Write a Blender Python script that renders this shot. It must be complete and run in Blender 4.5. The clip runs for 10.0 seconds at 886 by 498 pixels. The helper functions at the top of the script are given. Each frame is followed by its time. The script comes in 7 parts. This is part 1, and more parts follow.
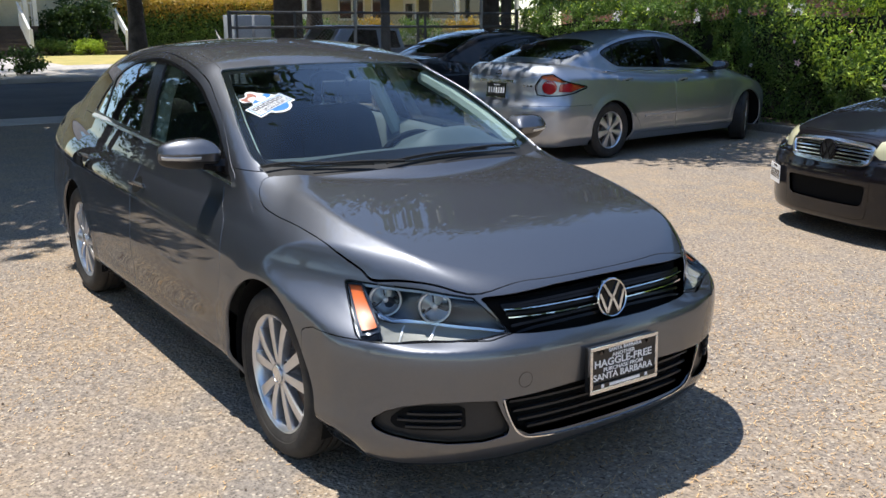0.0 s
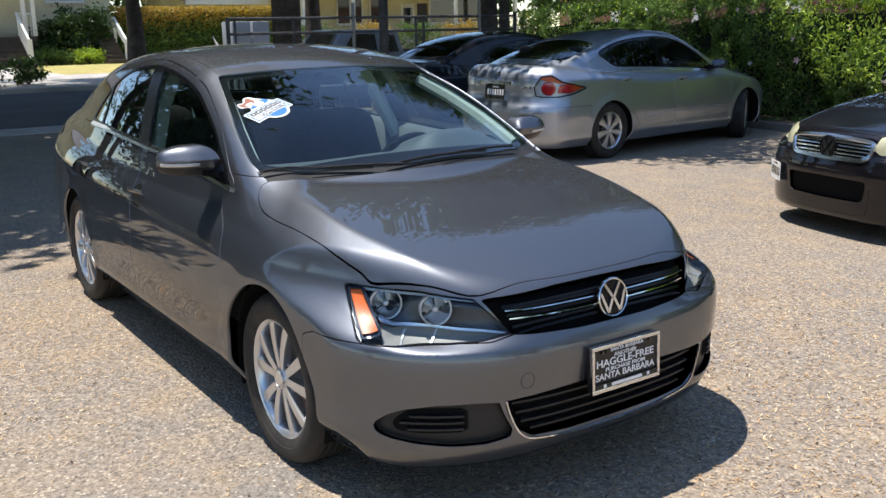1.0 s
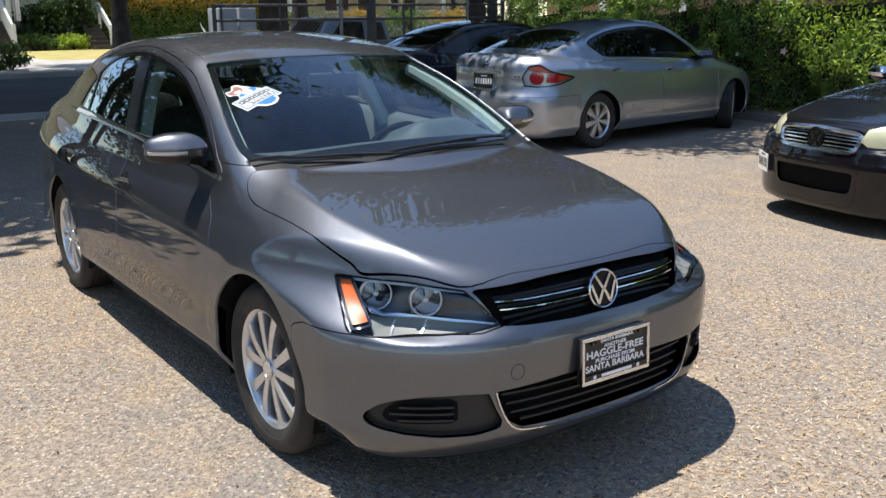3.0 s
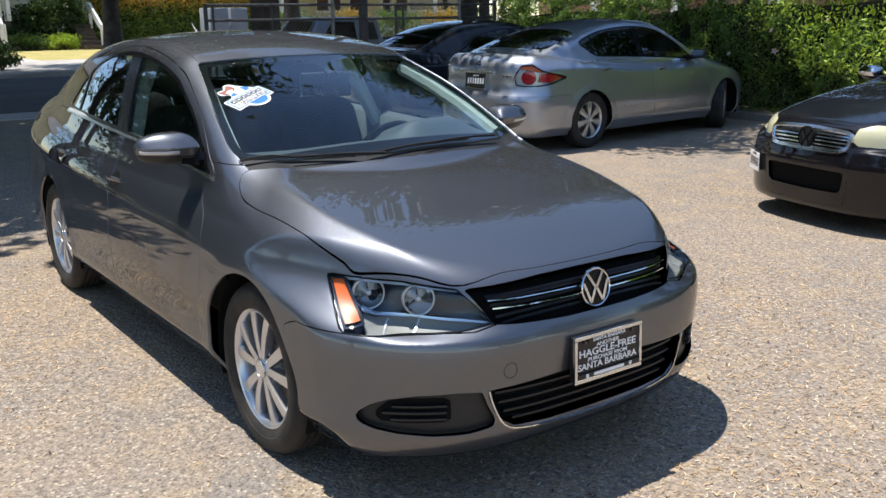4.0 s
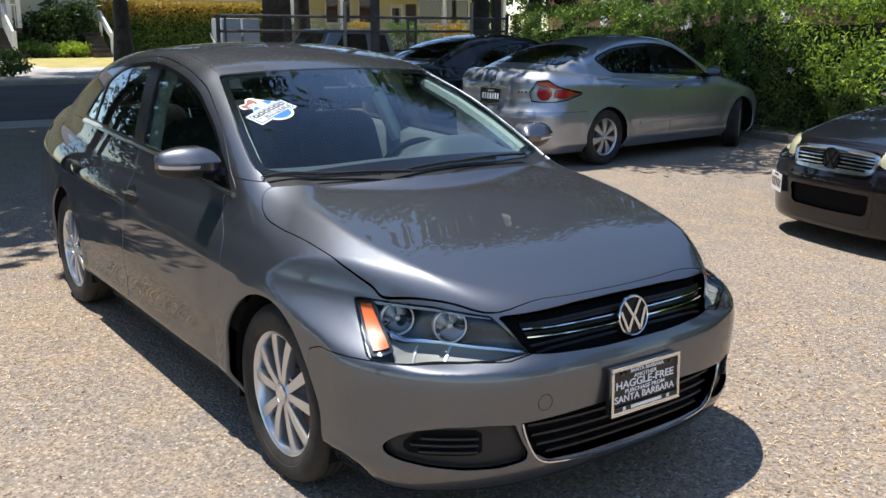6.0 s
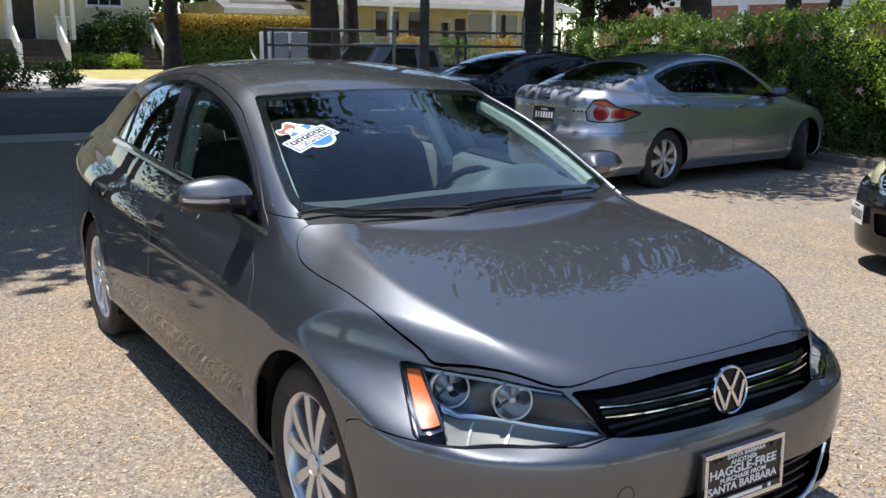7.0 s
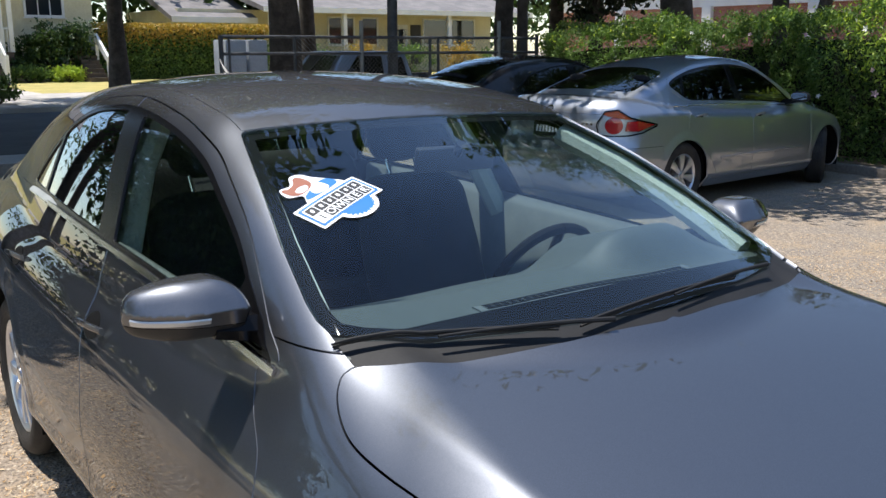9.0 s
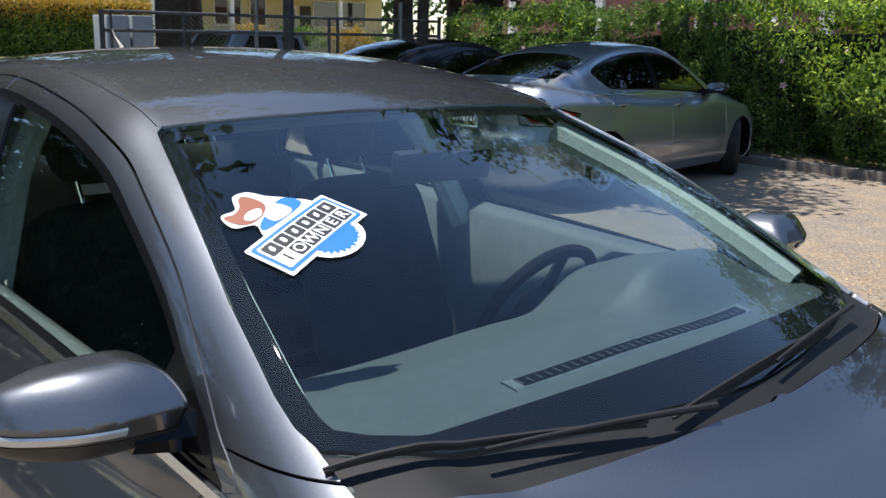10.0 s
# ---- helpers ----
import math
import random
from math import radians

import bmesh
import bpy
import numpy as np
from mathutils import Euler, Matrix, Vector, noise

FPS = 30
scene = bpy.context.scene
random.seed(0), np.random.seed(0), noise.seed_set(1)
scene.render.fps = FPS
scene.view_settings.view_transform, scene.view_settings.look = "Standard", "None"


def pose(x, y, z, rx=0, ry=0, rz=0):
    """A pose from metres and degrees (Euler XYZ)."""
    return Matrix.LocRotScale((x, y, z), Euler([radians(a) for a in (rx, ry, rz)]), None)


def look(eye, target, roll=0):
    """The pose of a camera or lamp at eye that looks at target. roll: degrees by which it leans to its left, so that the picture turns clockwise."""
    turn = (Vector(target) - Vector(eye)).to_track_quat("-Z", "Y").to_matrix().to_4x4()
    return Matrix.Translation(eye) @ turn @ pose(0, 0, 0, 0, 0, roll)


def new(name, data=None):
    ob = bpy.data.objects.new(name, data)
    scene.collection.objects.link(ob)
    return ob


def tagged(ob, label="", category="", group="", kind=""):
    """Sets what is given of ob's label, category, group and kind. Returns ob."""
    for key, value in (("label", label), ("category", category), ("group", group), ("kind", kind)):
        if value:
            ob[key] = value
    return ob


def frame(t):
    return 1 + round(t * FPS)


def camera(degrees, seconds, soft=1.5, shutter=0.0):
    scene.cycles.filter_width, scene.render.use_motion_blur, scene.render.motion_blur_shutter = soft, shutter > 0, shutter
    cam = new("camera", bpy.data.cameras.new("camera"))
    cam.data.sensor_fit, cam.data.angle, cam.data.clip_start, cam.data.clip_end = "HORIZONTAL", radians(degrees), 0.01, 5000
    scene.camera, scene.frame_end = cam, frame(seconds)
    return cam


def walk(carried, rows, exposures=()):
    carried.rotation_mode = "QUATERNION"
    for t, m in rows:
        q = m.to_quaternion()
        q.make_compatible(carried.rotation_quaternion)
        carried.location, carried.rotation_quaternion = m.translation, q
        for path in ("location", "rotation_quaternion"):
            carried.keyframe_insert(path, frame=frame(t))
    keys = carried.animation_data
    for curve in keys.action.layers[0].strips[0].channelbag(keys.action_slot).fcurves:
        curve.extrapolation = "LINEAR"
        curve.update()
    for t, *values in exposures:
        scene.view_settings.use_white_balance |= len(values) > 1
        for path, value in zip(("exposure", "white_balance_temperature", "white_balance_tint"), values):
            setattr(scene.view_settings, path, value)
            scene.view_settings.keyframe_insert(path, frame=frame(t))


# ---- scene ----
cam = camera(50.8, 10.0)
PATH = [
    (0, (2.964, -2.153, 1.559), (1.368, -1.045, 1.086), -0.08),
    (0.5, (2.965, -2.146, 1.561), (1.361, -1.046, 1.092), -0.81),
    (1, (2.965, -2.144, 1.554), (1.365, -1.039, 1.088), -1.03),
    (1.5, (2.959, -2.140, 1.551), (1.365, -1.030, 1.078), -0.93),
    (2, (2.951, -2.143, 1.554), (1.365, -1.025, 1.069), -0.67),
    (3.5, (2.945, -2.148, 1.557), (1.369, -1.017, 1.067), -0.61),
    (4, (2.947, -2.149, 1.554), (1.378, -1.010, 1.064), -0.57),
    (4.5, (2.936, -2.147, 1.556), (1.374, -0.996, 1.072), -0.25),
    (5, (2.903, -2.161, 1.566), (1.342, -1.001, 1.101), 0.39),
    (6.3, (2.707, -2.130, 1.559), (1.109, -1.018, 1.102), 0.27),
    (6.5, (2.630, -2.075, 1.563), (1.012, -0.987, 1.116), 0.43),
    (7, (2.398, -1.925, 1.571), (0.760, -0.864, 1.135), 0.73),
    (7.5, (2.062, -1.873, 1.576), (0.452, -0.769, 1.142), 0.79),
    (8, (1.766, -1.784, 1.575), (0.143, -0.692, 1.160), 0.88),
    (8.5, (1.444, -1.624, 1.579), (-0.187, -0.543, 1.167), 0.81),
    (9, (1.094, -1.501, 1.555), (-0.493, -0.359, 1.133), -0.10),
    (9.5, (0.759, -1.366, 1.532), (-0.796, -0.189, 1.088), 0.59),
    (10, (0.472, -1.296, 1.527), (-0.959, 0.026, 1.076), 1.23),
]
walk(cam, [(t, look(eye, target, roll)) for t, eye, target, roll in PATH])

# ---- daylight ----
SUN_FROM = Vector((-0.22, -0.14, 1.0)).normalized()
world = bpy.data.worlds.new("sky")
scene.world = world
world.use_nodes = True
sky = world.node_tree.nodes.new("ShaderNodeTexSky")
sky.sky_type, sky.sun_disc = "NISHITA", False
sky.sun_elevation = math.asin(SUN_FROM.z)
sky.sun_rotation = math.atan2(SUN_FROM.x, SUN_FROM.y)
sky.dust_density, sky.ozone_density = 0.1, 3.2
world.node_tree.links.new(sky.outputs[0], world.node_tree.nodes["Background"].inputs[0])
world.node_tree.nodes["Background"].inputs[1].default_value = 0.15
sun = new("sun", bpy.data.lights.new("sun", "SUN"))
sun.data.energy, sun.data.angle, sun.data.color = 5.0, radians(0.5), (1.0, 0.96, 0.90)
sun.matrix_world = look(SUN_FROM * 30, (0, 0, 0))
scene.view_settings.exposure = 0.45

# ---- materials ----
def material(name, base=(0.5, 0.5, 0.5), rough=0.5, metal=0.0, coat=0.0, spec=0.5):
    m = bpy.data.materials.new(name)
    m.use_nodes = True
    b = m.node_tree.nodes["Principled BSDF"]
    b.inputs["Base Color"].default_value = (*base, 1)
    b.inputs["Roughness"].default_value, b.inputs["Metallic"].default_value = rough, metal
    b.inputs["Coat Weight"].default_value, b.inputs["Coat Roughness"].default_value = coat, 0.03
    b.inputs["Specular IOR Level"].default_value = spec
    return m


def node(m, kind, values=(), operation="", data_type="", blend_type="", use_clamp=False):
    n = m.node_tree.nodes.new("ShaderNode" + kind)
    if data_type:
        n.data_type = data_type
    if blend_type:
        n.blend_type = blend_type
    if operation:
        n.operation = operation
    if use_clamp:
        n.use_clamp = True
    for key, v in dict(values).items():
        if isinstance(v, bpy.types.NodeSocket):
            m.node_tree.links.new(v, n.inputs[key])
        else:
            n.inputs[key].default_value = v
    return n


def coords(m, where="Object"):
    return node(m, "TexCoord").outputs[where]


def noise_of(m, co, scale, detail=4.0, rough=0.55):
    return node(m, "TexNoise", {"Vector": co, "Scale": scale, "Detail": detail, "Roughness": rough}).outputs["Fac"]


def ramp_of(m, fac, *stops):
    n = node(m, "ValToRGB", {"Fac": fac})
    e = n.color_ramp.elements
    while len(e) < len(stops):
        e.new(0.5)
    for k, (at, c) in zip(e, stops):
        k.position, k.color = at, (*c, 1) if len(c) == 3 else c
    return n.outputs["Color"]


def mixed(m, fac, a, b, blend="MIX"):
    n = node(m, "Mix", data_type="RGBA", blend_type=blend)
    for k, v in ((0, fac), (6, a), (7, b)):
        if isinstance(v, bpy.types.NodeSocket):
            m.node_tree.links.new(v, n.inputs[k])
        else:
            n.inputs[k].default_value = v if k == 0 else (*v, 1)
    return n.outputs[2]


def into(m, key, socket):
    m.node_tree.links.new(socket, m.node_tree.nodes["Principled BSDF"].inputs[key])


def bump(m, height, strength=0.3, distance=0.01):
    n = node(m, "Bump", {"Height": height, "Strength": strength, "Distance": distance})
    into(m, "Normal", n.outputs["Normal"])


def mottled(name, a, b, scale, rough=0.7, fine=None, bumps=0.25, depth=0.004, metal=0.0, spec=0.4):
    """Two tones in patches, finer grain over them, and relief."""
    m = material(name, a, rough, metal, spec=spec)
    co = coords(m)
    big = noise_of(m, co, scale, 5)
    small = noise_of(m, co, fine or scale * 11, 4)
    tone = mixed(m, ramp_of(m, big, (0.38, (0, 0, 0)), (0.62, (1, 1, 1))), a, b)
    tone = mixed(m, 0.35, tone, ramp_of(m, small, (0.3, (0.25, 0.25, 0.25)), (0.7, (0.75, 0.75, 0.75))), "OVERLAY")
    into(m, "Base Color", tone)
    bump(m, small, bumps, depth)
    return m


def paint(name, base, metal=0.75, rough=0.33, flake=0.25, dust=0.10, ior=1.7, broad=0.0):
    """Car paint: metallic coat under clear lacquer, with a light film of dust."""
    m = material(name, base, rough, metal, 1.0, 0.1)
    m.node_tree.nodes["Principled BSDF"].inputs["Coat IOR"].default_value = ior
    co = coords(m)
    fleck = node(m, "TexVoronoi", {"Vector": co, "Scale": 900.0}).outputs["Color"]
    grain = node(m, "SeparateColor", {"Color": fleck}).outputs[0]
    dark, light = [c * (1 - flake) for c in base], [c * (1 + flake) for c in base]
    tone = mixed(m, grain, dark, light)
    film = ramp_of(m, noise_of(m, co, 2.3, 6, 0.65), (0.42, (0, 0, 0)), (0.8, (1, 1, 1)))
    film = node(m, "Math", {0: film, 1: dust}, operation="MULTIPLY").outputs[0]
    tone = mixed(m, film, tone, (0.42, 0.38, 0.33))
    into(m, "Base Color", tone)
    r = node(m, "MapRange", {0: film, 3: 0.006, 4: 0.10}).outputs[0]
    into(m, "Coat Roughness", r)
    if broad:
        # flakes lie at mixed angles: a glinting lobe and a wide one under one lacquer
        t = m.node_tree
        one = t.nodes["Principled BSDF"]
        two = node(m, "BsdfPrincipled", {"Base Color": mixed(m, 1.0, tone, (0.9, 0.9, 0.9), "MULTIPLY"), "Roughness": broad, "Metallic": metal, "Coat Weight": 1.0, "Coat IOR": ior, "Coat Roughness": r})
        for n in (one, two):
            n.inputs["Specular Tint"].default_value = (0.1, 0.1, 0.1, 1)
        mix = node(m, "MixShader", {0: 0.25, 1: one.outputs[0], 2: two.outputs[0]})
        t.links.new(mix.outputs[0], t.nodes["Material Output"].inputs[0])
    return m


def pane(name, tint, gloss=1.0, extra=0.0):
    """A thin sheet of glass: clear through, glossy at a slant."""
    m = bpy.data.materials.new(name)
    m.use_nodes = True
    t = m.node_tree
    t.nodes.remove(t.nodes["Principled BSDF"])
    clear = node(m, "BsdfTransparent", {"Color": (*tint, 1)})
    shine = node(m, "BsdfGlossy", {"Color": (0.95, 0.97, 1.0, 1), "Roughness": 0.012})
    face = node(m, "LayerWeight", {"Blend": 0.5}).outputs["Facing"]
    fr = node(m, "Math", {0: node(m, "Math", {0: face, 1: 4.2}, operation="POWER").outputs[0], 1: 0.95, 2: 0.042}, operation="MULTIPLY_ADD").outputs[0]
    fac = node(m, "Math", {0: fr, 1: gloss, 2: extra}, operation="MULTIPLY_ADD", use_clamp=True).outputs[0]
    mix = node(m, "MixShader", {0: fac, 1: clear.outputs[0], 2: shine.outputs[0]})
    t.links.new(mix.outputs[0], t.nodes["Material Output"].inputs[0])
    return m


GREY_PAINT = paint("grey_metallic_paint", (0.136, 0.144, 0.164), 1.0, 0.40, 0.1, dust=0.02, ior=1.6, broad=0.64)
SILVER_PAINT = paint("silver_metallic_paint", (0.36, 0.39, 0.45), 0.9, 0.40, 0.12, 0.08)
BLACK_PAINT = paint("black_paint", (0.006, 0.005, 0.007), 0.2, 0.35, 0.4, 0.02, 1.45)
NAVY_PAINT = paint("dark_blue_paint", (0.005, 0.006, 0.010), 0.1, 0.4, 0.3, 0.02, 1.45)
WHITE_PAINT = paint("white_car_paint", (0.72, 0.73, 0.74), 0.0, 0.4, 0.05, 0.15)
GLASS = pane("windscreen_glass", (0.80, 0.90, 0.92), 1.15, 0.0)
SIDE_GLASS = pane("side_window_glass", (0.64, 0.72, 0.70), 1.5, 0.02)
DARK_GLASS = pane("dark_tinted_glass", (0.06, 0.07, 0.075), 1.1, 0.01)
LENS = pane("clear_lamp_lens", (0.95, 0.97, 0.98), 0.5)
CHROME = material("chrome", (0.72, 0.73, 0.75), 0.07, 1.0)
SATIN = material("satin_metal", (0.74, 0.75, 0.77), 0.22, 1.0)
BLACK_GLOSS = material("gloss_black_plastic", (0.006, 0.006, 0.007), 0.2, spec=0.2)
PRINT_BLACK = material("printed_black", (0.004, 0.004, 0.005), 0.8, spec=0.1)
WIPER_BLACK = mottled("matt_black_steel", (0.006, 0.006, 0.007), (0.011, 0.011, 0.012), 8, 0.68, 200, 0.1, 0.001)
BLACK_TRIM = mottled("black_plastic", (0.012, 0.012, 0.013), (0.02, 0.02, 0.021), 6, 0.45, 400, 0.15, 0.001)
RUBBER = mottled("tyre_rubber", (0.016, 0.015, 0.015), (0.035, 0.031, 0.027), 9, 0.75, 90, 0.4, 0.002)
DARK_VOID = material("dark_lining", (0.006, 0.006, 0.006), 0.9, spec=0.15)
ALLOY = material("alloy_wheel_paint", (0.62, 0.63, 0.66), 0.28, 0.85, 0.6)
DISC = mottled("brake_disc_steel", (0.10, 0.09, 0.085), (0.16, 0.13, 0.11), 25, 0.45, 200, 0.2, 0.001, 0.9)
AMBER = material("amber_reflector", (0.72, 0.13, 0.010), 0.4, 0.0, 0.05)
RED_LENS = material("red_lamp_lens", (0.42, 0.012, 0.016), 0.12, 0.0, 1.0)
REFLECTOR = material("lamp_reflector", (0.75, 0.77, 0.80), 0.12, 1.0)
LAMP_DARK = material("lamp_housing", (0.035, 0.045, 0.065), 0.2, 0.3)
LAMP_GREY = material("lamp_bezel", (0.58, 0.60, 0.62), 0.36, 0.6)
SMOKED_LENS = material("smoky_chrome", (0.24, 0.24, 0.22), 0.5, 0.1)
OLD_LENS = material("yellowed_lamp_lens", (0.52, 0.50, 0.32), 0.25, 0.0, 0.6)
VENT_GREY = mottled("grey_vent_plastic", (0.10, 0.115, 0.115), (0.12, 0.135, 0.135), 14, 0.45, 90, 0.05, 0.001)
DASH = mottled("dashboard_plastic", (0.062, 0.074, 0.072), (0.066, 0.078, 0.076), 14, 0.6, 90, 0.05, 0.001)
CLOTH = mottled("dark_seat_cloth", (0.012, 0.012, 0.013), (0.02, 0.02, 0.021), 10, 0.9, 300, 0.3, 0.002)
CABIN_GREY = mottled("grey_door_trim", (0.25, 0.27, 0.265), (0.29, 0.31, 0.305), 10, 0.55, 300, 0.2, 0.001)
HEADLINER = mottled("pale_headliner", (0.50, 0.55, 0.48), (0.56, 0.60, 0.53), 8, 0.9, 200, 0.2, 0.001)
PLATE_WHITE = material("white_enamel", (0.88, 0.88, 0.88), 0.4)
PLATE_BLACK = material("black_enamel", (0.008, 0.008, 0.009), 0.3)
STICKER_WHITE = material("white_vinyl", (0.82, 0.83, 0.84), 0.45)
STICKER_BLUE = material("blue_vinyl", (0.015, 0.17, 0.48), 0.45)
STICKER_BLACK = material("black_vinyl", (0.02, 0.02, 0.022), 0.45)
STICKER_RED = material("brown_vinyl", (0.30, 0.10, 0.055), 0.45)


# ---- curves and car bodies ----
def spline(xs, ys):
    """A natural cubic curve through (xs, ys), straight beyond its ends."""
    x, y = np.array(xs, float), np.array(ys, float)
    if x[0] > x[-1]:
        x, y = x[::-1], y[::-1]
    n, h = len(x), np.diff(x)
    a, r = np.eye(n), np.zeros(n)
    for i in range(1, n - 1):
        a[i, i - 1:i + 2] = h[i - 1], 2 * (h[i - 1] + h[i]), h[i]
        r[i] = 6 * ((y[i + 1] - y[i]) / h[i] - (y[i] - y[i - 1]) / h[i - 1])
    m = np.linalg.solve(a, r)

    c = np.linspace(x[0], x[-1], 1500)
    i = np.clip(np.searchsorted(x, c) - 1, 0, n - 2)
    u, v, hi = x[i + 1] - c, c - x[i], h[i]
    table = (m[i] * u ** 3 + m[i + 1] * v ** 3) / (6 * hi) + (y[i] / hi - m[i] * hi / 6) * u + (y[i + 1] / hi - m[i + 1] * hi / 6) * v
    s0, s1, gap = (table[1] - table[0]) / (c[1] - c[0]), (table[-1] - table[-2]) / (c[1] - c[0]), c[1] - c[0]
    c = np.r_[c[0] - 9, c, c[-1] + 9]
    table = np.r_[table[0] - 9 * s0, table, table[-1] + 9 * s1]

    def at(q):
        return np.interp(q, c, table)
    return at


def smax(a, b, k):
    h = np.clip(0.5 + 0.5 * (a - b) / k, 0, 1)
    return b * (1 - h) + a * h + k * h * (1 - h)


def smin(a, b, k):
    return -smax(-a, -b, k)


def ramp(q, k):
    """q where it is positive, else 0, with a rounded knee."""
    return smax(q, 0 * q, k)


def step(a, b, q):
    h = np.clip((q - a) / (b - a), 0, 1)
    return h * h * (3 - 2 * h)


def sedan_field(plan, low, line, slope, deck, fold, nose, tail, top, lean, waist, sweep, bow, axles, floor, belt, screen, crown=0.012, knee=0.02, fade=(0.9, -0.1), flared=0.010, round_=0.0, fall=0.33):
    """The field of a sedan's skin, below 0 inside: x ahead from the front axle, y to its left, z up. The curves: half width in plan, tuck of
    the side, shoulder line, fall above it, bonnet and boot, fold of the bonnet, nose, tail, roof line, side glass, its narrowing."""
    plan, low, line, deck, fold, nose, tail, top, lean, waist = (spline(*c) for c in (plan, low, line, deck, fold, nose, tail, top, lean, waist))

    def field(x, y, z):
        y = np.abs(y)
        over = ramp(z - line(x), knee)
        drop = (slope * over + round_ * over ** 2) * step(axles[0] + fade[0], axles[0] + fade[1], x)
        flare = 0.0
        for ax in axles:
            r = np.sqrt((x - ax) ** 2 + (z - 0.315) ** 2)
            flare = flare + flared * step(0.46, 0.37, r)
        side = y - (plan(x) - low(z) - drop + flare)
        lid = z - (deck(x) - crown * (y / 0.5) ** 2 - fall * ramp(y - fold(x), 0.016))
        far = step(0.60, 0.78, y)
        bend = sweep[0] + (sweep[1] - sweep[0]) * (step(0.575, 0.625, z) * (1 - far) + step(0.58, 0.76, z) * far)
        front = x - (nose(z) - bend * (y / 0.5) ** 4 - 0.02 * (y / 0.5) ** 2)
        rear = -x - (tail(z) - bow * (y / 0.6) ** 4)
        body = smax(smax(side, lid, 0.07), smax(front, rear, 0.01), 0.07)
        body = smax(body, floor - z, 0.03)
        s = step(screen - 0.32, screen + 0.18, x)
        cap = (z - top(x + 0.40 * y * y * s) + 0.15 * y * y * (1 - s)) * 0.88
        cab = smax(smax((y - (lean(z) - waist(x))) * 0.92, cap, 0.075), rear + 0.05, 0.03)
        foot = 0.012 + 0.045 * step(screen + 0.45, screen + 0.68, x) * step(0.50, 0.60, y)
        return smin(body, smax(cab, belt - z, 0.02), foot)
    return field


# the parked car that the camera rounds, and a plainer sedan for the others
GREY = dict(
    plan=([-3.75, -3.3, -2.65, -1.5, -0.3, 0.2, 0.6, 0.92], [0.75, 0.822, 0.872, 0.887, 0.887, 0.876, 0.845, 0.80]),
    low=([0.14, 0.2, 0.245, 0.275, 0.35, 0.5, 0.65, 0.8, 1.1], [0.12, 0.075, 0.044, 0.022, 0.011, 0.0, 0.009, 0.024, 0.055]),
    line=([-3.6, -2.6, -1.4, -0.5, 0.0, 0.4, 0.8], [0.80, 0.775, 0.74, 0.71, 0.685, 0.665, 0.64]), slope=0.12,
    deck=([-3.75, -3.5, -3.2, -2.9, -2.4, -1.0, -0.4, -0.25, 0, 0.3, 0.5, 0.7, 0.8, 0.87],
          [1.05, 1.078, 1.085, 1.075, 1.03, 1.0, 1.0, 0.984, 0.944, 0.884, 0.842, 0.778, 0.737, 0.70]),
    fold=([-0.6, -0.3, 0.0, 0.25, 0.45, 0.65, 0.74, 0.9], [0.695, 0.688, 0.672, 0.645, 0.603, 0.53, 0.465, 0.35]),
    nose=([0.14, 0.2, 0.25, 0.32, 0.40, 0.50, 0.56, 0.60, 0.64, 0.70, 0.76, 0.85],
          [0.77, 0.835, 0.866, 0.876, 0.880, 0.888, 0.884, 0.868, 0.848, 0.836, 0.81, 0.75]),
    tail=([0.14, 0.25, 0.4, 0.6, 0.8, 1.0, 1.1], [3.55, 3.68, 3.73, 3.75, 3.71, 3.68, 3.60]),
    top=([-3.6, -3.3, -3.0, -2.75, -2.5, -2.2, -1.85, -1.55, -1.3, -1.14, -1.0, -0.655, -0.5, -0.14, -0.02],
         [0.99, 1.125, 1.26, 1.37, 1.433, 1.467, 1.478, 1.47, 1.438, 1.403, 1.354, 1.232, 1.166, 0.985, 0.92]),
    lean=([0.85, 0.93, 1.05, 1.2, 1.35, 1.5], [0.812, 0.79, 0.745, 0.683, 0.608, 0.51]),
    waist=([-3.4, -2.8, -2.2, -1.6, -1.0, -0.4], [0.10, 0.04, 0.005, 0.0, 0.005, 0.03]),
    sweep=(0.037, 0.088), bow=0.08, axles=(0.0, -2.651), floor=0.172, belt=0.87, screen=-1.05, crown=0.003, knee=0.03, fade=(1.2, 0.3), flared=0.004, round_=1.9, fall=0.46)
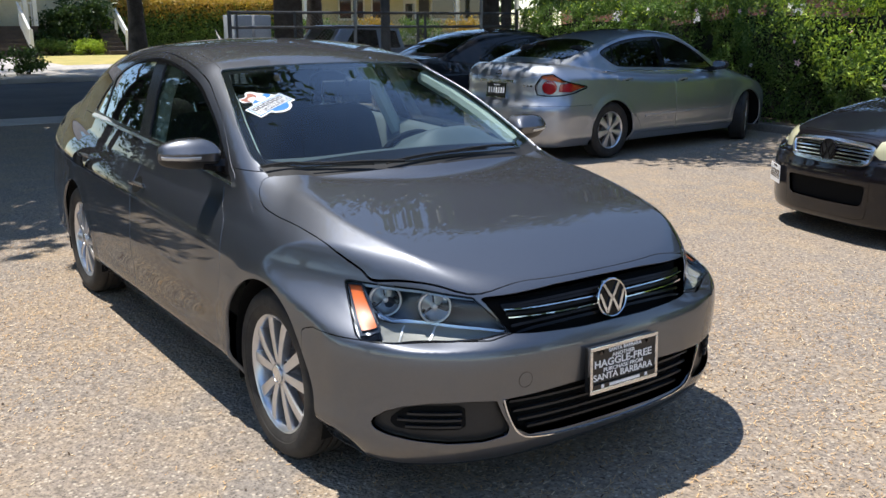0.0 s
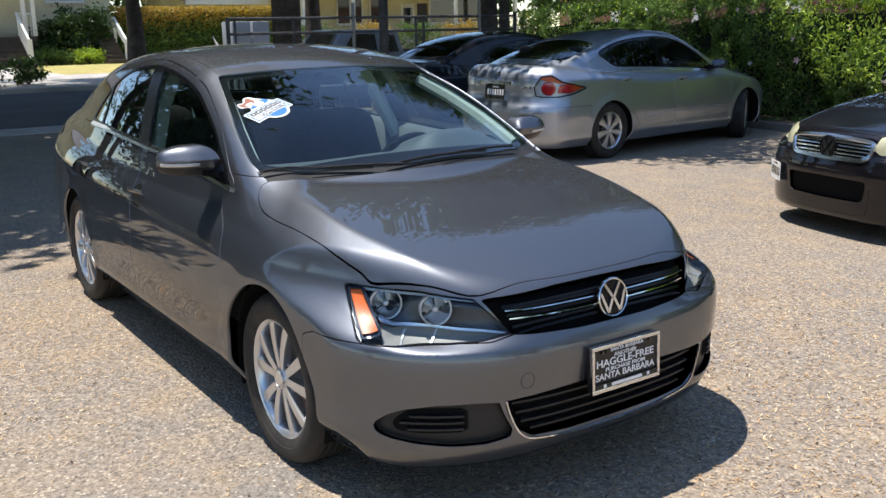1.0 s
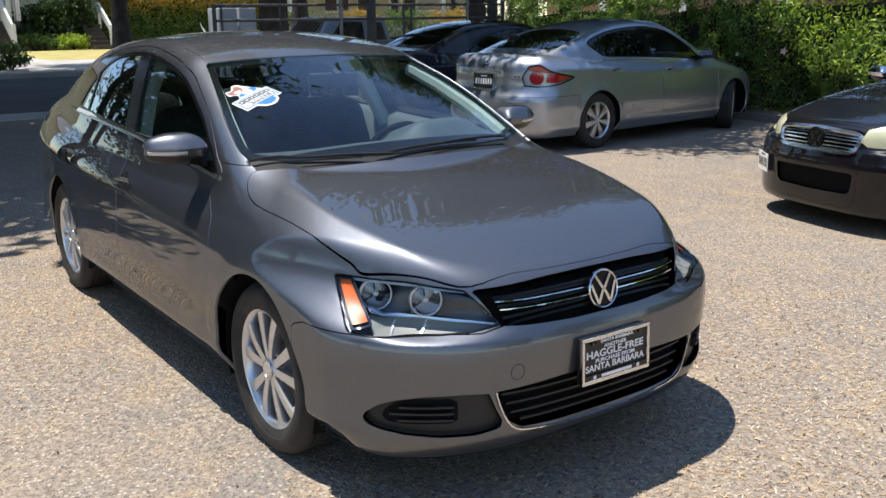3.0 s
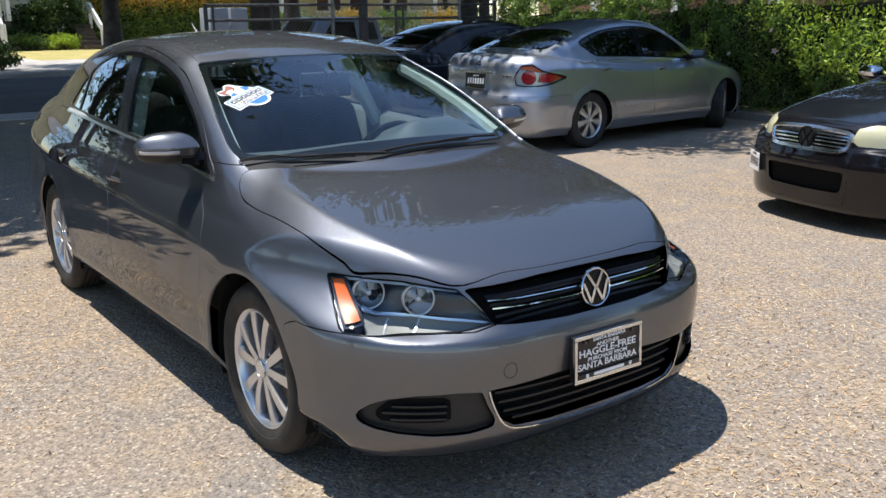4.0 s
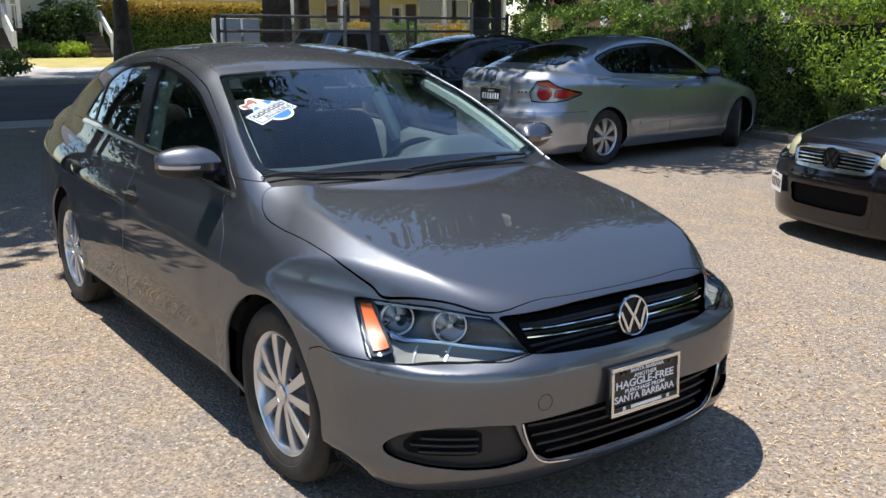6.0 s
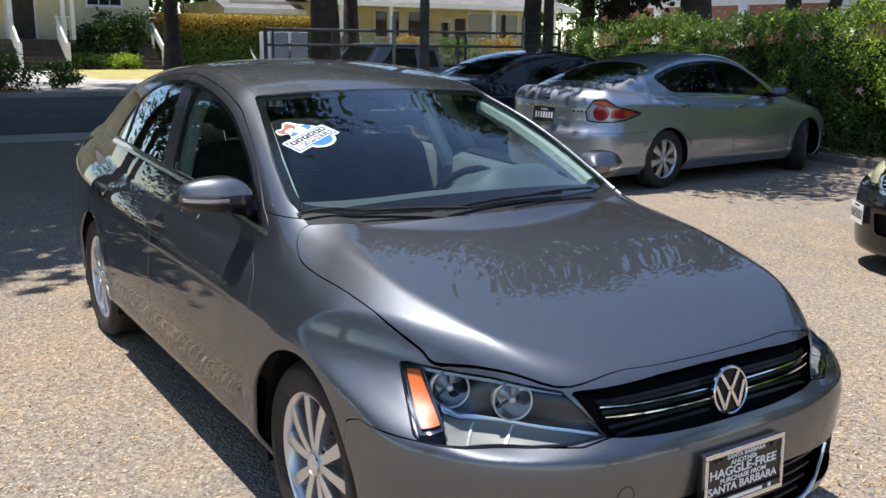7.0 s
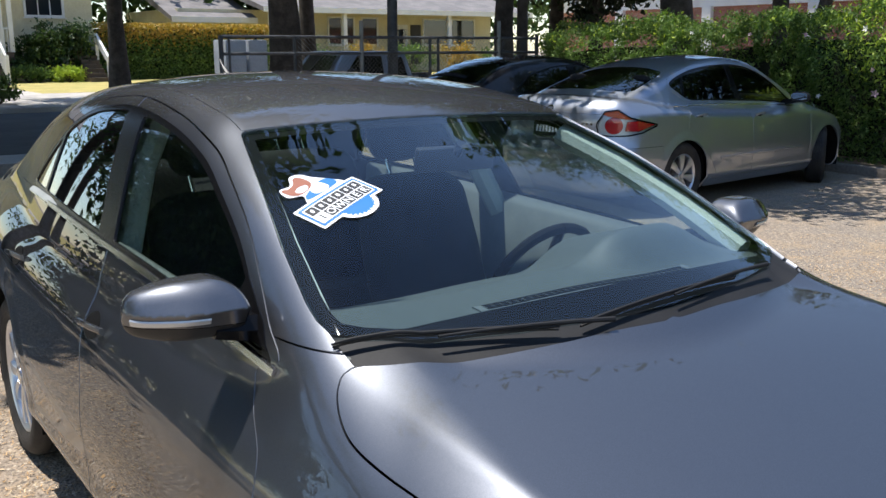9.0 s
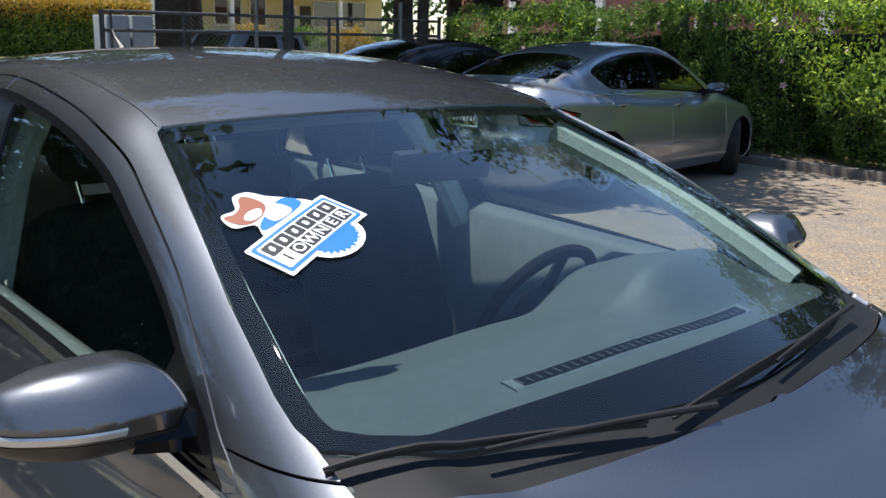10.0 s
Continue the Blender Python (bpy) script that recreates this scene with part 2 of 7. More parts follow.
PLAIN = dict(
    plan=([-3.75, -3.3, -2.65, -1.5, -0.3, 0.2, 0.6, 0.9], [0.79, 0.845, 0.876, 0.887, 0.885, 0.872, 0.84, 0.80]),
    low=([0.14, 0.2, 0.245, 0.275, 0.35, 0.5, 0.65, 0.8, 1.1], [0.12, 0.075, 0.044, 0.022, 0.011, 0.0, 0.009, 0.026, 0.06]),
    line=([-3.6, -2.6, -1.4, -0.5, 0.0, 0.4, 0.8], [0.865, 0.842, 0.81, 0.782, 0.76, 0.735, 0.70]), slope=0.95,
    deck=([-3.75, -3.5, -3.2, -2.9, -2.4, -1.0, -0.4, -0.25, 0, 0.3, 0.5, 0.7, 0.8, 0.85],
          [1.05, 1.078, 1.085, 1.075, 1.03, 1.0, 0.992, 0.972, 0.932, 0.877, 0.833, 0.78, 0.742, 0.715]),
    fold=([-0.6, -0.2, 0.3, 0.9], [0.60, 0.585, 0.53, 0.44]),
    nose=([0.14, 0.2, 0.25, 0.32, 0.40, 0.50, 0.56, 0.60, 0.64, 0.70, 0.76, 0.85],
          [0.73, 0.800, 0.838, 0.854, 0.860, 0.868, 0.866, 0.852, 0.832, 0.822, 0.80, 0.74]),
    tail=([0.14, 0.25, 0.4, 0.6, 0.8, 1.0, 1.1], [3.55, 3.68, 3.73, 3.75, 3.71, 3.68, 3.60]),
    top=([-3.6, -3.3, -3.0, -2.75, -2.5, -2.2, -1.85, -1.6, -1.4, -1.25, -1.1, -0.8, -0.5, -0.22, -0.1],
         [0.99, 1.125, 1.26, 1.355, 1.413, 1.446, 1.456, 1.447, 1.421, 1.385, 1.33, 1.212, 1.087, 0.967, 0.915]),
    lean=([0.85, 0.93, 1.05, 1.2, 1.35, 1.5], [0.775, 0.745, 0.70, 0.638, 0.565, 0.475]),
    waist=([-3.4, -2.8, -2.2, -1.6, -1.0, -0.4], [0.09, 0.03, 0.003, 0.0, 0.005, 0.03]),
    sweep=(0.037, 0.088), bow=0.05, axles=(0.0, -2.651), floor=0.172, belt=0.87, screen=-1.13)


# ---- mesh tools ----
def part(name, verts, faces, mat, parent=None, label="", normals=None, smooth=True):
    """ONE mesh object under a thing or a part."""
    me = bpy.data.meshes.new(name)
    if isinstance(faces, np.ndarray) and len(faces):
        n, k = faces.shape
        me.vertices.add(len(verts))
        me.vertices.foreach_set("co", np.ascontiguousarray(verts, np.float32).ravel())
        me.loops.add(n * k)
        me.loops.foreach_set("vertex_index", np.ascontiguousarray(faces, np.int32).ravel())
        me.polygons.add(n)
        me.polygons.foreach_set("loop_start", np.arange(0, n * k, k, dtype=np.int32))
    else:
        me.from_pydata([tuple(v) for v in np.asarray(verts, float).tolist()], [], faces)
    me.materials.append(mat)
    me.update()
    if smooth:
        me.polygons.foreach_set("use_smooth", [True] * len(me.polygons))
    if normals is not None and len(verts):
        me.normals_split_custom_set_from_vertices(np.asarray(normals, float).tolist())
    ob = new(name, me)
    if parent is not None:
        ob.parent = parent
    return tagged(ob, label)


def bm_part(name, bm, mat, parent=None, label="", smooth=False):
    me = bpy.data.meshes.new(name)
    bmesh.ops.recalc_face_normals(bm, faces=bm.faces)
    bm.to_mesh(me)
    bm.free()
    me.materials.append(mat)
    if smooth:
        me.polygons.foreach_set("use_smooth", [True] * len(me.polygons))
        me.set_sharp_from_angle(angle=radians(40))
    ob = new(name, me)
    if parent is not None:
        ob.parent = parent
    return tagged(ob, label)


def thing(name, m, label, category, group="", kind=""):
    ob = new(name)
    ob.matrix_world = m
    return tagged(ob, label, category, group, kind)


def add_box(bm, x0, x1, y0, y1, z0, z1, m=None, bevel=0.0):
    got = bmesh.ops.create_cube(bm, size=1.0)["verts"]
    for v in got:
        v.co = Vector(((x0 + x1) / 2 + v.co.x * (x1 - x0), (y0 + y1) / 2 + v.co.y * (y1 - y0), (z0 + z1) / 2 + v.co.z * (z1 - z0)))
    if bevel:
        edges = list({e for v in got for e in v.link_edges})
        made = bmesh.ops.bevel(bm, geom=edges, offset=bevel, segments=2, affect="EDGES", profile=0.6)
        got = list({v for f in made["faces"] for v in f.verts} | {v for v in got if v.is_valid})
    if m is not None:
        bmesh.ops.transform(bm, matrix=m, verts=got)
    return got


def box_part(name, size, mat, parent=None, m=None, label="", bevel=0.0):
    bm = bmesh.new()
    x0, x1, y0, y1, z0, z1 = size
    add_box(bm, x0, x1, y0, y1, z0, z1, m, bevel)
    return bm_part(name, bm, mat, parent, label, bevel > 0)


def add_tube(bm, path, radius, sides=8, cap=True):
    """A tube along a path; radius may change from point to point."""
    path = [Vector(p) for p in path]
    radii = radius if isinstance(radius, (list, tuple)) else [radius] * len(path)
    rings, side = [], None
    for i, p in enumerate(path):
        way = (path[min(i + 1, len(path) - 1)] - path[max(i - 1, 0)]).normalized()
        if side is None:
            side = way.orthogonal().normalized()
        side = (side - way * side.dot(way)).normalized()
        other = way.cross(side)
        rings.append([bm.verts.new(p + (side * math.cos(a) + other * math.sin(a)) * radii[i]) for a in (2 * math.pi * k / sides for k in range(sides))])
    for a, b in zip(rings, rings[1:]):
        for k in range(sides):
            bm.faces.new((a[k], a[(k + 1) % sides], b[(k + 1) % sides], b[k]))
    if cap:
        bm.faces.new(rings[0][::-1])
        bm.faces.new(rings[-1])


def tube_part(name, path, radius, mat, parent=None, label="", sides=8):
    bm = bmesh.new()
    add_tube(bm, path, radius, sides)
    return bm_part(name, bm, mat, parent, label, True)


def lathe(name, profile, mat, parent=None, m=None, label="", sides=48, closed=False):
    """A profile of (radius, height) turned round z."""
    bm = bmesh.new()
    rings = []
    for r, h in profile:
        rings.append([bm.verts.new((r * math.cos(a), r * math.sin(a), h)) for a in (2 * math.pi * k / sides for k in range(sides))] if r > 1e-6 else [bm.verts.new((0, 0, h))])
    pairs = list(zip(rings, rings[1:])) + ([(rings[-1], rings[0])] if closed else [])
    for a, b in pairs:
        for k in range(sides):
            q = [a[k % len(a)], a[(k + 1) % len(a)], b[(k + 1) % len(b)], b[k % len(b)]]
            q = list(dict.fromkeys(q))
            if len(q) > 2:
                bm.faces.new(q)
    if m is not None:
        bmesh.ops.transform(bm, matrix=m, verts=bm.verts)
    return bm_part(name, bm, mat, parent, label, True)


def prism(name, outline, depth, mat, parent=None, m=None, label="", bevel=0.0):
    """A flat outline (u, v) given thickness, in its plane's z."""
    bm = bmesh.new()
    f = bm.faces.new([bm.verts.new((u, v, 0)) for u, v in outline])
    top = bmesh.ops.extrude_face_region(bm, geom=[f])["geom"]
    bmesh.ops.translate(bm, verts=[g for g in top if isinstance(g, bmesh.types.BMVert)], vec=(0, 0, depth))
    if bevel:
        bmesh.ops.bevel(bm, geom=[e for e in bm.edges if abs(e.calc_face_angle(0)) > 0.5], offset=bevel, segments=2, affect="EDGES")
    if m is not None:
        bmesh.ops.transform(bm, matrix=m, verts=bm.verts)
    return bm_part(name, bm, mat, parent, label, bevel > 0)


def lettering(text, size, mat, parent, m, name="lettering", depth=0.0006, align="CENTER", width=None):
    """Raised letters in the built-in font, made a mesh."""
    c = bpy.data.curves.new(name, "FONT")
    c.body, c.size, c.align_x, c.align_y, c.extrude = text, size, align, "CENTER", depth
    c.offset = 0.018 * size
    tmp = bpy.data.objects.new(name, c)
    scene.collection.objects.link(tmp)
    bpy.context.view_layer.update()
    me = bpy.data.meshes.new_from_object(tmp.evaluated_get(bpy.context.evaluated_depsgraph_get()))
    bpy.data.objects.remove(tmp)
    xs = [v.co.x for v in me.vertices]
    s = width / (max(xs) - min(xs)) if width else 1.0
    me.transform(m @ Matrix.Diagonal((s, 1, 1, 1)))
    me.materials.clear()
    me.materials.append(mat)
    ob = new(name, me)
    ob.parent = parent
    return ob


# ---- skins: a field's surface, cut into panels ----
class Skin:
    def __init__(self, verts, tris):
        self.v, self.t = verts, tris

    def tidy(self):
        used, inv = np.unique(self.t, return_inverse=True)
        return Skin(self.v[used], inv.reshape(-1, 3))

    def cut(self, values):
        """Parts the skin where values change sign: what lies above 0, and the rest."""
        s = values > 0
        k = s[self.t].sum(1)
        v, keep, rest = self.v, [self.t[k == 3]], [self.t[k == 0]]
        odd = self.t[(k == 1) | (k == 2)]
        if len(odd):
            so = s[odd]
            lone = np.where(so.sum(1) == 1, np.argmax(so, 1), np.argmin(so, 1))
            row = np.arange(len(odd))
            a, b, c = odd[row, lone], odd[row, (lone + 1) % 3], odd[row, (lone + 2) % 3]
            edges = np.concatenate([np.stack([a, b], 1), np.stack([a, c], 1)])
            edges.sort(1)
            uniq, inv = np.unique(edges, axis=0, return_inverse=True)
            inv = inv.reshape(-1)
            f0, f1 = values[uniq[:, 0]], values[uniq[:, 1]]
            w = np.clip(f0 / (f0 - f1), 0, 1)[:, None]
            fresh = v[uniq[:, 0]] * (1 - w) + v[uniq[:, 1]] * w
            ab, ac = inv[:len(odd)] + len(v), inv[len(odd):] + len(v)
            v = np.concatenate([v, fresh])
            up = so.sum(1) == 1
            tip = np.stack([a, ab, ac], 1)
            base = np.concatenate([np.stack([ab, b, c], 1), np.stack([ab, c, ac], 1)])
            two = np.concatenate([up, up])
            keep += [tip[up], base[~two]]
            rest += [tip[~up], base[two]]
        return Skin(v, np.concatenate(keep)).tidy(), Skin(v, np.concatenate(rest)).tidy()

    def where(self, test):
        """The faces whose middle passes the test, and the others."""
        ok = test(*self.v[self.t].mean(1).T)
        return Skin(self.v, self.t[ok]).tidy(), Skin(self.v, self.t[~ok]).tidy()


def skin_of(field, lo, hi, h):
    """The surface field = 0 within a box, in triangles of about h."""
    ax = [np.arange(a, b + h, h) for a, b in zip(lo, hi)]
    f = field(ax[0][:, None, None], ax[1][None, :, None], ax[2][None, None, :])
    s = f < 0
    n = [len(a) - 1 for a in ax]
    count = sum(s[i:i + n[0], j:j + n[1], k:k + n[2]].astype(np.int8) for i in (0, 1) for j in (0, 1) for k in (0, 1))
    cell = np.argwhere((count > 0) & (count < 8))
    ident = -np.ones(n, int)
    ident[tuple(cell.T)] = np.arange(len(cell))
    total, times = np.zeros((len(cell), 3)), np.zeros(len(cell))
    for d in range(3):
        e, g = [x for x in range(3) if x != d]
        for i in (0, 1):
            for j in (0, 1):
                p = cell.copy()
                p[:, e] += i
                p[:, g] += j
                q = p.copy()
                q[:, d] += 1
                f0, f1 = f[tuple(p.T)], f[tuple(q.T)]
                hit = (f0 < 0) != (f1 < 0)
                w = np.where(hit, f0 / np.where(hit, f0 - f1, 1), 0)
                at = p.astype(float)
                at[:, d] += w
                total += at * hit[:, None]
                times += hit
    v = np.array([a[0] for a in ax]) + h * total / times[:, None]
    quads = []
    for d in range(3):
        e, g = (d + 1) % 3, (d + 2) % 3
        a = [slice(0, n[x] + 1) for x in range(3)]
        a0, a1 = list(a), list(a)
        a0[d], a1[d] = slice(0, n[d]), slice(1, n[d] + 1)
        cross = np.argwhere(s[tuple(a0)] != s[tuple(a1)])
        cross = cross[(cross[:, e] > 0) & (cross[:, g] > 0) & (cross[:, e] < n[e]) & (cross[:, g] < n[g])]
        ring = []
        for i, j in ((-1, -1), (0, -1), (0, 0), (-1, 0)):
            c = cross.copy()
            c[:, e] += i
            c[:, g] += j
            ring.append(ident[tuple(c.T)])
        quads.append(np.stack(ring, 1))
    q = np.concatenate(quads)
    q = q[(q >= 0).all(1)]
    for _ in range(3):
        gr = slope_of(field, v)
        v = v - gr * (field(*v.T) / np.maximum((gr ** 2).sum(1), 0.05))[:, None]
    t = np.concatenate([q[:, [0, 1, 2]], q[:, [0, 2, 3]]])
    nrm = np.cross(v[t[:, 1]] - v[t[:, 0]], v[t[:, 2]] - v[t[:, 0]])
    flip = (nrm * slope_of(field, v[t].mean(1))).sum(1) < 0
    t[flip] = t[flip][:, ::-1]
    return Skin(v, t)


def finer(skin, field):
    """Every triangle parted into four, on the surface."""
    e = np.concatenate([skin.t[:, [0, 1]], skin.t[:, [1, 2]], skin.t[:, [2, 0]]])
    uniq, inv = np.unique(np.sort(e, 1), axis=0, return_inverse=True)
    m = inv.reshape(3, -1) + len(skin.v)
    v = np.concatenate([skin.v, drop_on(field, skin.v[uniq].mean(1))])
    a, b, c = skin.t.T
    ab, bc, ca = m
    return Skin(v, np.concatenate([np.stack(q, 1) for q in ((a, ab, ca), (ab, b, bc), (ca, bc, c), (ab, bc, ca))]))


def slope_of(field, p, e=8e-4):
    x, y, z = p.T
    return np.stack([field(x + e, y, z) - field(x - e, y, z), field(x, y + e, z) - field(x, y - e, z), field(x, y, z + e) - field(x, y, z - e)], 1) / (2 * e)


def unit(a):
    return a / np.maximum(np.linalg.norm(a, axis=-1, keepdims=True), 1e-9)


def panel(name, skin, field, mat, parent, label="", lip=0.014, lift=0.0):
    """A panel out of a skin, with edges turned inwards by lip, raised by lift along its normals."""
    if not len(skin.t):
        return None
    n = unit(slope_of(field, skin.v))
    v, t = skin.v + n * lift, skin.t
    verts, norms, faces = [v], [n], [t]
    if lip:
        e = np.concatenate([t[:, [0, 1]], t[:, [1, 2]], t[:, [2, 0]]])
        key = np.sort(e, 1)
        _, first, times = np.unique(key, axis=0, return_index=True, return_counts=True)
        rim = e[first[times == 1]]
        if len(rim):
            out = unit(np.cross(v[rim[:, 1]] - v[rim[:, 0]], n[rim[:, 0]]))
            own, inv = np.unique(rim, return_inverse=True)
            inv = inv.reshape(-1, 2)
            o = np.zeros((len(own), 3))
            np.add.at(o, inv[:, 0], out)
            np.add.at(o, inv[:, 1], out)
            o = unit(o)
            base, m = len(v), len(own)
            verts += [v[own], v[own] - n[own] * lip]
            norms += [unit(o + 0.6 * n[own]), o]
            a, b = inv[:, 0] + base, inv[:, 1] + base
            faces += [np.stack([b, a, a + m], 1), np.stack([b, a + m, b + m], 1)]
    return part(name, np.concatenate(verts), np.concatenate(faces), mat, parent, label, np.concatenate(norms))


def outline(points, smooth=True, close=True, n=8):
    """A curve through points, as a finer line."""
    p = np.array(points, float)
    if not smooth:
        return p
    if close:
        q = np.concatenate([p[-1:], p, p[:2]])
    else:
        q = np.concatenate([2 * p[:1] - p[1:2], p, 2 * p[-1:] - p[-2:-1]])
    out = []
    for i in range(len(q) - 3):
        for u in np.arange(n) / n:
            a, b, c, d = q[i:i + 4]
            out.append(0.5 * (2 * b + (c - a) * u + (2 * a - 5 * b + 4 * c - d) * u * u + (3 * b - a - 3 * c + d) * u ** 3))
    if not close:
        out.append(p[-1])
    return np.array(out)


def inside(line, u, v):
    """The distance into a closed outline, negative outside it."""
    best, odd = np.full(u.shape, 9e9), np.zeros(u.shape, bool)
    for (ax, ay), (bx, by) in zip(line, np.roll(line, -1, 0)):
        dx, dy = bx - ax, by - ay
        w = np.clip(((u - ax) * dx + (v - ay) * dy) / max(dx * dx + dy * dy, 1e-12), 0, 1)
        best = np.minimum(best, (u - ax - w * dx) ** 2 + (v - ay - w * dy) ** 2)
        if ay != by:
            odd ^= ((ay > v) != (by > v)) & (u < dx * (v - ay) / dy + ax)
    return np.where(odd, 1, -1) * np.sqrt(best)


def along(points, n=60):
    """Points at even steps along a line."""
    p = np.array(points, float)
    d = np.r_[0, np.cumsum(np.linalg.norm(np.diff(p, axis=0), axis=1))]
    q = np.linspace(0, d[-1], n)
    return np.stack([np.interp(q, d, c) for c in p.T], 1)


def drop_on(field, p, lift=0.0):
    """Points moved onto the surface along its slope, then raised."""
    p = np.array(p, float)
    for _ in range(7):
        g = slope_of(field, p)
        p = p - 0.8 * g * (field(*p.T) / np.maximum((g ** 2).sum(1), 0.05))[:, None]
    return p + unit(slope_of(field, p)) * lift


def sides_of(skin):
    right = skin.where(lambda x, y, z: y < 0)
    return right[0], right[1]


# ---- cars ----
def nose_point(field, y, z):
    """Where the car's nose meets the lengthwise line at y, z."""
    y, z = np.broadcast_arrays(np.asarray(y, float), np.asarray(z, float))
    a, b = np.full(y.shape, 0.1), np.full(y.shape, 1.0)
    for _ in range(30):
        m = (a + b) / 2
        hit = field(m, y, z) < 0
        a, b = np.where(hit, m, a), np.where(hit, b, m)
    return np.stack([a, y, z], 1)


def ribbon(name, field, path, width, thick, mat, parent, lift=0.0, label="", taper=False):
    """A strip of rectangular section laid along a path on the skin."""
    p = drop_on(field, along(path, max(12, len(path))), lift)
    n = unit(slope_of(field, p))
    way = unit(np.gradient(p, axis=0))
    up = unit(np.cross(n, way))
    w = np.full(len(p), width / 2)
    if taper:
        w = w * np.clip(4 * np.minimum(np.linspace(0, 1, len(p)), np.linspace(1, 0, len(p))) + 0.15, 0, 1)
    w = w[:, None]
    rings = [p - up * w, p - up * w * 0.75 + n * thick, p + up * w * 0.75 + n * thick, p + up * w]
    v = np.stack(rings, 1).reshape(-1, 3)
    f = [[i * 4 + k, i * 4 + (k + 1) % 4, i * 4 + 4 + (k + 1) % 4, i * 4 + 4 + k] for i in range(len(p) - 1) for k in range(4)]
    f += [[3, 2, 1, 0], [len(v) - 4, len(v) - 3, len(v) - 2, len(v) - 1]]
    return part(name, v, f, mat, parent, label, smooth=False)


def take(skin, fn, gap=0.0035):
    """Parts the skin by fn(x, |y|, z); the piece is smaller by a gap all round."""
    piece, rest = skin.cut(fn(skin.v[:, 0], np.abs(skin.v[:, 1]), skin.v[:, 2]))
    if gap and len(piece.t):
        piece = piece.cut(fn(piece.v[:, 0], np.abs(piece.v[:, 1]), piece.v[:, 2]) - gap)[0]
    return piece, rest


def tyre_and_wheel(car, m, kind, radius=0.316, rim=0.205, width=0.205, name="wheel"):
    """A wheel whose axle is z, its outer face up; spokes as kind says."""
    w = width / 2
    wheel = lathe(name, [(rim * 0.93, -w * 0.8), (rim * 0.93, 0.02), (rim * 0.96, w * 0.70), (rim * 1.0, w * 0.86), (rim * 1.045, w * 0.90),
                         (rim * 1.06, w * 0.84), (rim * 1.02, w * 0.6), (rim * 1.02, -w * 0.8)], ALLOY, car, None, "", 56, True)
    wheel.matrix_basis = m
    prof = [(rim * 1.0, -w * 0.85), (rim * 1.12, -w), (radius * 0.86, -w * 1.04), (radius * 0.95, -w * 0.93), (radius * 0.99, -w * 0.75)]
    for k in range(-2, 3):
        c = k * w * 0.30
        prof += [(radius, c - w * 0.12), (radius, c + w * 0.10), (radius - 0.007, c + w * 0.105), (radius - 0.007, c + w * 0.175)]
    prof = prof[:-2]
    prof += [(radius * 0.99, w * 0.75), (radius * 0.96, w * 0.92), (radius * 0.925, w * 1.01), (radius * 0.92, w * 1.025), (radius * 0.86, w * 1.05),
             (radius * 0.80, w * 1.04), (radius * 0.795, w * 1.02), (rim * 1.12, w), (rim * 1.04, w * 0.86)]
    lathe("tyre", prof, RUBBER, wheel, None, "worn black rubber tyre", 64)
    lathe("brake_disc", [(0.0, w * 0.15), (0.145, w * 0.15), (0.145, w * 0.02), (0.0, w * 0.02)], DISC, wheel, None, "grey steel brake disc", 40)
    lathe("hub", [(0.0, w * 0.84), (0.036, w * 0.84), (0.042, w * 0.80), (0.050, w * 0.74), (0.072, w * 0.66), (0.078, w * 0.2), (0.0, w * 0.2)], ALLOY, wheel, None, "", 32)
    lathe("hub_cap", [(0.0, w * 0.93), (0.026, w * 0.925), (0.027, w * 0.90), (0.030, w * 0.90), (0.031, w * 0.935), (0.035, w * 0.92), (0.035, w * 0.75)], SATIN if kind != "cover" else ALLOY, wheel, None, "round centre cap", 28)
    count = {"ten": 10, "cover": 7, "dark": 5}[kind]
    for k in range(count):
        if kind == "ten":
            pair, sign = divmod(k, 2)
            a0 = 2 * math.pi * pair / 5 + (sign - 0.5) * 0.46
            a1 = 2 * math.pi * pair / 5 + (sign - 0.5) * 0.58
            w0, w1 = 0.015, 0.023
        else:
            a0 = a1 = 2 * math.pi * k / count
            w0, w1 = (0.018, 0.046) if kind == "cover" else (0.02, 0.03)
        bm = bmesh.new()
        rings = []
        for u in np.linspace(0, 1, 6):
            r, a, hw = 0.042 + (rim * 0.99 - 0.042) * u, a0 + (a1 - a0) * u, w0 + (w1 - w0) * u
            top = w * (0.84 + 0.04 * math.sin(math.pi * u) - 0.02 * u)
            c, s = math.cos(a), math.sin(a)
            ring = [(-hw, top - 0.016), (-hw * 0.9, top - 0.002), (-hw * 0.45, top), (hw * 0.45, top), (hw * 0.9, top - 0.002), (hw, top - 0.016), (hw * 0.8, top - 0.034), (-hw * 0.8, top - 0.034)]
            rings.append([bm.verts.new((r * c - q * s, r * s + q * c, h)) for q, h in ring])
        for a, b in zip(rings, rings[1:]):
            for q in range(8):
                bm.faces.new((a[q], a[(q + 1) % 8], b[(q + 1) % 8], b[q]))
        bm.faces.new(rings[0][::-1])
        bm.faces.new(rings[-1])
        bm_part("spoke", bm, ALLOY, wheel, "", True)
    for k in range(5):
        a = 2 * math.pi * (k + 0.5) / 5
        lathe("wheel_bolt", [(0.0, 0.012), (0.008, 0.012), (0.009, 0.0)], DISC, wheel, pose(0.058 * math.cos(a), 0.058 * math.sin(a), w * 0.64), "", 6)
    return wheel


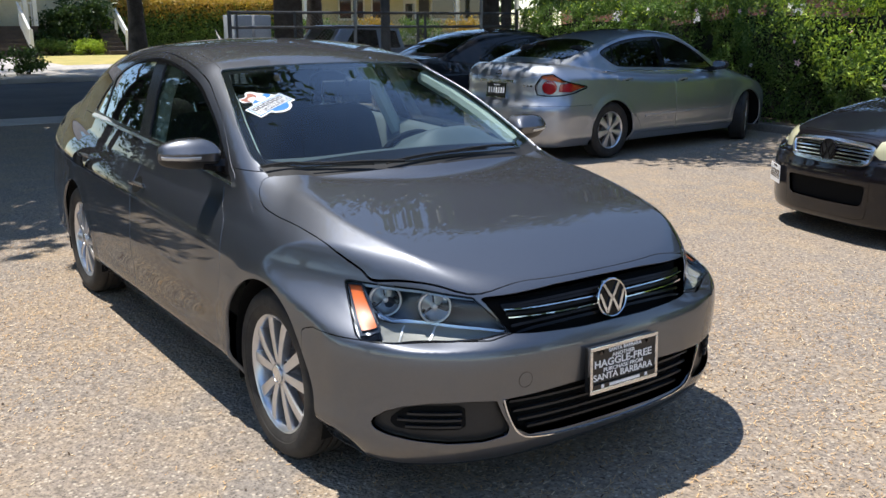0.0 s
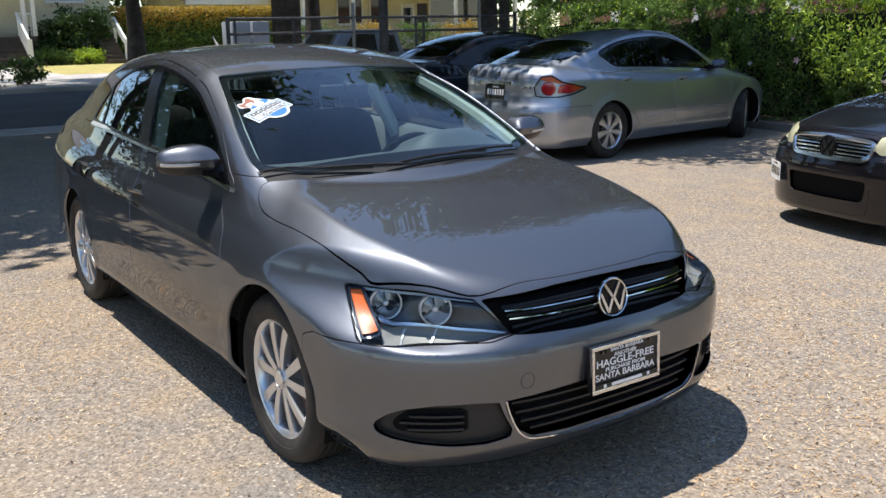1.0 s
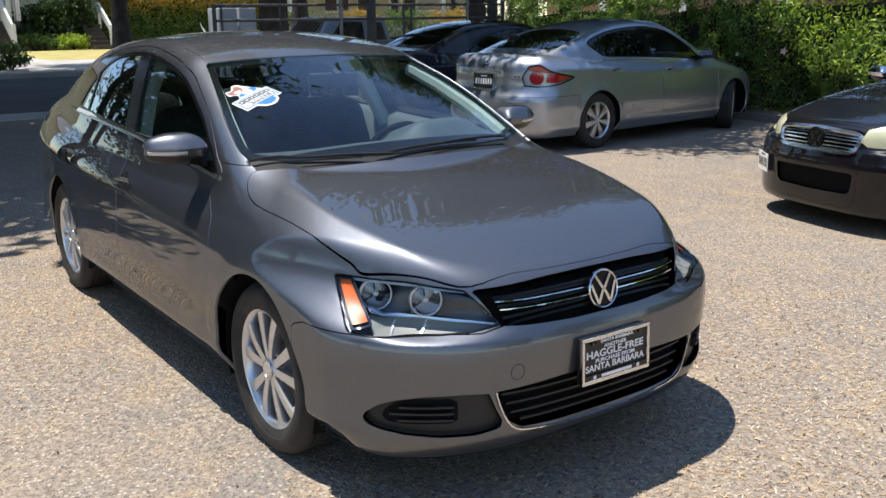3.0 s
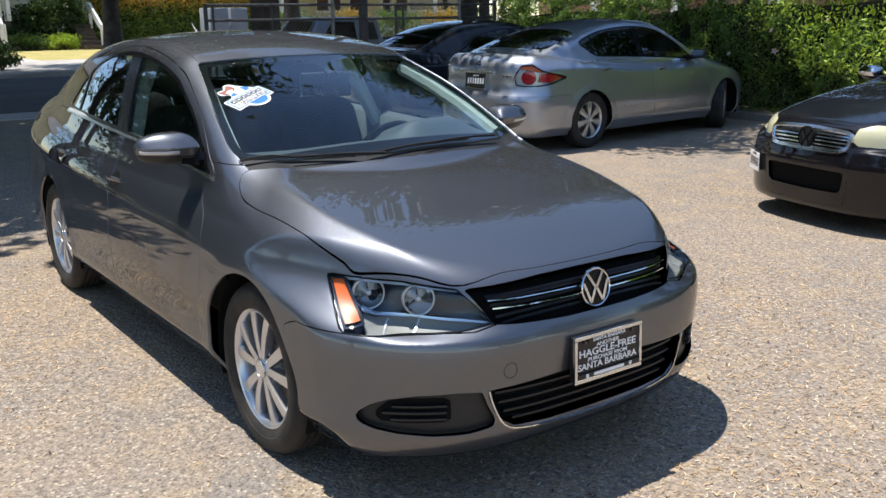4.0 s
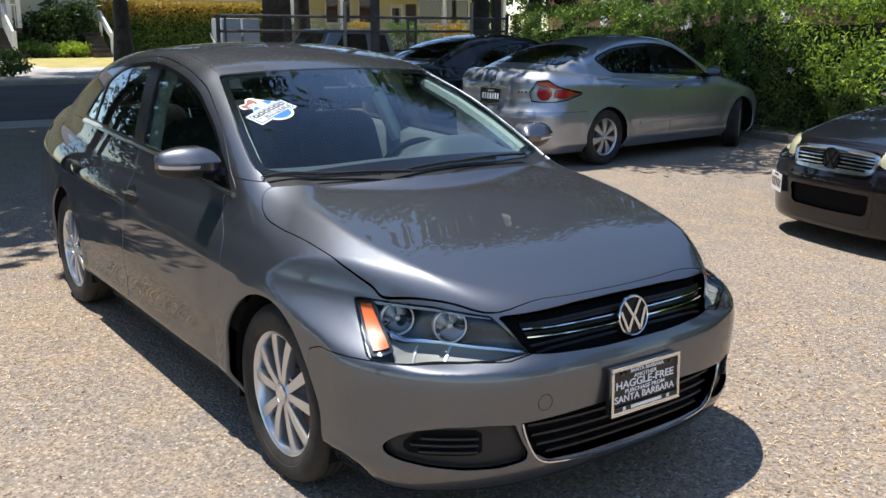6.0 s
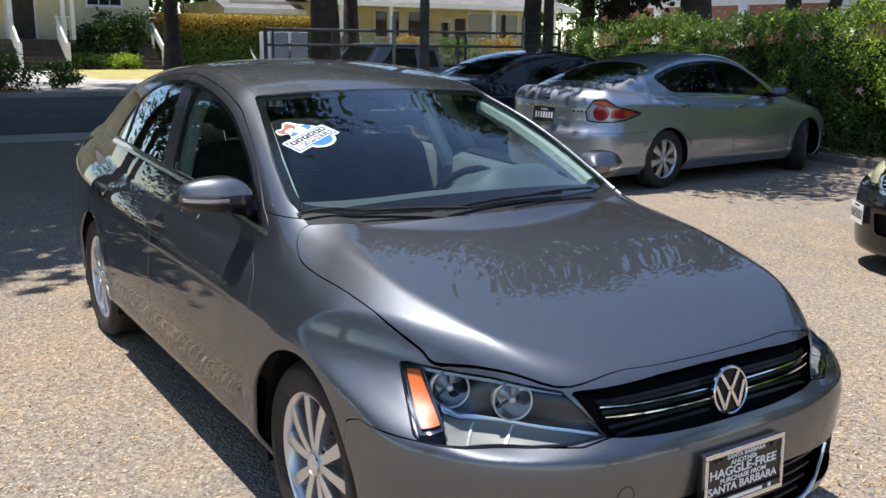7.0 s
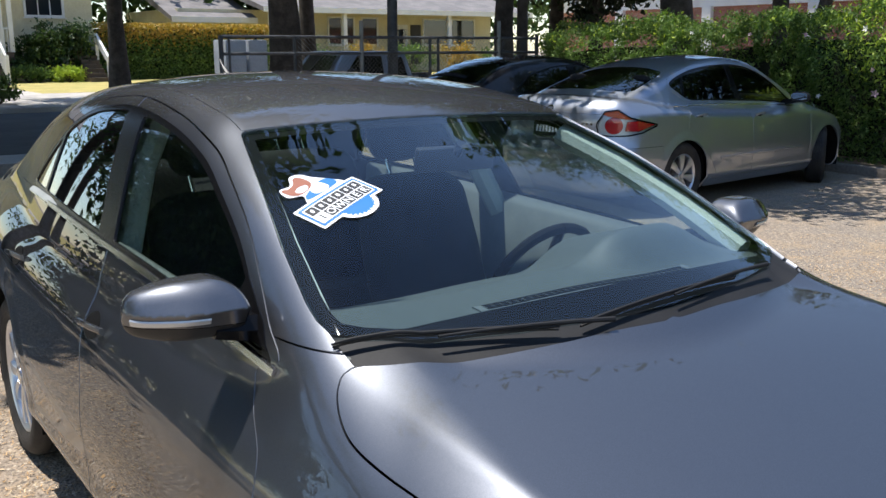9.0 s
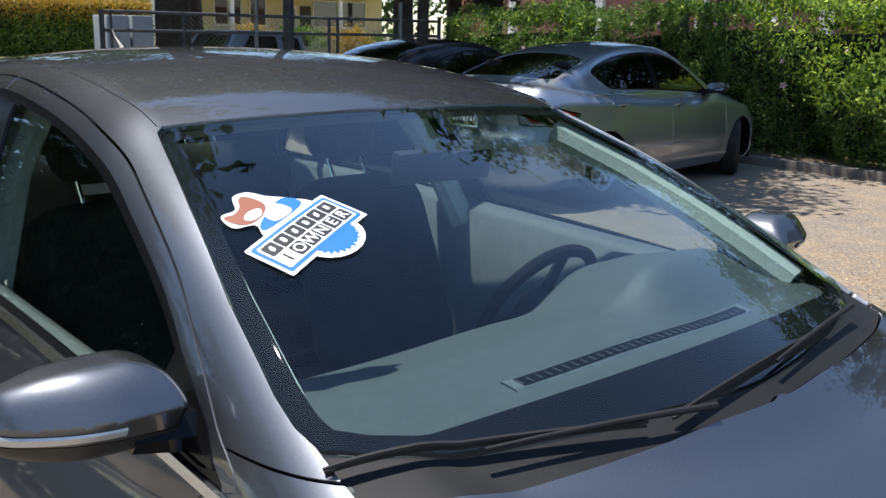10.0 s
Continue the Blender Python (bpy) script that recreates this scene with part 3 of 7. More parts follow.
def wheels(car, axles, track, kind, radius=0.316, rim=0.205, steer=0.0, turn=12):
    for ax in axles:
        for s in (-1, 1):
            m = pose(ax, s * (track - 0.10), radius, 90 if s < 0 else -90, 0, steer if ax == axles[0] else 0)
            tyre_and_wheel(car, m @ pose(0, 0, 0, 0, 0, turn + 25 * s + 31 * (ax == axles[0])), kind, radius, rim)


def wheel_wells(car, axles, radius, y0, y1, z=0.315):
    for ax in axles:
        for s in (-1, 1):
            bm = bmesh.new()
            rings = []
            for y in (y0, (y0 + y1) / 2, y1):
                rings.append([bm.verts.new((ax + radius * math.cos(a), s * y, max(0.17, z + radius * math.sin(a)))) for a in np.linspace(-0.35, math.pi + 0.35, 28)])
            for a, b in zip(rings, rings[1:]):
                for k in range(27):
                    bm.faces.new((a[k], a[k + 1], b[k + 1], b[k]))
            bm.faces.new(rings[0])
            bm_part("wheel_well", bm, DARK_VOID, car, "black wheel housing", True)


def door_mirror(car, s, at, mat, parent=None, size=1.0, indicator=True):
    """A door mirror on a stalk: housing, dark foot, indicator, glass. s: -1 right, 1 left."""
    cx, cy, cz = at

    def shell(x, y, z):
        u, v, w = (x - cx) / size, (y * s - cy) / size, (z - cz) / size
        nose = 0.080 - 3.2 * np.maximum(v + 0.03, 0) ** 2 - 0.75 * np.abs(w + 0.004)
        top = 0.052 - 1.9 * np.maximum(v - 0.0, 0) ** 2 - 5.5 * np.maximum(-v - 0.035, 0) ** 2 - 3.0 * np.maximum(u, 0) ** 2
        low = -0.070 + 1.6 * np.maximum(v, 0) ** 2
        a = smax(w - top, low - w, 0.02)
        b = smax(u - nose, -u - 0.055, 0.02)
        c = smax(v - 0.122, -v - 0.112, 0.02)
        return smax(smax(a, b, 0.022), c, 0.03)
    lo = [cx - 0.14 * size, min(s * (cy - 0.16 * size), s * (cy + 0.16 * size)), cz - 0.11 * size]
    hi = [cx + 0.14 * size, max(s * (cy - 0.16 * size), s * (cy + 0.16 * size)), cz + 0.11 * size]
    sk = skin_of(shell, lo, hi, 0.009)
    cut = lambda x, a, z: z - (cz - 0.036 * size + 0.06 * (a - cy))
    cap, base = take(sk, cut, 0.002)
    mirror = panel("door_mirror", cap, shell, mat, car, "", 0.006)
    panel("mirror_foot", base, shell, BLACK_TRIM, mirror, "black plastic underside", 0.0)
    if indicator:
        y = np.linspace(cy + 0.118 * size, cy - 0.02 * size, 14)
        x = cx + size * (0.075 - 3.2 * np.maximum((y - cy) / size + 0.03, 0) ** 2)
        ribbon("indicator", shell, np.stack([x, s * y, np.full(14, cz - 0.023 * size) + 0.03 * (y - cy)], 1), 0.016, 0.003, LAMP_GREY, mirror, 0.001, "clear side indicator strip")
    g = outline([(-0.085, -0.03), (0.075, -0.034), (0.085, 0.03), (-0.075, 0.034)], True, True, 4) * size
    prism("mirror_glass", g, 0.003, CHROME, mirror, pose(cx - 0.054 * size, s * cy, cz, 90, 0, -90), "silvered mirror glass")
    inner = cy - 0.10 * size
    bm = bmesh.new()
    rings = []
    for u, y, hx, z0, z1 in ((0, inner - 0.11, 0.06, cz - 0.105, cz - 0.035), (1, inner - 0.05, 0.055, cz - 0.095, cz - 0.035), (2, inner + 0.06, 0.05, cz - 0.070, cz - 0.030)):
        rings.append([bm.verts.new((cx + dx, s * y, z)) for dx, z in ((-hx, z0), (hx * 0.7, z0), (hx, (z0 + z1) / 2), (hx * 0.6, z1), (-hx, z1))])
    for a, b in zip(rings, rings[1:]):
        for k in range(5):
            bm.faces.new((a[k], a[(k + 1) % 5], b[(k + 1) % 5], b[k]))
    bm.faces.new(rings[0])
    bm.faces.new(rings[-1])
    bm_part("mirror_arm", bm, BLACK_GLOSS, mirror, "black plastic arm", True)
    return mirror


def door_handle(car, field, s, x, z, mat, length=0.19):
    """A pull handle over a flat dark disc that paints the cup's shade."""
    base = drop_on(field, [(x, s * 0.9, z)])[0]
    n = unit(slope_of(field, base[None]))[0]
    p = [base + np.array([u * length, 0, 0.006 * math.sin(u * math.pi)]) for u in np.linspace(-0.5, 0.5, 9)]
    p = drop_on(field, p)
    p = p + n * (0.008 + 0.030 * np.clip(np.sin(np.linspace(0, math.pi, 9)), 0, 0.75)[:, None])
    bm = bmesh.new()
    rings = []
    for q in p:
        rings.append([bm.verts.new(q + n * a + np.array([0, 0, b])) for a, b in ((0.006, -0.007), (0.009, 0.0), (0.006, 0.009), (-0.005, 0.012), (-0.007, 0.0), (-0.005, -0.011))])
    for a, b in zip(rings, rings[1:]):
        for k in range(6):
            bm.faces.new((a[k], a[(k + 1) % 6], b[(k + 1) % 6], b[k]))
    bm.faces.new(rings[0])
    bm.faces.new(rings[-1])
    handle = bm_part("door_handle", bm, mat, car, "", True)
    # no hollow here: a dark disc on the skin paints the cup's shade
    ring = np.array([(x - 0.01 + 0.060 * math.cos(a), s * 0.9, z - 0.004 + 0.042 * math.sin(a)) for a in np.linspace(0, 2 * math.pi, 20, endpoint=False)])
    ring = drop_on(field, ring, 0.0015)
    cup = np.concatenate([drop_on(field, [(x, s * 0.9, z)], 0.0012), ring])
    part("cup_shade", cup, [[0, i + 1, (i + 1) % 20 + 1] for i in range(20)], DARK_VOID, handle, "flat dark disc painted as the shaded cup")
    return handle


def seat(car, x, y, mat, back=True, width=0.50, lean=0.42):
    def cushion(u, v, w):
        return smax(smax(np.abs(u) - 0.24, np.abs(v) - width / 2 + 0.05 * w, 0.12), np.abs(w) - 0.085, 0.10)

    def rest(u, v, w):
        return smax(smax(np.abs(u) - 0.065, np.abs(v) - width / 2 + 0.06 * np.maximum(w, 0), 0.10), np.abs(w) - 0.31, 0.12)

    def head(u, v, w):
        return smax(smax(np.abs(u) - 0.045, np.abs(v) - 0.13, 0.08), np.abs(w) - 0.085, 0.09)
    whole = None
    for nm, fn, ext, m in (("seat", cushion, (0.3, 0.34, 0.14), pose(x + 0.15, y, 0.50, 0, -8, 0)),
                           ("backrest", rest, (0.12, 0.34, 0.36), pose(x - 0.17, y, 0.83, 0, -20, 0)),
                           ("headrest", head, (0.1, 0.18, 0.13), pose(x - 0.34, y, 1.22, 0, -14, 0))):
        sk = skin_of(fn, [-e for e in ext], ext, 0.028)
        nr = unit(slope_of(fn, sk.v))
        ob = part(nm, sk.v, sk.t, mat, whole or car, "dark cloth car seat" if whole is None else "", nr)
        ob.matrix_basis = (whole.matrix_basis.inverted() if whole else Matrix()) @ m
        whole = whole or ob
    for s in (-1, 1):
        tube_part("headrest_post", [(x - 0.27, y + s * 0.06, 1.08), (x - 0.33, y + s * 0.06, 1.18)], 0.006, CHROME, whole).matrix_basis = whole.matrix_basis.inverted()
    return whole


def steering_wheel(car, x, y, z):
    m = pose(x, y, z, 0, -62, 0)
    pts = [(0.185 * math.cos(a), 0.185 * math.sin(a), 0) for a in np.linspace(0, 2 * math.pi, 41)]
    w = tube_part("steering_wheel", pts, 0.016, DARK_VOID, car, "black steering wheel", 8)
    w.matrix_basis = m
    lathe("airbag_cover", [(0, 0.03), (0.05, 0.028), (0.075, 0.01), (0.07, -0.03), (0, -0.03)], BLACK_TRIM, w, None, "", 24)
    for a in (0, math.pi, -math.pi / 2):
        tube_part("wheel_spoke", [(0.06 * math.cos(a + 1.57), 0.06 * math.sin(a + 1.57), 0), (0.18 * math.cos(a + 1.57), 0.18 * math.sin(a + 1.57), 0)], 0.014, BLACK_TRIM, w)


def wiper(car, field, points, tip, lift=0.012):
    """A wiper: arm from its pivot, blade along the foot of the screen."""
    a, b = [np.array(p, float) for p in points]
    path = drop_on(field, along([a, b], 14), lift + 0.006)
    bm = bmesh.new()
    add_tube(bm, path, [0.0058 - 0.003 * u for u in np.linspace(0, 1, 14)], 8)
    arm = bm_part("wiper", bm, WIPER_BLACK, car, "black wiper arm and blade", True)
    c, d = [np.array(p, float) for p in tip]
    blade = drop_on(field, along([c, d], 20), lift)
    bm = bmesh.new()
    add_tube(bm, blade, [0.002] + [0.004] * 18 + [0.002], 6)
    bm_part("wiper_blade", bm, WIPER_BLACK, arm, "rubber blade", True)
    bm = bmesh.new()
    add_tube(bm, drop_on(field, along([c, d], 20), 0.004), 0.003, 4)
    bm_part("blade_edge", bm, RUBBER, arm, "", True)
    return arm


def emblem(car, m, r, mat, back=BLACK_GLOSS):
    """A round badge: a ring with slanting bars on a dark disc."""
    ring = lathe("badge", [(r * 0.88, 0.0), (r * 0.9, 0.009), (r * 0.95, 0.011), (r, 0.008), (r, 0.0)], mat, car, None, "round metal badge", 48)
    ring.matrix_basis = m
    lathe("badge_disc", [(0, 0.003), (r * 0.89, 0.003)], back, ring, None, "dark badge ground", 40)
    bars = [((-0.52, 0.72), (-0.02, -0.02), 0.0), ((0.52, 0.72), (0.02, -0.02), 0.0), ((-0.82, 0.30), (-0.40, -0.72), 0.0),
            ((-0.40, -0.72), (-0.02, 0.02), 0.0), ((0.40, -0.72), (0.02, 0.02), 0.0), ((0.82, 0.30), (0.40, -0.72), 0.0)]
    for (ax, ay), (bx, by), _ in bars:
        d = Vector((bx - ax, by - ay)).normalized()
        q = Vector((-d.y, d.x)) * 0.075
        o = [(ax * r + q.x * r, ay * r + q.y * r), (bx * r + q.x * r, by * r + q.y * r), (bx * r - q.x * r, by * r - q.y * r), (ax * r - q.x * r, ay * r - q.y * r)]
        prism("badge_bar", o, 0.009, mat, ring)
    return ring


def car_shell(car, field, skin, cuts, mat, glass, side_glass):
    """Cuts a sedan's skin into panels and panes. cuts: outlines in plan (x, |y|) and from the side (x, z)."""
    screen, rear, dlo, hood = cuts["screen"], cuts["rear"], cuts["dlo"], cuts["hood"]
    made = {}
    # windscreen and rear window, with a dark printed border under the glass
    for nm, line, z0 in (("windshield", screen, 0.90), ("rear_window", rear, 0.98)):
        piece, skin = take(skin, lambda x, a, z: np.minimum(inside(line, x, a), z - z0), 0.002)
        panel(nm, piece, field, glass if nm == "windshield" else side_glass, car, "", 0.004, -0.003)
        made[nm] = piece
        edge, _ = piece.cut(cuts["border"] - inside(line, piece.v[:, 0], np.abs(piece.v[:, 1])) if nm == "rear_window" else cuts["frit"](piece.v))
        panel("screen_border", edge, field, PRINT_BLACK, car, "black printed edge under the glass", 0.0, -0.012)
    # side windows
    piece, skin = take(skin, lambda x, a, z: np.minimum(inside(dlo, x, z), a - 0.35), 0.0)
    for half in sides_of(piece):
        rest = half
        for lo, hi in cuts["panes"]:
            g, rest = take(rest, lambda x, a, z: np.minimum(np.minimum(inside(dlo, x, z) - cuts["seal"], lo(z) - x), x - hi(z)), 0.0)
            panel("side_window", g, field, side_glass if lo is not cuts["panes"][0][0] else cuts.get("front_glass", side_glass), car, "", 0.004, -0.006)
        panel("window_trim", rest, field, BLACK_GLOSS, car, "gloss black window surround", 0.012, -0.001)
    # openings
    for ax in cuts["axles"]:
        _, skin = take(skin, lambda x, a, z: np.minimum(cuts["arch"] - np.sqrt((x - ax) ** 2 + (z - 0.322) ** 2), a - 0.52), 0)
    for nm, fn in cuts["holes"]:
        piece, skin = take(skin, fn, 0.002)
        made[nm] = piece
    # outer panels
    piece, skin = take(skin, lambda x, a, z: np.minimum(inside(hood, x, a), z - 0.6))
    made["hood"] = panel("bonnet", piece, field, mat, car)
    if "cowl" in cuts:
        piece, skin = take(skin, cuts["cowl"], 0.0)
        panel("scuttle", piece, field, WIPER_BLACK, car, "black plastic scuttle below the windscreen", 0.03, -0.010)
    piece, skin = take(skin, lambda x, a, z: np.minimum(inside(cuts["boot"], x, a), z - 0.95))
    panel("boot_lid", piece, field, mat, car)
    piece, skin = take(skin, cuts["bumper"])
    made["bumper"] = panel("front_bumper", piece, field, mat, car)
    piece, skin = take(skin, cuts["rear_bumper"])
    panel("rear_bumper", piece, field, mat, car)
    piece, skin = take(skin, lambda x, a, z: np.minimum(inside(cuts["roof"], x, a), z - 1.2), 0.002)
    panel("roof", piece, field, mat, car)
    piece, skin = take(skin, cuts["sill"], 0.008)
    for half in sides_of(piece):
        panel("sill", half, field, mat, car)
    piece, skin = take(skin, cuts["door_rear"])
    for half in sides_of(piece):
        panel("rear_door", half, field, mat, car)
    piece, skin = take(skin, cuts["door_front"])
    for half in sides_of(piece):
        panel("front_door", half, field, mat, car)
    piece, skin = take(skin, cuts["fender"])
    for half in sides_of(piece):
        panel("fender", half, field, mat, car)
    for half in sides_of(skin):
        panel("quarter_panel", half, field, mat, car)
    return made


def grey_sedan():
    car = thing("sedan", pose(0, 0, 0), "dark grey metallic compact sedan parked on a gravelled lot", "car")
    field = sedan_field(**GREY)
    skin = skin_of(field, (-3.82, -0.96, 0.10), (0.95, 0.96, 1.50), 0.0145)
    screen = np.array([(-0.190, -0.2), (-0.195, 0.05), (-0.207, 0.157), (-0.242, 0.344), (-0.300, 0.531), (-0.365, 0.635), (-0.407, 0.683), (-0.454, 0.689), (-0.505, 0.685),
                       (-0.666, 0.657), (-0.869, 0.607), (-1.097, 0.546), (-1.109, 0.530), (-1.092, 0.437), (-1.064, 0.25), (-1.050, 0.07), (-1.048, -0.2)])
    rear = np.array([(-2.60, -0.2), (-2.60, 0.2), (-2.63, 0.44), (-2.70, 0.50), (-3.12, 0.56), (-3.17, 0.53), (-3.22, 0.3), (-3.24, -0.2)])
    dlo = outline([(-0.52, 0.945), (-0.75, 0.968), (-0.98, 0.985), (-1.21, 0.999), (-1.68, 1.018), (-2.0, 1.033), (-2.3, 1.046), (-2.57, 1.056), (-2.63, 1.068), (-2.58, 1.13), (-2.48, 1.215),
                   (-2.34, 1.300), (-2.17, 1.355), (-2.0, 1.376), (-1.8, 1.384), (-1.58, 1.370), (-1.335, 1.338), (-1.13, 1.293), (-0.955, 1.225), (-0.795, 1.148), (-0.675, 1.068), (-0.58, 0.995)])
    hood = outline([(-0.162, -0.2), (-0.162, 0.02), (-0.175, 0.17), (-0.188, 0.29), (-0.218, 0.44), (-0.262, 0.60), (-0.322, 0.685), (-0.316, 0.722), (-0.268, 0.749), (-0.20, 0.763), (-0.10, 0.762),
                    (0.04, 0.754), (0.24, 0.742), (0.33, 0.727), (0.41, 0.705), (0.476, 0.682), (0.622, 0.578), (0.735, 0.464), (0.752, 0.30), (0.763, 0.19), (0.768, 0.0), (0.768, -0.2)], n=4)
    lamp = np.array([(0.562, 0.740), (0.548, 0.744), (0.452, 0.744), (0.310, 0.744), (0.123, 0.725), (0.055, 0.670), (-0.007, 0.616), (0.096, 0.603), (0.212, 0.597), (0.399, 0.594), (0.519, 0.599), (0.536, 0.611)])
    grille = np.array([(-0.2, 0.603), (0.139, 0.603), (0.343, 0.610), (0.402, 0.614), (0.436, 0.670), (0.470, 0.722), (0.442, 0.726), (0.2, 0.737), (-0.2, 0.739)])
    intake = outline([(-0.25, 0.428), (0.209, 0.426), (0.456, 0.414), (0.437, 0.359), (0.413, 0.314), (0.354, 0.276), (0.212, 0.268), (-0.25, 0.266)], False)
    fog = outline([(0.778, 0.313), (0.790, 0.332), (0.782, 0.355), (0.758, 0.381), (0.721, 0.401), (0.656, 0.415), (0.546, 0.418), (0.470, 0.412), (0.447, 0.358), (0.423, 0.314), (0.428, 0.287), (0.507, 0.273), (0.607, 0.274), (0.697, 0.285), (0.752, 0.299)], False)
    seam_a = spline([0.2, 0.37, 0.58, 0.70, 0.772, 0.82, 0.86, 0.90, 0.94], [-0.455, -0.415, -0.383, -0.385, -0.408, -0.448, -0.515, -0.553, -0.565])
    seam_c = spline([0.25, 0.30, 0.37, 0.475, 0.57, 0.67, 0.76, 0.85, 1.0], [-2.14, -2.17, -2.225, -2.292, -2.435, -2.582, -2.70, -2.73, -2.69])
    belt = spline([-2.9, -2.57, -2.0, -1.5, -0.98, -0.52], [1.053, 1.046, 1.023, 1.002, 0.976, 0.937])
    flat = lambda v: (lambda z: v + 0 * z)
    door = lambda x, a, z: np.minimum(np.maximum(np.minimum(z - 0.284, belt(x) - z), inside(dlo, x, z) + 0.028), a - 0.42)
    seam_b = lambda z: -1.52 - 0.03 * step(0.6, 0.95, z) - 0.22 * step(0.97, 1.42, z)
    cuts = dict(
        screen=screen, rear=rear, dlo=dlo, hood=hood, border=0.03, seal=0.014, axles=(0.0, -2.651), arch=0.352,
        frit=lambda v: np.maximum(0.032 - inside(screen, v[:, 0], np.abs(v[:, 1])), v[:, 0] + 0.285 + 0.22 * v[:, 1] ** 2),
        panes=[(flat(0.0), lambda z: -1.525 - 0.40 * (z - 1.01)), (lambda z: -1.67 - 0.42 * (z - 1.02), flat(-2.385)), (flat(-2.412), flat(-3.0))],
        holes=[("lamp", lambda x, a, z: np.minimum(inside(lamp, a - 0.5 * x, z), x - 0.2)),
               ("grille", lambda x, a, z: np.minimum(inside(grille, a, z), x - 0.6)),
               ("intake", lambda x, a, z: np.minimum(inside(intake, a, z), x - 0.6)),
               ("fog", lambda x, a, z: np.minimum(inside(fog, a, z), x - 0.45))],
        cowl=lambda x, a, z: np.minimum(np.minimum(0.684 - a, x + 0.42), np.minimum(-0.12 - x, z - 0.90)),
        boot=np.array([(-3.18, -0.2), (-3.18, 0.53), (-3.25, 0.60), (-3.60, 0.60), (-3.9, 0.60), (-3.9, -0.2)]),
        bumper=lambda x, a, z: np.minimum(x - 0.30, np.minimum(0.602 - 0.35 * np.maximum(0, 0.36 - x) - z + 0.20 * np.maximum(0, 0.47 - a) + 0 * x, x - 0.02)),
        rear_bumper=lambda x, a, z: np.minimum(-2.98 - x, 0.62 - z),
        roof=np.array([(-1.048, -0.2), (-1.058, 0.2), (-1.088, 0.40), (-1.109, 0.538), (-1.42, 0.520), (-1.84, 0.498), (-2.4, 0.475), (-2.60, 0.46), (-2.60, -0.2)]),
        sill=lambda x, a, z: np.minimum(np.minimum(0.286 - z, x + 2.30), -0.36 - x),
        door_rear=lambda x, a, z: np.minimum(door(x, a, z), np.minimum(seam_b(z) - x, x - seam_c(z) + 3 * np.maximum(0, z - 0.97))),
        door_front=lambda x, a, z: np.minimum(door(x, a, z), np.minimum(x - seam_b(z), seam_a(z) - x + 3 * np.maximum(0, z - 0.93))),
        fender=lambda x, a, z: np.minimum(x + 0.62 - 0.0 * z, 1.0 - z + 0.0 * x))
    made = car_shell(car, field, skin, cuts, GREY_PAINT, GLASS, SIDE_GLASS)

    # lamps: lens, deep housing, two reflectors, amber block, pale rail
    for s, piece in zip((-1, 1), sides_of(made["lamp"])):
        piece = finer(finer(piece, field), field)
        house = panel("headlight", piece, field, LAMP_DARK, car, "clear headlight with an amber side reflector", -0.072, -0.076)
        panel("lens", piece, field, LENS, house, "clear plastic lens", 0.004, 0.0)
        rim_, _ = piece.cut(0.006 - inside(lamp, np.abs(piece.v[:, 1]) - 0.5 * piece.v[:, 0], piece.v[:, 2]))
        panel("lamp_edge", rim_, field, BLACK_GLOSS, house, "black seal round the lens", 0.0, -0.004)
        for (x, y, z), r in (((0.622, 0.560, 0.682), 0.048), ((0.478, 0.655, 0.685), 0.048)):
            m = look((x, s * y, z), (x + 1, s * (y + 0.45), z + 0.10)) @ pose(0, 0, 0, 180)
            dish = lathe("reflector", [(0, -0.034), (r * 0.3, -0.032), (r * 0.6, -0.022), (r * 0.85, -0.006), (r * 0.97, 0.008)], REFLECTOR, house, m, "round silvered reflector", 32)
            lathe("reflector_rim", [(r * 0.96, 0.006), (r * 0.99, 0.013), (r * 1.07, 0.014), (r * 1.10, 0.006), (r * 1.08, -0.02)], LAMP_GREY, dish, m, "pale bezel ring", 32)
            lathe("bulb", [(0, 0.012), (0.008, 0.009), (0.011, -0.006), (0.011, -0.034)], LAMP_GREY, dish, m, "", 12)
            for k in range(3):
                a = math.radians(35 + 120 * k)
                box_part("dish_facet", (0.0, r * 0.8, -0.002, 0.002, -0.020, -0.008), LAMP_DARK, dish, m @ pose(0, 0, 0, 0, 0, math.degrees(a)))
        q = lambda v: (np.abs(v[:, 1]) - 0.5 * v[:, 0], v[:, 2])
        amber = outline([(0.548, 0.730), (0.505, 0.732), (0.478, 0.68), (0.452, 0.632), (0.512, 0.624)], False)
        a, _ = piece.cut(inside(amber, *q(piece.v)))
        panel("amber_reflector", a, field, AMBER, house, "orange side reflector", -0.010, -0.014)
        amber_rim = outline([(0.556, 0.736), (0.496, 0.738), (0.470, 0.685), (0.440, 0.624), (0.520, 0.612)], False)
        a, _ = piece.cut(np.minimum(inside(amber_rim, *q(piece.v)), -inside(amber, *q(piece.v))))
        panel("amber_bezel", a, field, LAMP_DARK, house, "dark bezel round the orange reflector", -0.006, -0.012)
        tray = outline([(0.446, 0.662), (0.40, 0.644), (0.32, 0.637), (0.22, 0.634), (0.1, 0.630), (0.01, 0.622), (0.02, 0.617), (0.10, 0.609), (0.2155, 0.602), (0.40, 0.599), (0.44, 0.606)], False)
        a, _ = piece.cut(inside(tray, *q(piece.v)))
        tray_ = panel("lamp_tray", a, field, SMOKED_LENS, house, "smoky reflective lower tray", -0.012, -0.030)
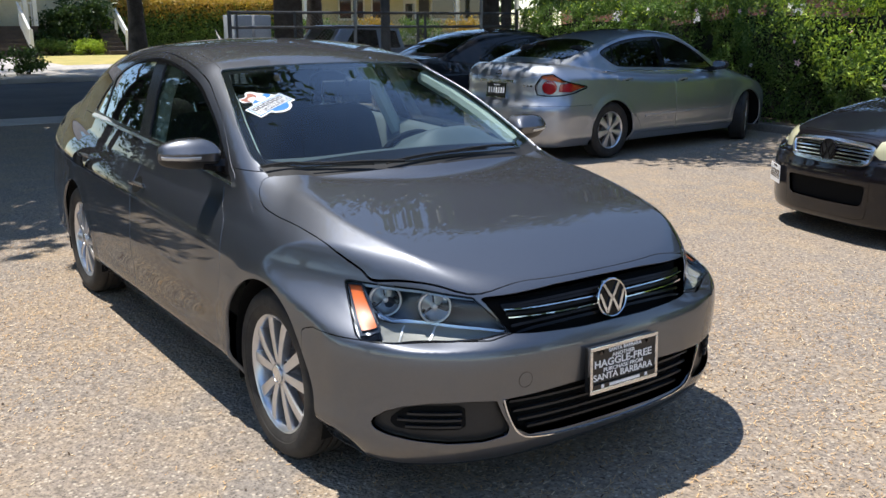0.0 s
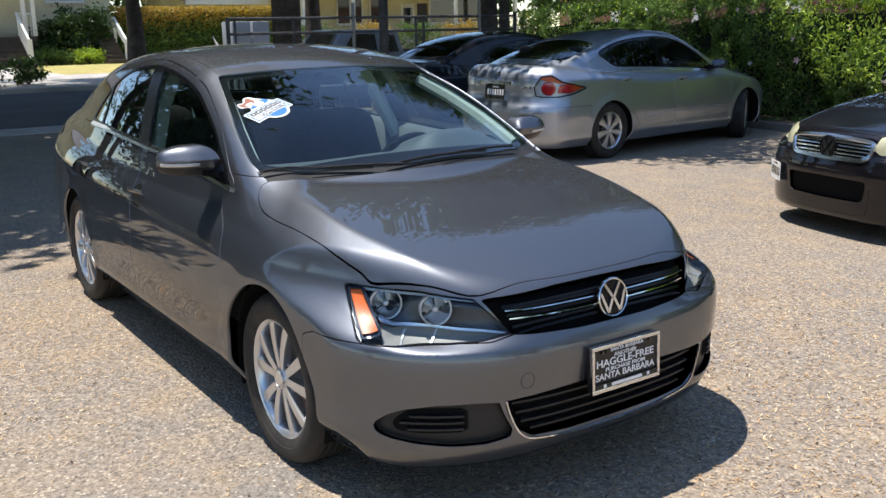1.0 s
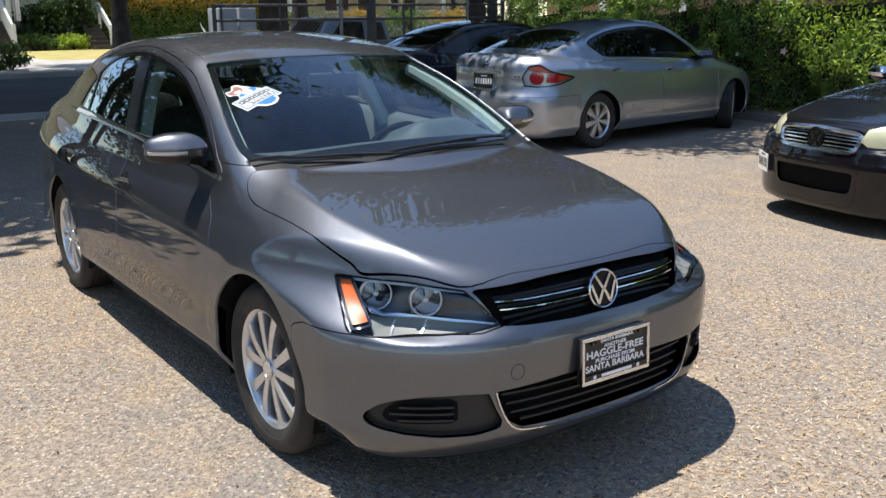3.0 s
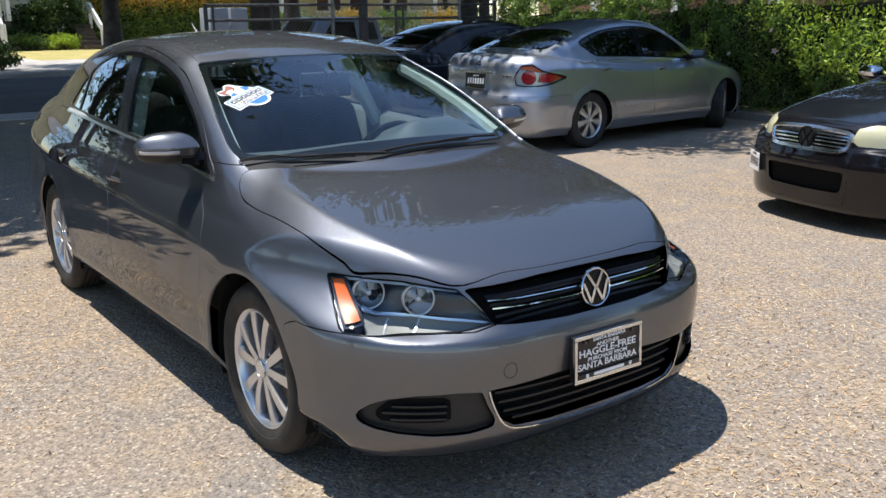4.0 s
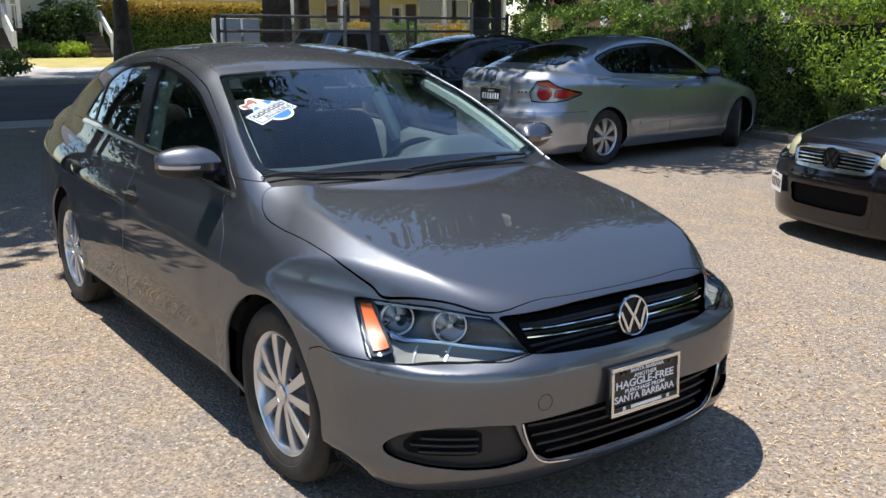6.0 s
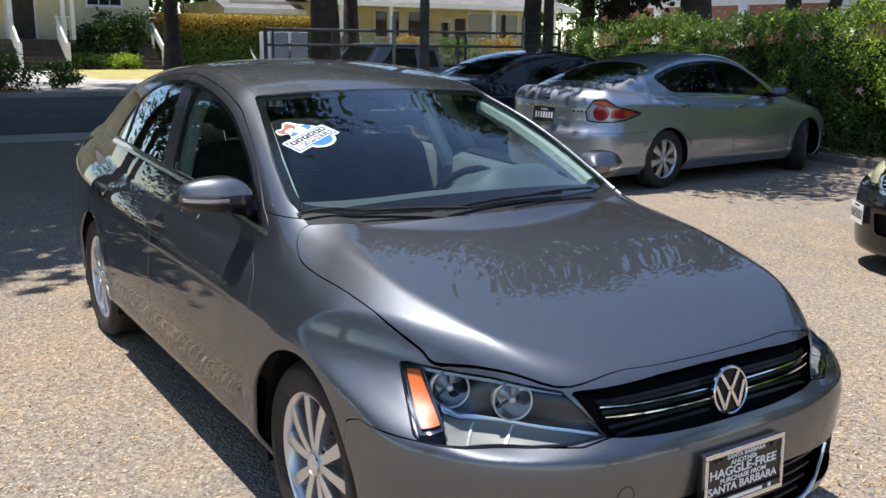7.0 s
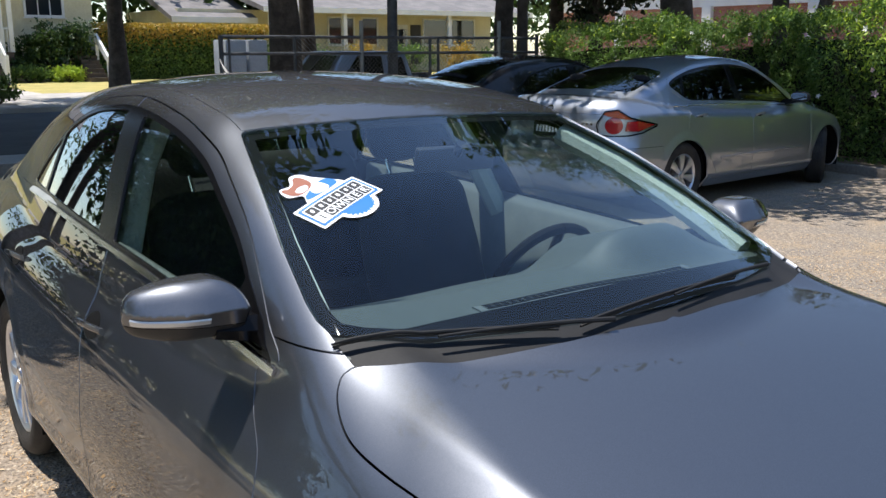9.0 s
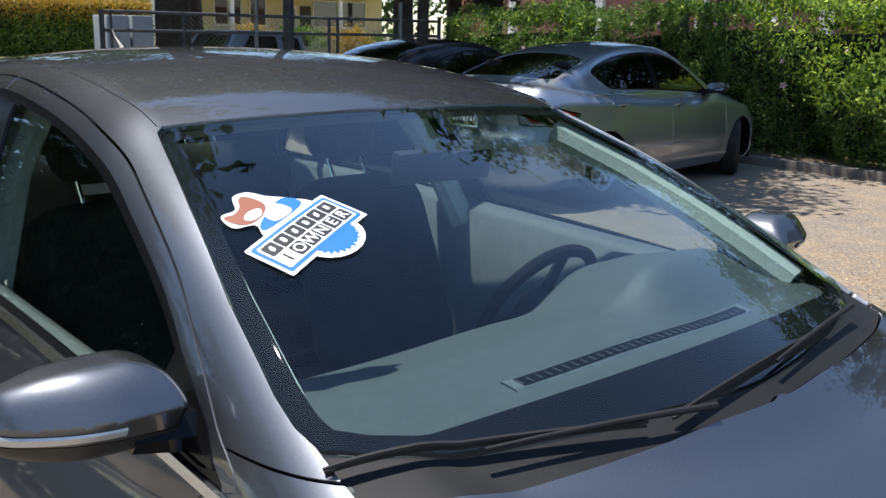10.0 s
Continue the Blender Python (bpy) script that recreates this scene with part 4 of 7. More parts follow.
        for k in range(2):
            u = 0.36 - 0.10 * k
            w = outline([(u, 0.632), (u - 0.006, 0.632), (u + 0.022, 0.602), (u + 0.030, 0.602)], False)
            a, _ = piece.cut(inside(w, *q(piece.v)))
            panel("tray_rib", a, field, LAMP_GREY, tray_, "", 0.0, -0.026)
        lip_ = outline([(0.456, 0.672), (0.440, 0.668), (0.40, 0.650), (0.32, 0.6425), (0.22, 0.639), (0.1, 0.634), (0.01, 0.625), (0.01, 0.620), (0.1, 0.627), (0.22, 0.631), (0.32, 0.634), (0.40, 0.640), (0.446, 0.655)], False)
        a, _ = piece.cut(inside(lip_, *q(piece.v)))
        panel("lamp_rail", a, field, SATIN, house, "bright rail across the lamp", -0.010, -0.022)
        brow = outline([(0.50, 0.738), (0.3, 0.7395), (0.13, 0.722), (0.12, 0.716), (0.3, 0.730), (0.49, 0.731)], False)
        a, _ = piece.cut(inside(brow, *q(piece.v)))
        panel("lamp_brow", a, field, LAMP_GREY, house, "pale upper bezel", -0.006, -0.010)

    # upper grille with two bright strips, and the badge
    back = panel("grille", made["grille"], field, DARK_VOID, car, "black radiator grille with two chrome strips", -0.040, -0.042)
    for z, w in ((0.690, 0.43), (0.661, 0.412)):
        y = np.linspace(-w, w, 48)
        ribbon("chrome_strip", field, np.stack([np.full(48, 0.83), y, z - 0.012 * np.cos(y * 3.4) + 0.006], 1), 0.005, 0.005, CHROME, back, -0.010)
    for z, w in ((0.725, 0.44), (0.706, 0.435), (0.673, 0.42), (0.643, 0.40), (0.624, 0.38)):
        y = np.linspace(-w, w, 32)
        ribbon("slat", field, np.stack([np.full(32, 0.83), y, np.full(32, z)], 1), 0.012, 0.010, BLACK_GLOSS, back, -0.026)
    emblem(car, pose(0.839, 0, 0.670, 0, 0, 0) @ pose(0, 0, 0, 90, 0, 90) @ pose(0, 0, 0, -9), 0.066, CHROME)

    # lower intake, its bright edge, the two fog grilles
    low = panel("lower_intake", made["intake"], field, DARK_VOID, car, "black lower air intake with slats", -0.050, -0.052)
    for z, w in ((0.392, 0.42), (0.358, 0.405), (0.325, 0.385), (0.295, 0.35)):
        y = np.linspace(-w, w, 32)
        ribbon("slat", field, np.stack([np.full(32, 0.85), y, np.full(32, z)], 1), 0.010, 0.016, BLACK_TRIM, low, -0.036)
    edge = [(-0.452, 0.414), (-0.44, 0.375), (-0.418, 0.325), (-0.392, 0.290), (-0.345, 0.270), (-0.2, 0.260), (0, 0.256), (0.2, 0.260), (0.345, 0.270), (0.392, 0.290), (0.418, 0.325), (0.44, 0.375), (0.452, 0.414)]
    edge = outline(edge, True, False, 6)
    ribbon("chrome_edge", field, np.stack([np.full(len(edge), 0.85), edge[:, 0], edge[:, 1]], 1), 0.007, 0.006, CHROME, car, 0.0, "thin chrome edge of the lower intake")
    for s, piece in zip((-1, 1), sides_of(made["fog"])):
        g = panel("fog_grille", piece, field, BLACK_TRIM, car, "matt black bumper insert", -0.022, -0.024)
        hole = outline([(0.752, 0.334), (0.748, 0.358), (0.722, 0.386), (0.69, 0.396), (0.58, 0.396), (0.56, 0.385), (0.556, 0.325), (0.575, 0.313), (0.70, 0.313), (0.738, 0.319)], False)
        h, _ = piece.cut(inside(hole, np.abs(piece.v[:, 1]), piece.v[:, 2]))
        panel("fog_opening", h, field, DARK_VOID, g, "dark slotted opening", 0.0, -0.022)
        for z in (0.330, 0.352, 0.374):
            y = np.linspace(0.735 - abs(z - 0.35), 0.572, 14) * s
            ribbon("slat", field, nose_point(field, y, z), 0.009, 0.012, BLACK_TRIM, g, -0.018)
    ring = [(0.86, -0.379 + 0.024 * math.cos(a), 0.472 + 0.026 * math.sin(a)) for a in np.linspace(0, 2 * math.pi, 26)]
    ribbon("tow_eye_cover", field, ring, 0.0025, 0.0005, BLACK_TRIM, car, 0.0003, "round tow eye cover")

    # dealer plate in a bright frame
    m = pose(0.906, 0.0, 0.462, 90, 0, 90) @ pose(0, 0, 0, -2)
    plate = prism("licence_plate", [(-0.146, -0.072), (0.146, -0.072), (0.146, 0.072), (-0.146, 0.072)], 0.004, PLATE_BLACK, car, m, "black dealer plate in a chrome frame")
    bm = bmesh.new()
    for b in ((-0.156, 0.156, 0.066, 0.080), (-0.156, 0.156, -0.080, -0.066), (-0.156, -0.144, -0.066, 0.066), (0.144, 0.156, -0.066, 0.066)):
        add_box(bm, *b, 0.0, 0.012, m, 0.003)
    bm_part("plate_frame", bm, CHROME, plate, "chrome plate frame", True)
    bm = bmesh.new()
    add_box(bm, -0.095, 0.095, 0.050, 0.068, 0.0035, 0.011, m, 0.002)
    add_box(bm, -0.143, 0.143, -0.068, -0.049, 0.0035, 0.011, m, 0.002)
    bm_part("frame_field", bm, PLATE_BLACK, plate, "black fields of the frame")
    box_part("plate_bracket", (-0.15, 0.15, -0.075, 0.075, -0.020, -0.001), BLACK_TRIM, plate, m, "black plastic bracket")
    up = m @ pose(0, 0, 0.0045)
    for text, y, size, w in (("ANOTHER", 0.037, 0.016, 0.105), ("HAGGLE-FREE", 0.015, 0.030, 0.262), ("PURCHASE FROM", -0.008, 0.016, 0.180), ("SANTA BARBARA", -0.030, 0.027, 0.272)):
        lettering(text, size * 1.15, PLATE_WHITE, plate, up @ pose(0, y, 0), width=w)
    lettering("SANTA BARBARA", 0.016, PLATE_WHITE, plate, m @ pose(0, 0.059, 0.0115), width=0.15)
    bm = bmesh.new()
    add_box(bm, -0.070, 0.070, -0.0635, -0.0535, 0.0105, 0.0118, m)
    for x in (-0.10, 0.10):
        add_box(bm, x - 0.006, x + 0.006, -0.0645, -0.0525, 0.0105, 0.0118, m)
    bm_part("maker_bar", bm, PLATE_WHITE, plate, "pale maker's mark")
    for x in (-0.108, 0.108):
        lathe("plate_screw", [(0, 0.014), (0.006, 0.013), (0.007, 0.004)], DISC, plate, m @ pose(x, 0.056, 0), "", 12)

    # wheels and their housings
    wheels(car, (0.0, -2.651), 0.838, "ten", 0.316, 0.211)
    wheel_wells(car, (0.0, -2.651), 0.365, 0.50, 0.835)
    box_part("underbody", (-3.55, 0.66, -0.62, 0.62, 0.17, 0.24), DARK_VOID, car, None, "black underbody", 0.03)
    box_part("engine_bulkhead", (-0.52, -0.46, -0.60, 0.60, 0.24, 0.86), DARK_VOID, car)
    box_part("radiator_support", (0.46, 0.54, -0.42, 0.42, 0.24, 0.58), DARK_VOID, car)

    # bright belt strip, mirrors, handles
    for s in (-1, 1):
        x = np.linspace(-0.49, -2.62, 60)
        ribbon("belt_strip", field, np.stack([x, np.full(60, s * 0.75), belt(x)], 1), 0.019, 0.007, SATIN, car, 0.001, "bright metal strip below the windows")
        door_mirror(car, s, (-0.648, 0.872, 1.058), GREY_PAINT)
        for x, z in ((-1.458, 0.838), (-2.418, 0.872)):
            door_handle(car, field, s, x, z, GREY_PAINT)
        sail = outline([(-0.545, 0.955), (-0.735, 0.970), (-0.705, 1.090), (-0.585, 1.005)], False)
        tri = drop_on(field, [(u, s * 0.72, w) for u, w in sail], 0.002)
        part("mirror_sail", np.concatenate([tri, tri - np.array([0, s * 0.012, 0])]), [[0, 1, 2, 3], [7, 6, 5, 4], [0, 4, 5, 1], [1, 5, 6, 2], [2, 6, 7, 3], [3, 7, 4, 0]], BLACK_GLOSS, car, "black triangular mirror mount", smooth=False)

    # wipers and aerial
    wiper(car, field, [(-0.185, -0.16, 1.0), (-0.292, -0.518, 1.0)], [(-0.215, -0.28, 1.0), (-0.385, -0.69, 1.0)])
    wiper(car, field, [(-0.285, 0.47, 1.0), (-0.212, 0.04, 1.0)], [(-0.250, 0.30, 1.0), (-0.205, -0.23, 1.0)])
    tube_part("antenna", [(-2.42, 0, 1.435), (-2.50, 0, 1.49), (-2.52, 0, 1.515)], [0.018, 0.006, 0.004], BLACK_TRIM, car, "short black roof aerial")

    # cabin
    def dash(x, y, z):
        crest = 1.005 - 0.28 * np.maximum(0, -0.60 - x) - 0.07 * np.maximum(0, x + 0.56) + 0.004 * np.cos(y * 9)
        hood_ = 0.085 * np.exp(-((y - 0.37) / 0.20) ** 4) * step(-0.44, -0.60, x)
        return smax(smax(z - crest - hood_, np.abs(y) - 0.715, 0.06), smax(-0.80 - x, smax(x + 0.21 + 0.27 * y * y, 0.66 - z, 0.02), 0.10), 0.03)
    sk = skin_of(dash, (-0.92, -0.80, 0.60), (-0.15, 0.80, 1.15), 0.022)
    board = part("dashboard", sk.v, sk.t, DASH, car, "dark green-grey dashboard", unit(slope_of(dash, sk.v)))
    y = np.linspace(-0.296, 0.391, 34)
    vent = np.stack([-0.440 - 0.10 * (y - 0.08) ** 2, y, np.full(34, 0.99)], 1)
    ribbon("vent_rim", dash, vent, 0.044, 0.004, VENT_GREY, board, 0.0, "grey moulded rim")
    ribbon("defroster_vent", dash, vent[1:-1], 0.034, 0.004, PRINT_BLACK, board, 0.0015, "black defroster vent")
    for i in range(1, 33):
        q = drop_on(dash, vent[i:i + 1], 0.0045)[0]
        box_part("vent_rib", (q[0] - 0.011, q[0] + 0.011, q[1] - 0.0012, q[1] + 0.0012, q[2] - 0.0015, q[2] + 0.0015), DASH, board)
    steering_wheel(car, -1.0, 0.38, 0.865)
    for y in (-0.37, 0.37):
        seat(car, -1.46, y, CLOTH)
    for y in (-0.40, 0.40):
        seat(car, -2.42, y, CLOTH, width=0.62)
    for s in (-1, 1):
        x = np.linspace(-0.64, -2.55, 20)
        rows = np.concatenate([np.stack([x, np.full(20, s * yy), np.full(20, zz) - 0.042 * (x + 0.7)], 1) for yy, zz in ((0.752, 0.972), (0.735, 0.985), (0.690, 0.955), (0.68, 0.72), (0.66, 0.30))])
        part("door_trim", rows, [[k * 20 + i, k * 20 + i + 1, k * 20 + 21 + i, k * 20 + 20 + i] for k in range(4) for i in range(19)], CABIN_GREY, car, "grey inner door trim")
        tube_part("pillar_trim", drop_on(field, [(-0.47, s * 0.685, 1.03), (-0.60, s * 0.665, 1.10), (-0.70, s * 0.645, 1.15), (-0.88, s * 0.60, 1.24), (-1.08, s * 0.55, 1.33)], -0.055), 0.036, HEADLINER, car, "pale inner pillar trim")
        tube_part("centre_pillar", [(-1.60, s * 0.70, 0.95), (-1.68, s * 0.61, 1.2), (-1.73, s * 0.52, 1.36)], 0.04, HEADLINER, car, "pale inner centre pillar")
    head = skin.where(lambda x, y, z: (z > 1.22) & (x > -2.6) & (x < -1.12) & (np.abs(y) < 0.58))[0]
    panel("headliner", head, field, HEADLINER, car, "pale cloth headliner", 0.0, -0.035)
    box_part("floor_pan", (-2.9, -0.5, -0.66, 0.66, 0.26, 0.30), CLOTH, car, None, "dark carpet")
    box_part("parcel_shelf", (-3.2, -2.62, -0.58, 0.58, 0.95, 0.97), CLOTH, car, None, "dark parcel shelf")
    rv = box_part("rear_view_mirror", (-0.015, 0.015, -0.12, 0.12, -0.035, 0.035), BLACK_TRIM, car, pose(-0.95, 0.01, 1.26, 0, 12, -8), "black rear-view mirror", 0.012)
    tube_part("mirror_stem", [(-0.94, 0.01, 1.275), (-0.905, 0.0, 1.305)], 0.014, BLACK_TRIM, rv)
    lathe("sensor", [(0, 0.0), (0.03, 0.0), (0.034, 0.012)], BLACK_TRIM, car, pose(-0.92, 0.02, 1.293, 0, 157, 0), "round black sensor under the screen", 20)
    window_sticker(car, field)
    return car


def window_sticker(car, field):
    """A printed vinyl sticker on the windscreen: pale outline, two rows of dark boxes, blue sunburst, brown blot."""
    o = np.array([-0.722, -0.482, 1.221])
    ux = np.array([-0.069, 0.188, 0.0575])
    ux /= np.linalg.norm(ux)
    nz = unit(slope_of(field, drop_on(field, o[None])))[0]
    uy = np.cross(nz, ux)

    def sheet(name, line, mat, lift, parent, label="", hole=None):
        g = np.arange(-0.16, 0.161, 0.005)
        uu, vv = np.meshgrid(g, g, indexing="ij")
        uu, vv = uu.ravel(), vv.ravel()
        n = len(g)
        q = np.array([[i * n + j, (i + 1) * n + j, (i + 1) * n + j + 1, i * n + j + 1] for i in range(n - 1) for j in range(n - 1)])
        sk = Skin(np.stack([uu, vv, 0 * uu], 1), np.concatenate([q[:, [0, 1, 2]], q[:, [0, 2, 3]]]))
        sk, _ = sk.cut(inside(line, sk.v[:, 0], sk.v[:, 1]))
        if hole is not None:
            _, sk = sk.cut(inside(hole, sk.v[:, 0], sk.v[:, 1]))
        p = drop_on(field, o + 0.92 * (sk.v[:, :1] * ux + sk.v[:, 1:2] * uy), lift)
        return part(name, p, sk.t, mat, parent, label, unit(slope_of(field, p)))
    def box(x0, x1, y0, y1):
        return np.array([(x0, y0), (x1, y0), (x1, y1), (x0, y1)], float)
    body = [(-0.118, -0.052), (0.112, -0.052), (0.112, 0.046), (-0.118, 0.046)]
    white = sheet("window_sticker", np.array(body, float), STICKER_WHITE, 0.0010, car, "white vinyl windscreen sticker with blue border and dark boxes")
    burst = outline([(0.012 + 0.066 * math.cos(a), -0.040 + 0.056 * math.sin(a)) for a in np.linspace(-math.pi, 0.15, 12)], False)
    sheet("sticker_backing", burst, STICKER_WHITE, 0.0013, white)
    rays = np.array([(0.012 + (0.058 if i % 2 else 0.046) * math.cos(a), -0.042 + (0.048 if i % 2 else 0.037) * math.sin(a)) for i, a in enumerate(np.linspace(-math.pi, 0.1, 27))])
    sheet("sunburst", rays, STICKER_BLUE, 0.0016, white, "blue sunburst")
    sheet("blue_border", box(-0.111, 0.105, -0.045, 0.039), STICKER_BLUE, 0.0019, white, "blue border")
    sheet("sticker_field", box(-0.104, 0.098, -0.038, 0.032), STICKER_WHITE, 0.0022, white)
    for k in range(6):
        x = -0.099 + k * 0.0325
        sheet("dark_box", box(x, x + 0.0295, -0.001, 0.028), STICKER_BLACK, 0.0025, white)
        if k:
            sheet("dark_box", box(x, x + 0.0295, -0.034, -0.005), STICKER_BLACK, 0.0025, white)
        b = x + 0.0148
        sheet("box_mark", box(b - 0.0045, b + 0.0045, 0.0065, 0.0205), STICKER_WHITE, 0.0028, white)
    for k, ch in enumerate("1OWNER"):
        x = -0.099 + k * 0.0325 + 0.0148
        base = drop_on(field, (o + 0.92 * (x * ux - 0.0195 * uy))[None], 0.0026)[0]
        m = Matrix((( *ux,), (*uy,), (*nz,))).transposed().to_4x4()
        m.translation = Vector(base)
        lettering(ch, 0.0275, STICKER_BLACK if k == 0 else STICKER_WHITE, white, m, depth=0.0002)
    blot = outline([(-0.075, 0.098), (-0.062, 0.135), (-0.030, 0.130), (0.0, 0.158), (0.030, 0.150), (0.042, 0.118), (0.062, 0.085), (0.075, 0.04), (-0.055, 0.04), (-0.045, 0.075)])
    sheet("sticker_backing", blot, STICKER_WHITE, 0.0008, white)
    shape = outline([(-0.060, 0.092), (-0.066, 0.112), (-0.062, 0.130), (-0.044, 0.122), (-0.020, 0.128), (0.0, 0.146), (0.014, 0.144), (0.020, 0.120), (0.014, 0.098), (-0.012, 0.084), (-0.042, 0.082)])
    sheet("brown_blot", shape, STICKER_RED, 0.0016, white, "brown printed shape")
    sheet("pale_blot", outline([(-0.040, 0.088), (-0.044, 0.100), (-0.024, 0.108), (-0.002, 0.102), (-0.006, 0.090), (-0.024, 0.084)]), STICKER_WHITE, 0.0019, white)
    sheet("blue_blot", outline([(-0.035, 0.072), (0.05, 0.092), (0.062, 0.055), (-0.042, 0.052)]), STICKER_BLUE, 0.0014, white)
    sheet("pale_blot", outline([(-0.012, 0.082), (0.028, 0.092), (0.034, 0.056), (-0.012, 0.055)]), STICKER_WHITE, 0.0017, white)


grey_sedan()


def stretched(spec, k, shift=0.0, **other):
    """A body spec with its length scaled by k."""
    out = {}
    for key, val in spec.items():
        if key in ("plan", "line", "deck", "fold", "top", "waist"):
            out[key] = ([x * k for x in val[0]], list(val[1]))
        else:
            out[key] = val
    out["tail"] = (spec["tail"][0], [x * k for x in spec["tail"][1]])
    out["axles"], out["screen"] = tuple(a * k for a in spec["axles"]), spec["screen"] * k
    out.update(other)
    return out


def common_cuts(k, screen, rear, dlo, hood, holes, panes, seam=-1.47, roof=None, boot=None, lip=0.62):
    axles = (0.0, -2.651 * k)
    door = lambda x, a, z: np.minimum(np.maximum(np.minimum(z - 0.27, 0.96 - 0.03 * x - z - 0.03), inside(dlo, x, z) + 0.03), a - 0.42)
    seam_c = spline([0.25, 0.35, 0.45, 0.55, 0.65, 0.75, 0.85, 1.0], [k * v for v in (-2.14, -2.17, -2.25, -2.36, -2.50, -2.60, -2.60, -2.5)])
    return dict(
        screen=screen, rear=rear, dlo=dlo, hood=hood, border=0.04, seal=0.016, axles=axles, arch=0.356,
        frit=lambda v: 0.035 - inside(screen, v[:, 0], np.abs(v[:, 1])), panes=panes, holes=holes,
        boot=boot if boot is not None else k * np.array([(-3.18, -0.2), (-3.18, 0.53), (-3.25, 0.62), (-3.60, 0.64), (-3.9, 0.64), (-3.9, -0.2)]),
        bumper=lambda x, a, z: np.minimum(x - 0.30, 0.60 - z),
        rear_bumper=lambda x, a, z: np.minimum(-2.98 * k - x, lip - z),
        roof=roof if roof is not None else k * np.array([(-1.13, -0.2), (-1.15, 0.40), (-1.158, 0.50), (-1.84, 0.45), (-2.60, 0.44), (-2.60, -0.2)]),
        sill=lambda x, a, z: np.minimum(np.minimum(0.275 - z, x + 2.25 * k), -0.36 - x),
        door_rear=lambda x, a, z: np.minimum(door(x, a, z), np.minimum(seam * k - x, x - seam_c(z) + 3 * np.maximum(0, z - 1.0))),
        door_front=lambda x, a, z: np.minimum(door(x, a, z), np.minimum(x - seam * k, -0.40 - x + 3 * np.maximum(0, z - 0.95))),
        fender=lambda x, a, z: np.minimum(x + 0.62, 0.98 - z))


def plain_cabin(car, k=1.0):
    for y in (-0.37, 0.37):
        seat(car, -1.52 * k, y, CLOTH)
    for y in (-0.40, 0.40):
        seat(car, -2.45 * k, y, CLOTH, width=0.62)
    box_part("floor_pan", (-2.9 * k, -0.5, -0.66, 0.66, 0.26, 0.30), CLOTH, car, None, "dark carpet")
    box_part("dashboard", (-0.85, -0.42, -0.66, 0.66, 0.55, 0.93), DASH, car, None, "dark dashboard", 0.05)
    box_part("underbody", (-3.5 * k, 0.62, -0.62, 0.62, 0.17, 0.24), DARK_VOID, car, None, "black underbody", 0.03)
    box_part("engine_bulkhead", (-0.52, -0.46, -0.66, 0.66, 0.24, 0.88), DARK_VOID, car)


def number_plate(car, m, ground, ink, w=0.305, h=0.152, frame_mat=None):
    """A registration plate with its number as plain bars."""
    plate = prism("licence_plate", [(-w / 2, -h / 2), (w / 2, -h / 2), (w / 2, h / 2), (-w / 2, h / 2)], 0.004, ground, car, m, "registration plate with illegible marks")
    for i in range(7):
        x = -0.40 * w + i * 0.8 * w / 6
        box_part("plate_mark", (x - 0.012, x + 0.012, -0.035, 0.030, 0.004, 0.0055), ink, plate, m)
    box_part("plate_heading", (-0.05, 0.05, 0.050, 0.064, 0.004, 0.0055), ink, plate, m)
    if frame_mat:
        bm = bmesh.new()
        for b in ((-w / 2 - 0.01, w / 2 + 0.01, h / 2 - 0.004, h / 2 + 0.01), (-w / 2 - 0.01, w / 2 + 0.01, -h / 2 - 0.01, -h / 2 + 0.004), (-w / 2 - 0.01, -w / 2 + 0.004, -h / 2, h / 2), (w / 2 - 0.004, w / 2 + 0.01, -h / 2, h / 2)):
            add_box(bm, *b, -0.004, 0.009, m)
        bm_part("plate_frame", bm, frame_mat, plate)
    return plate


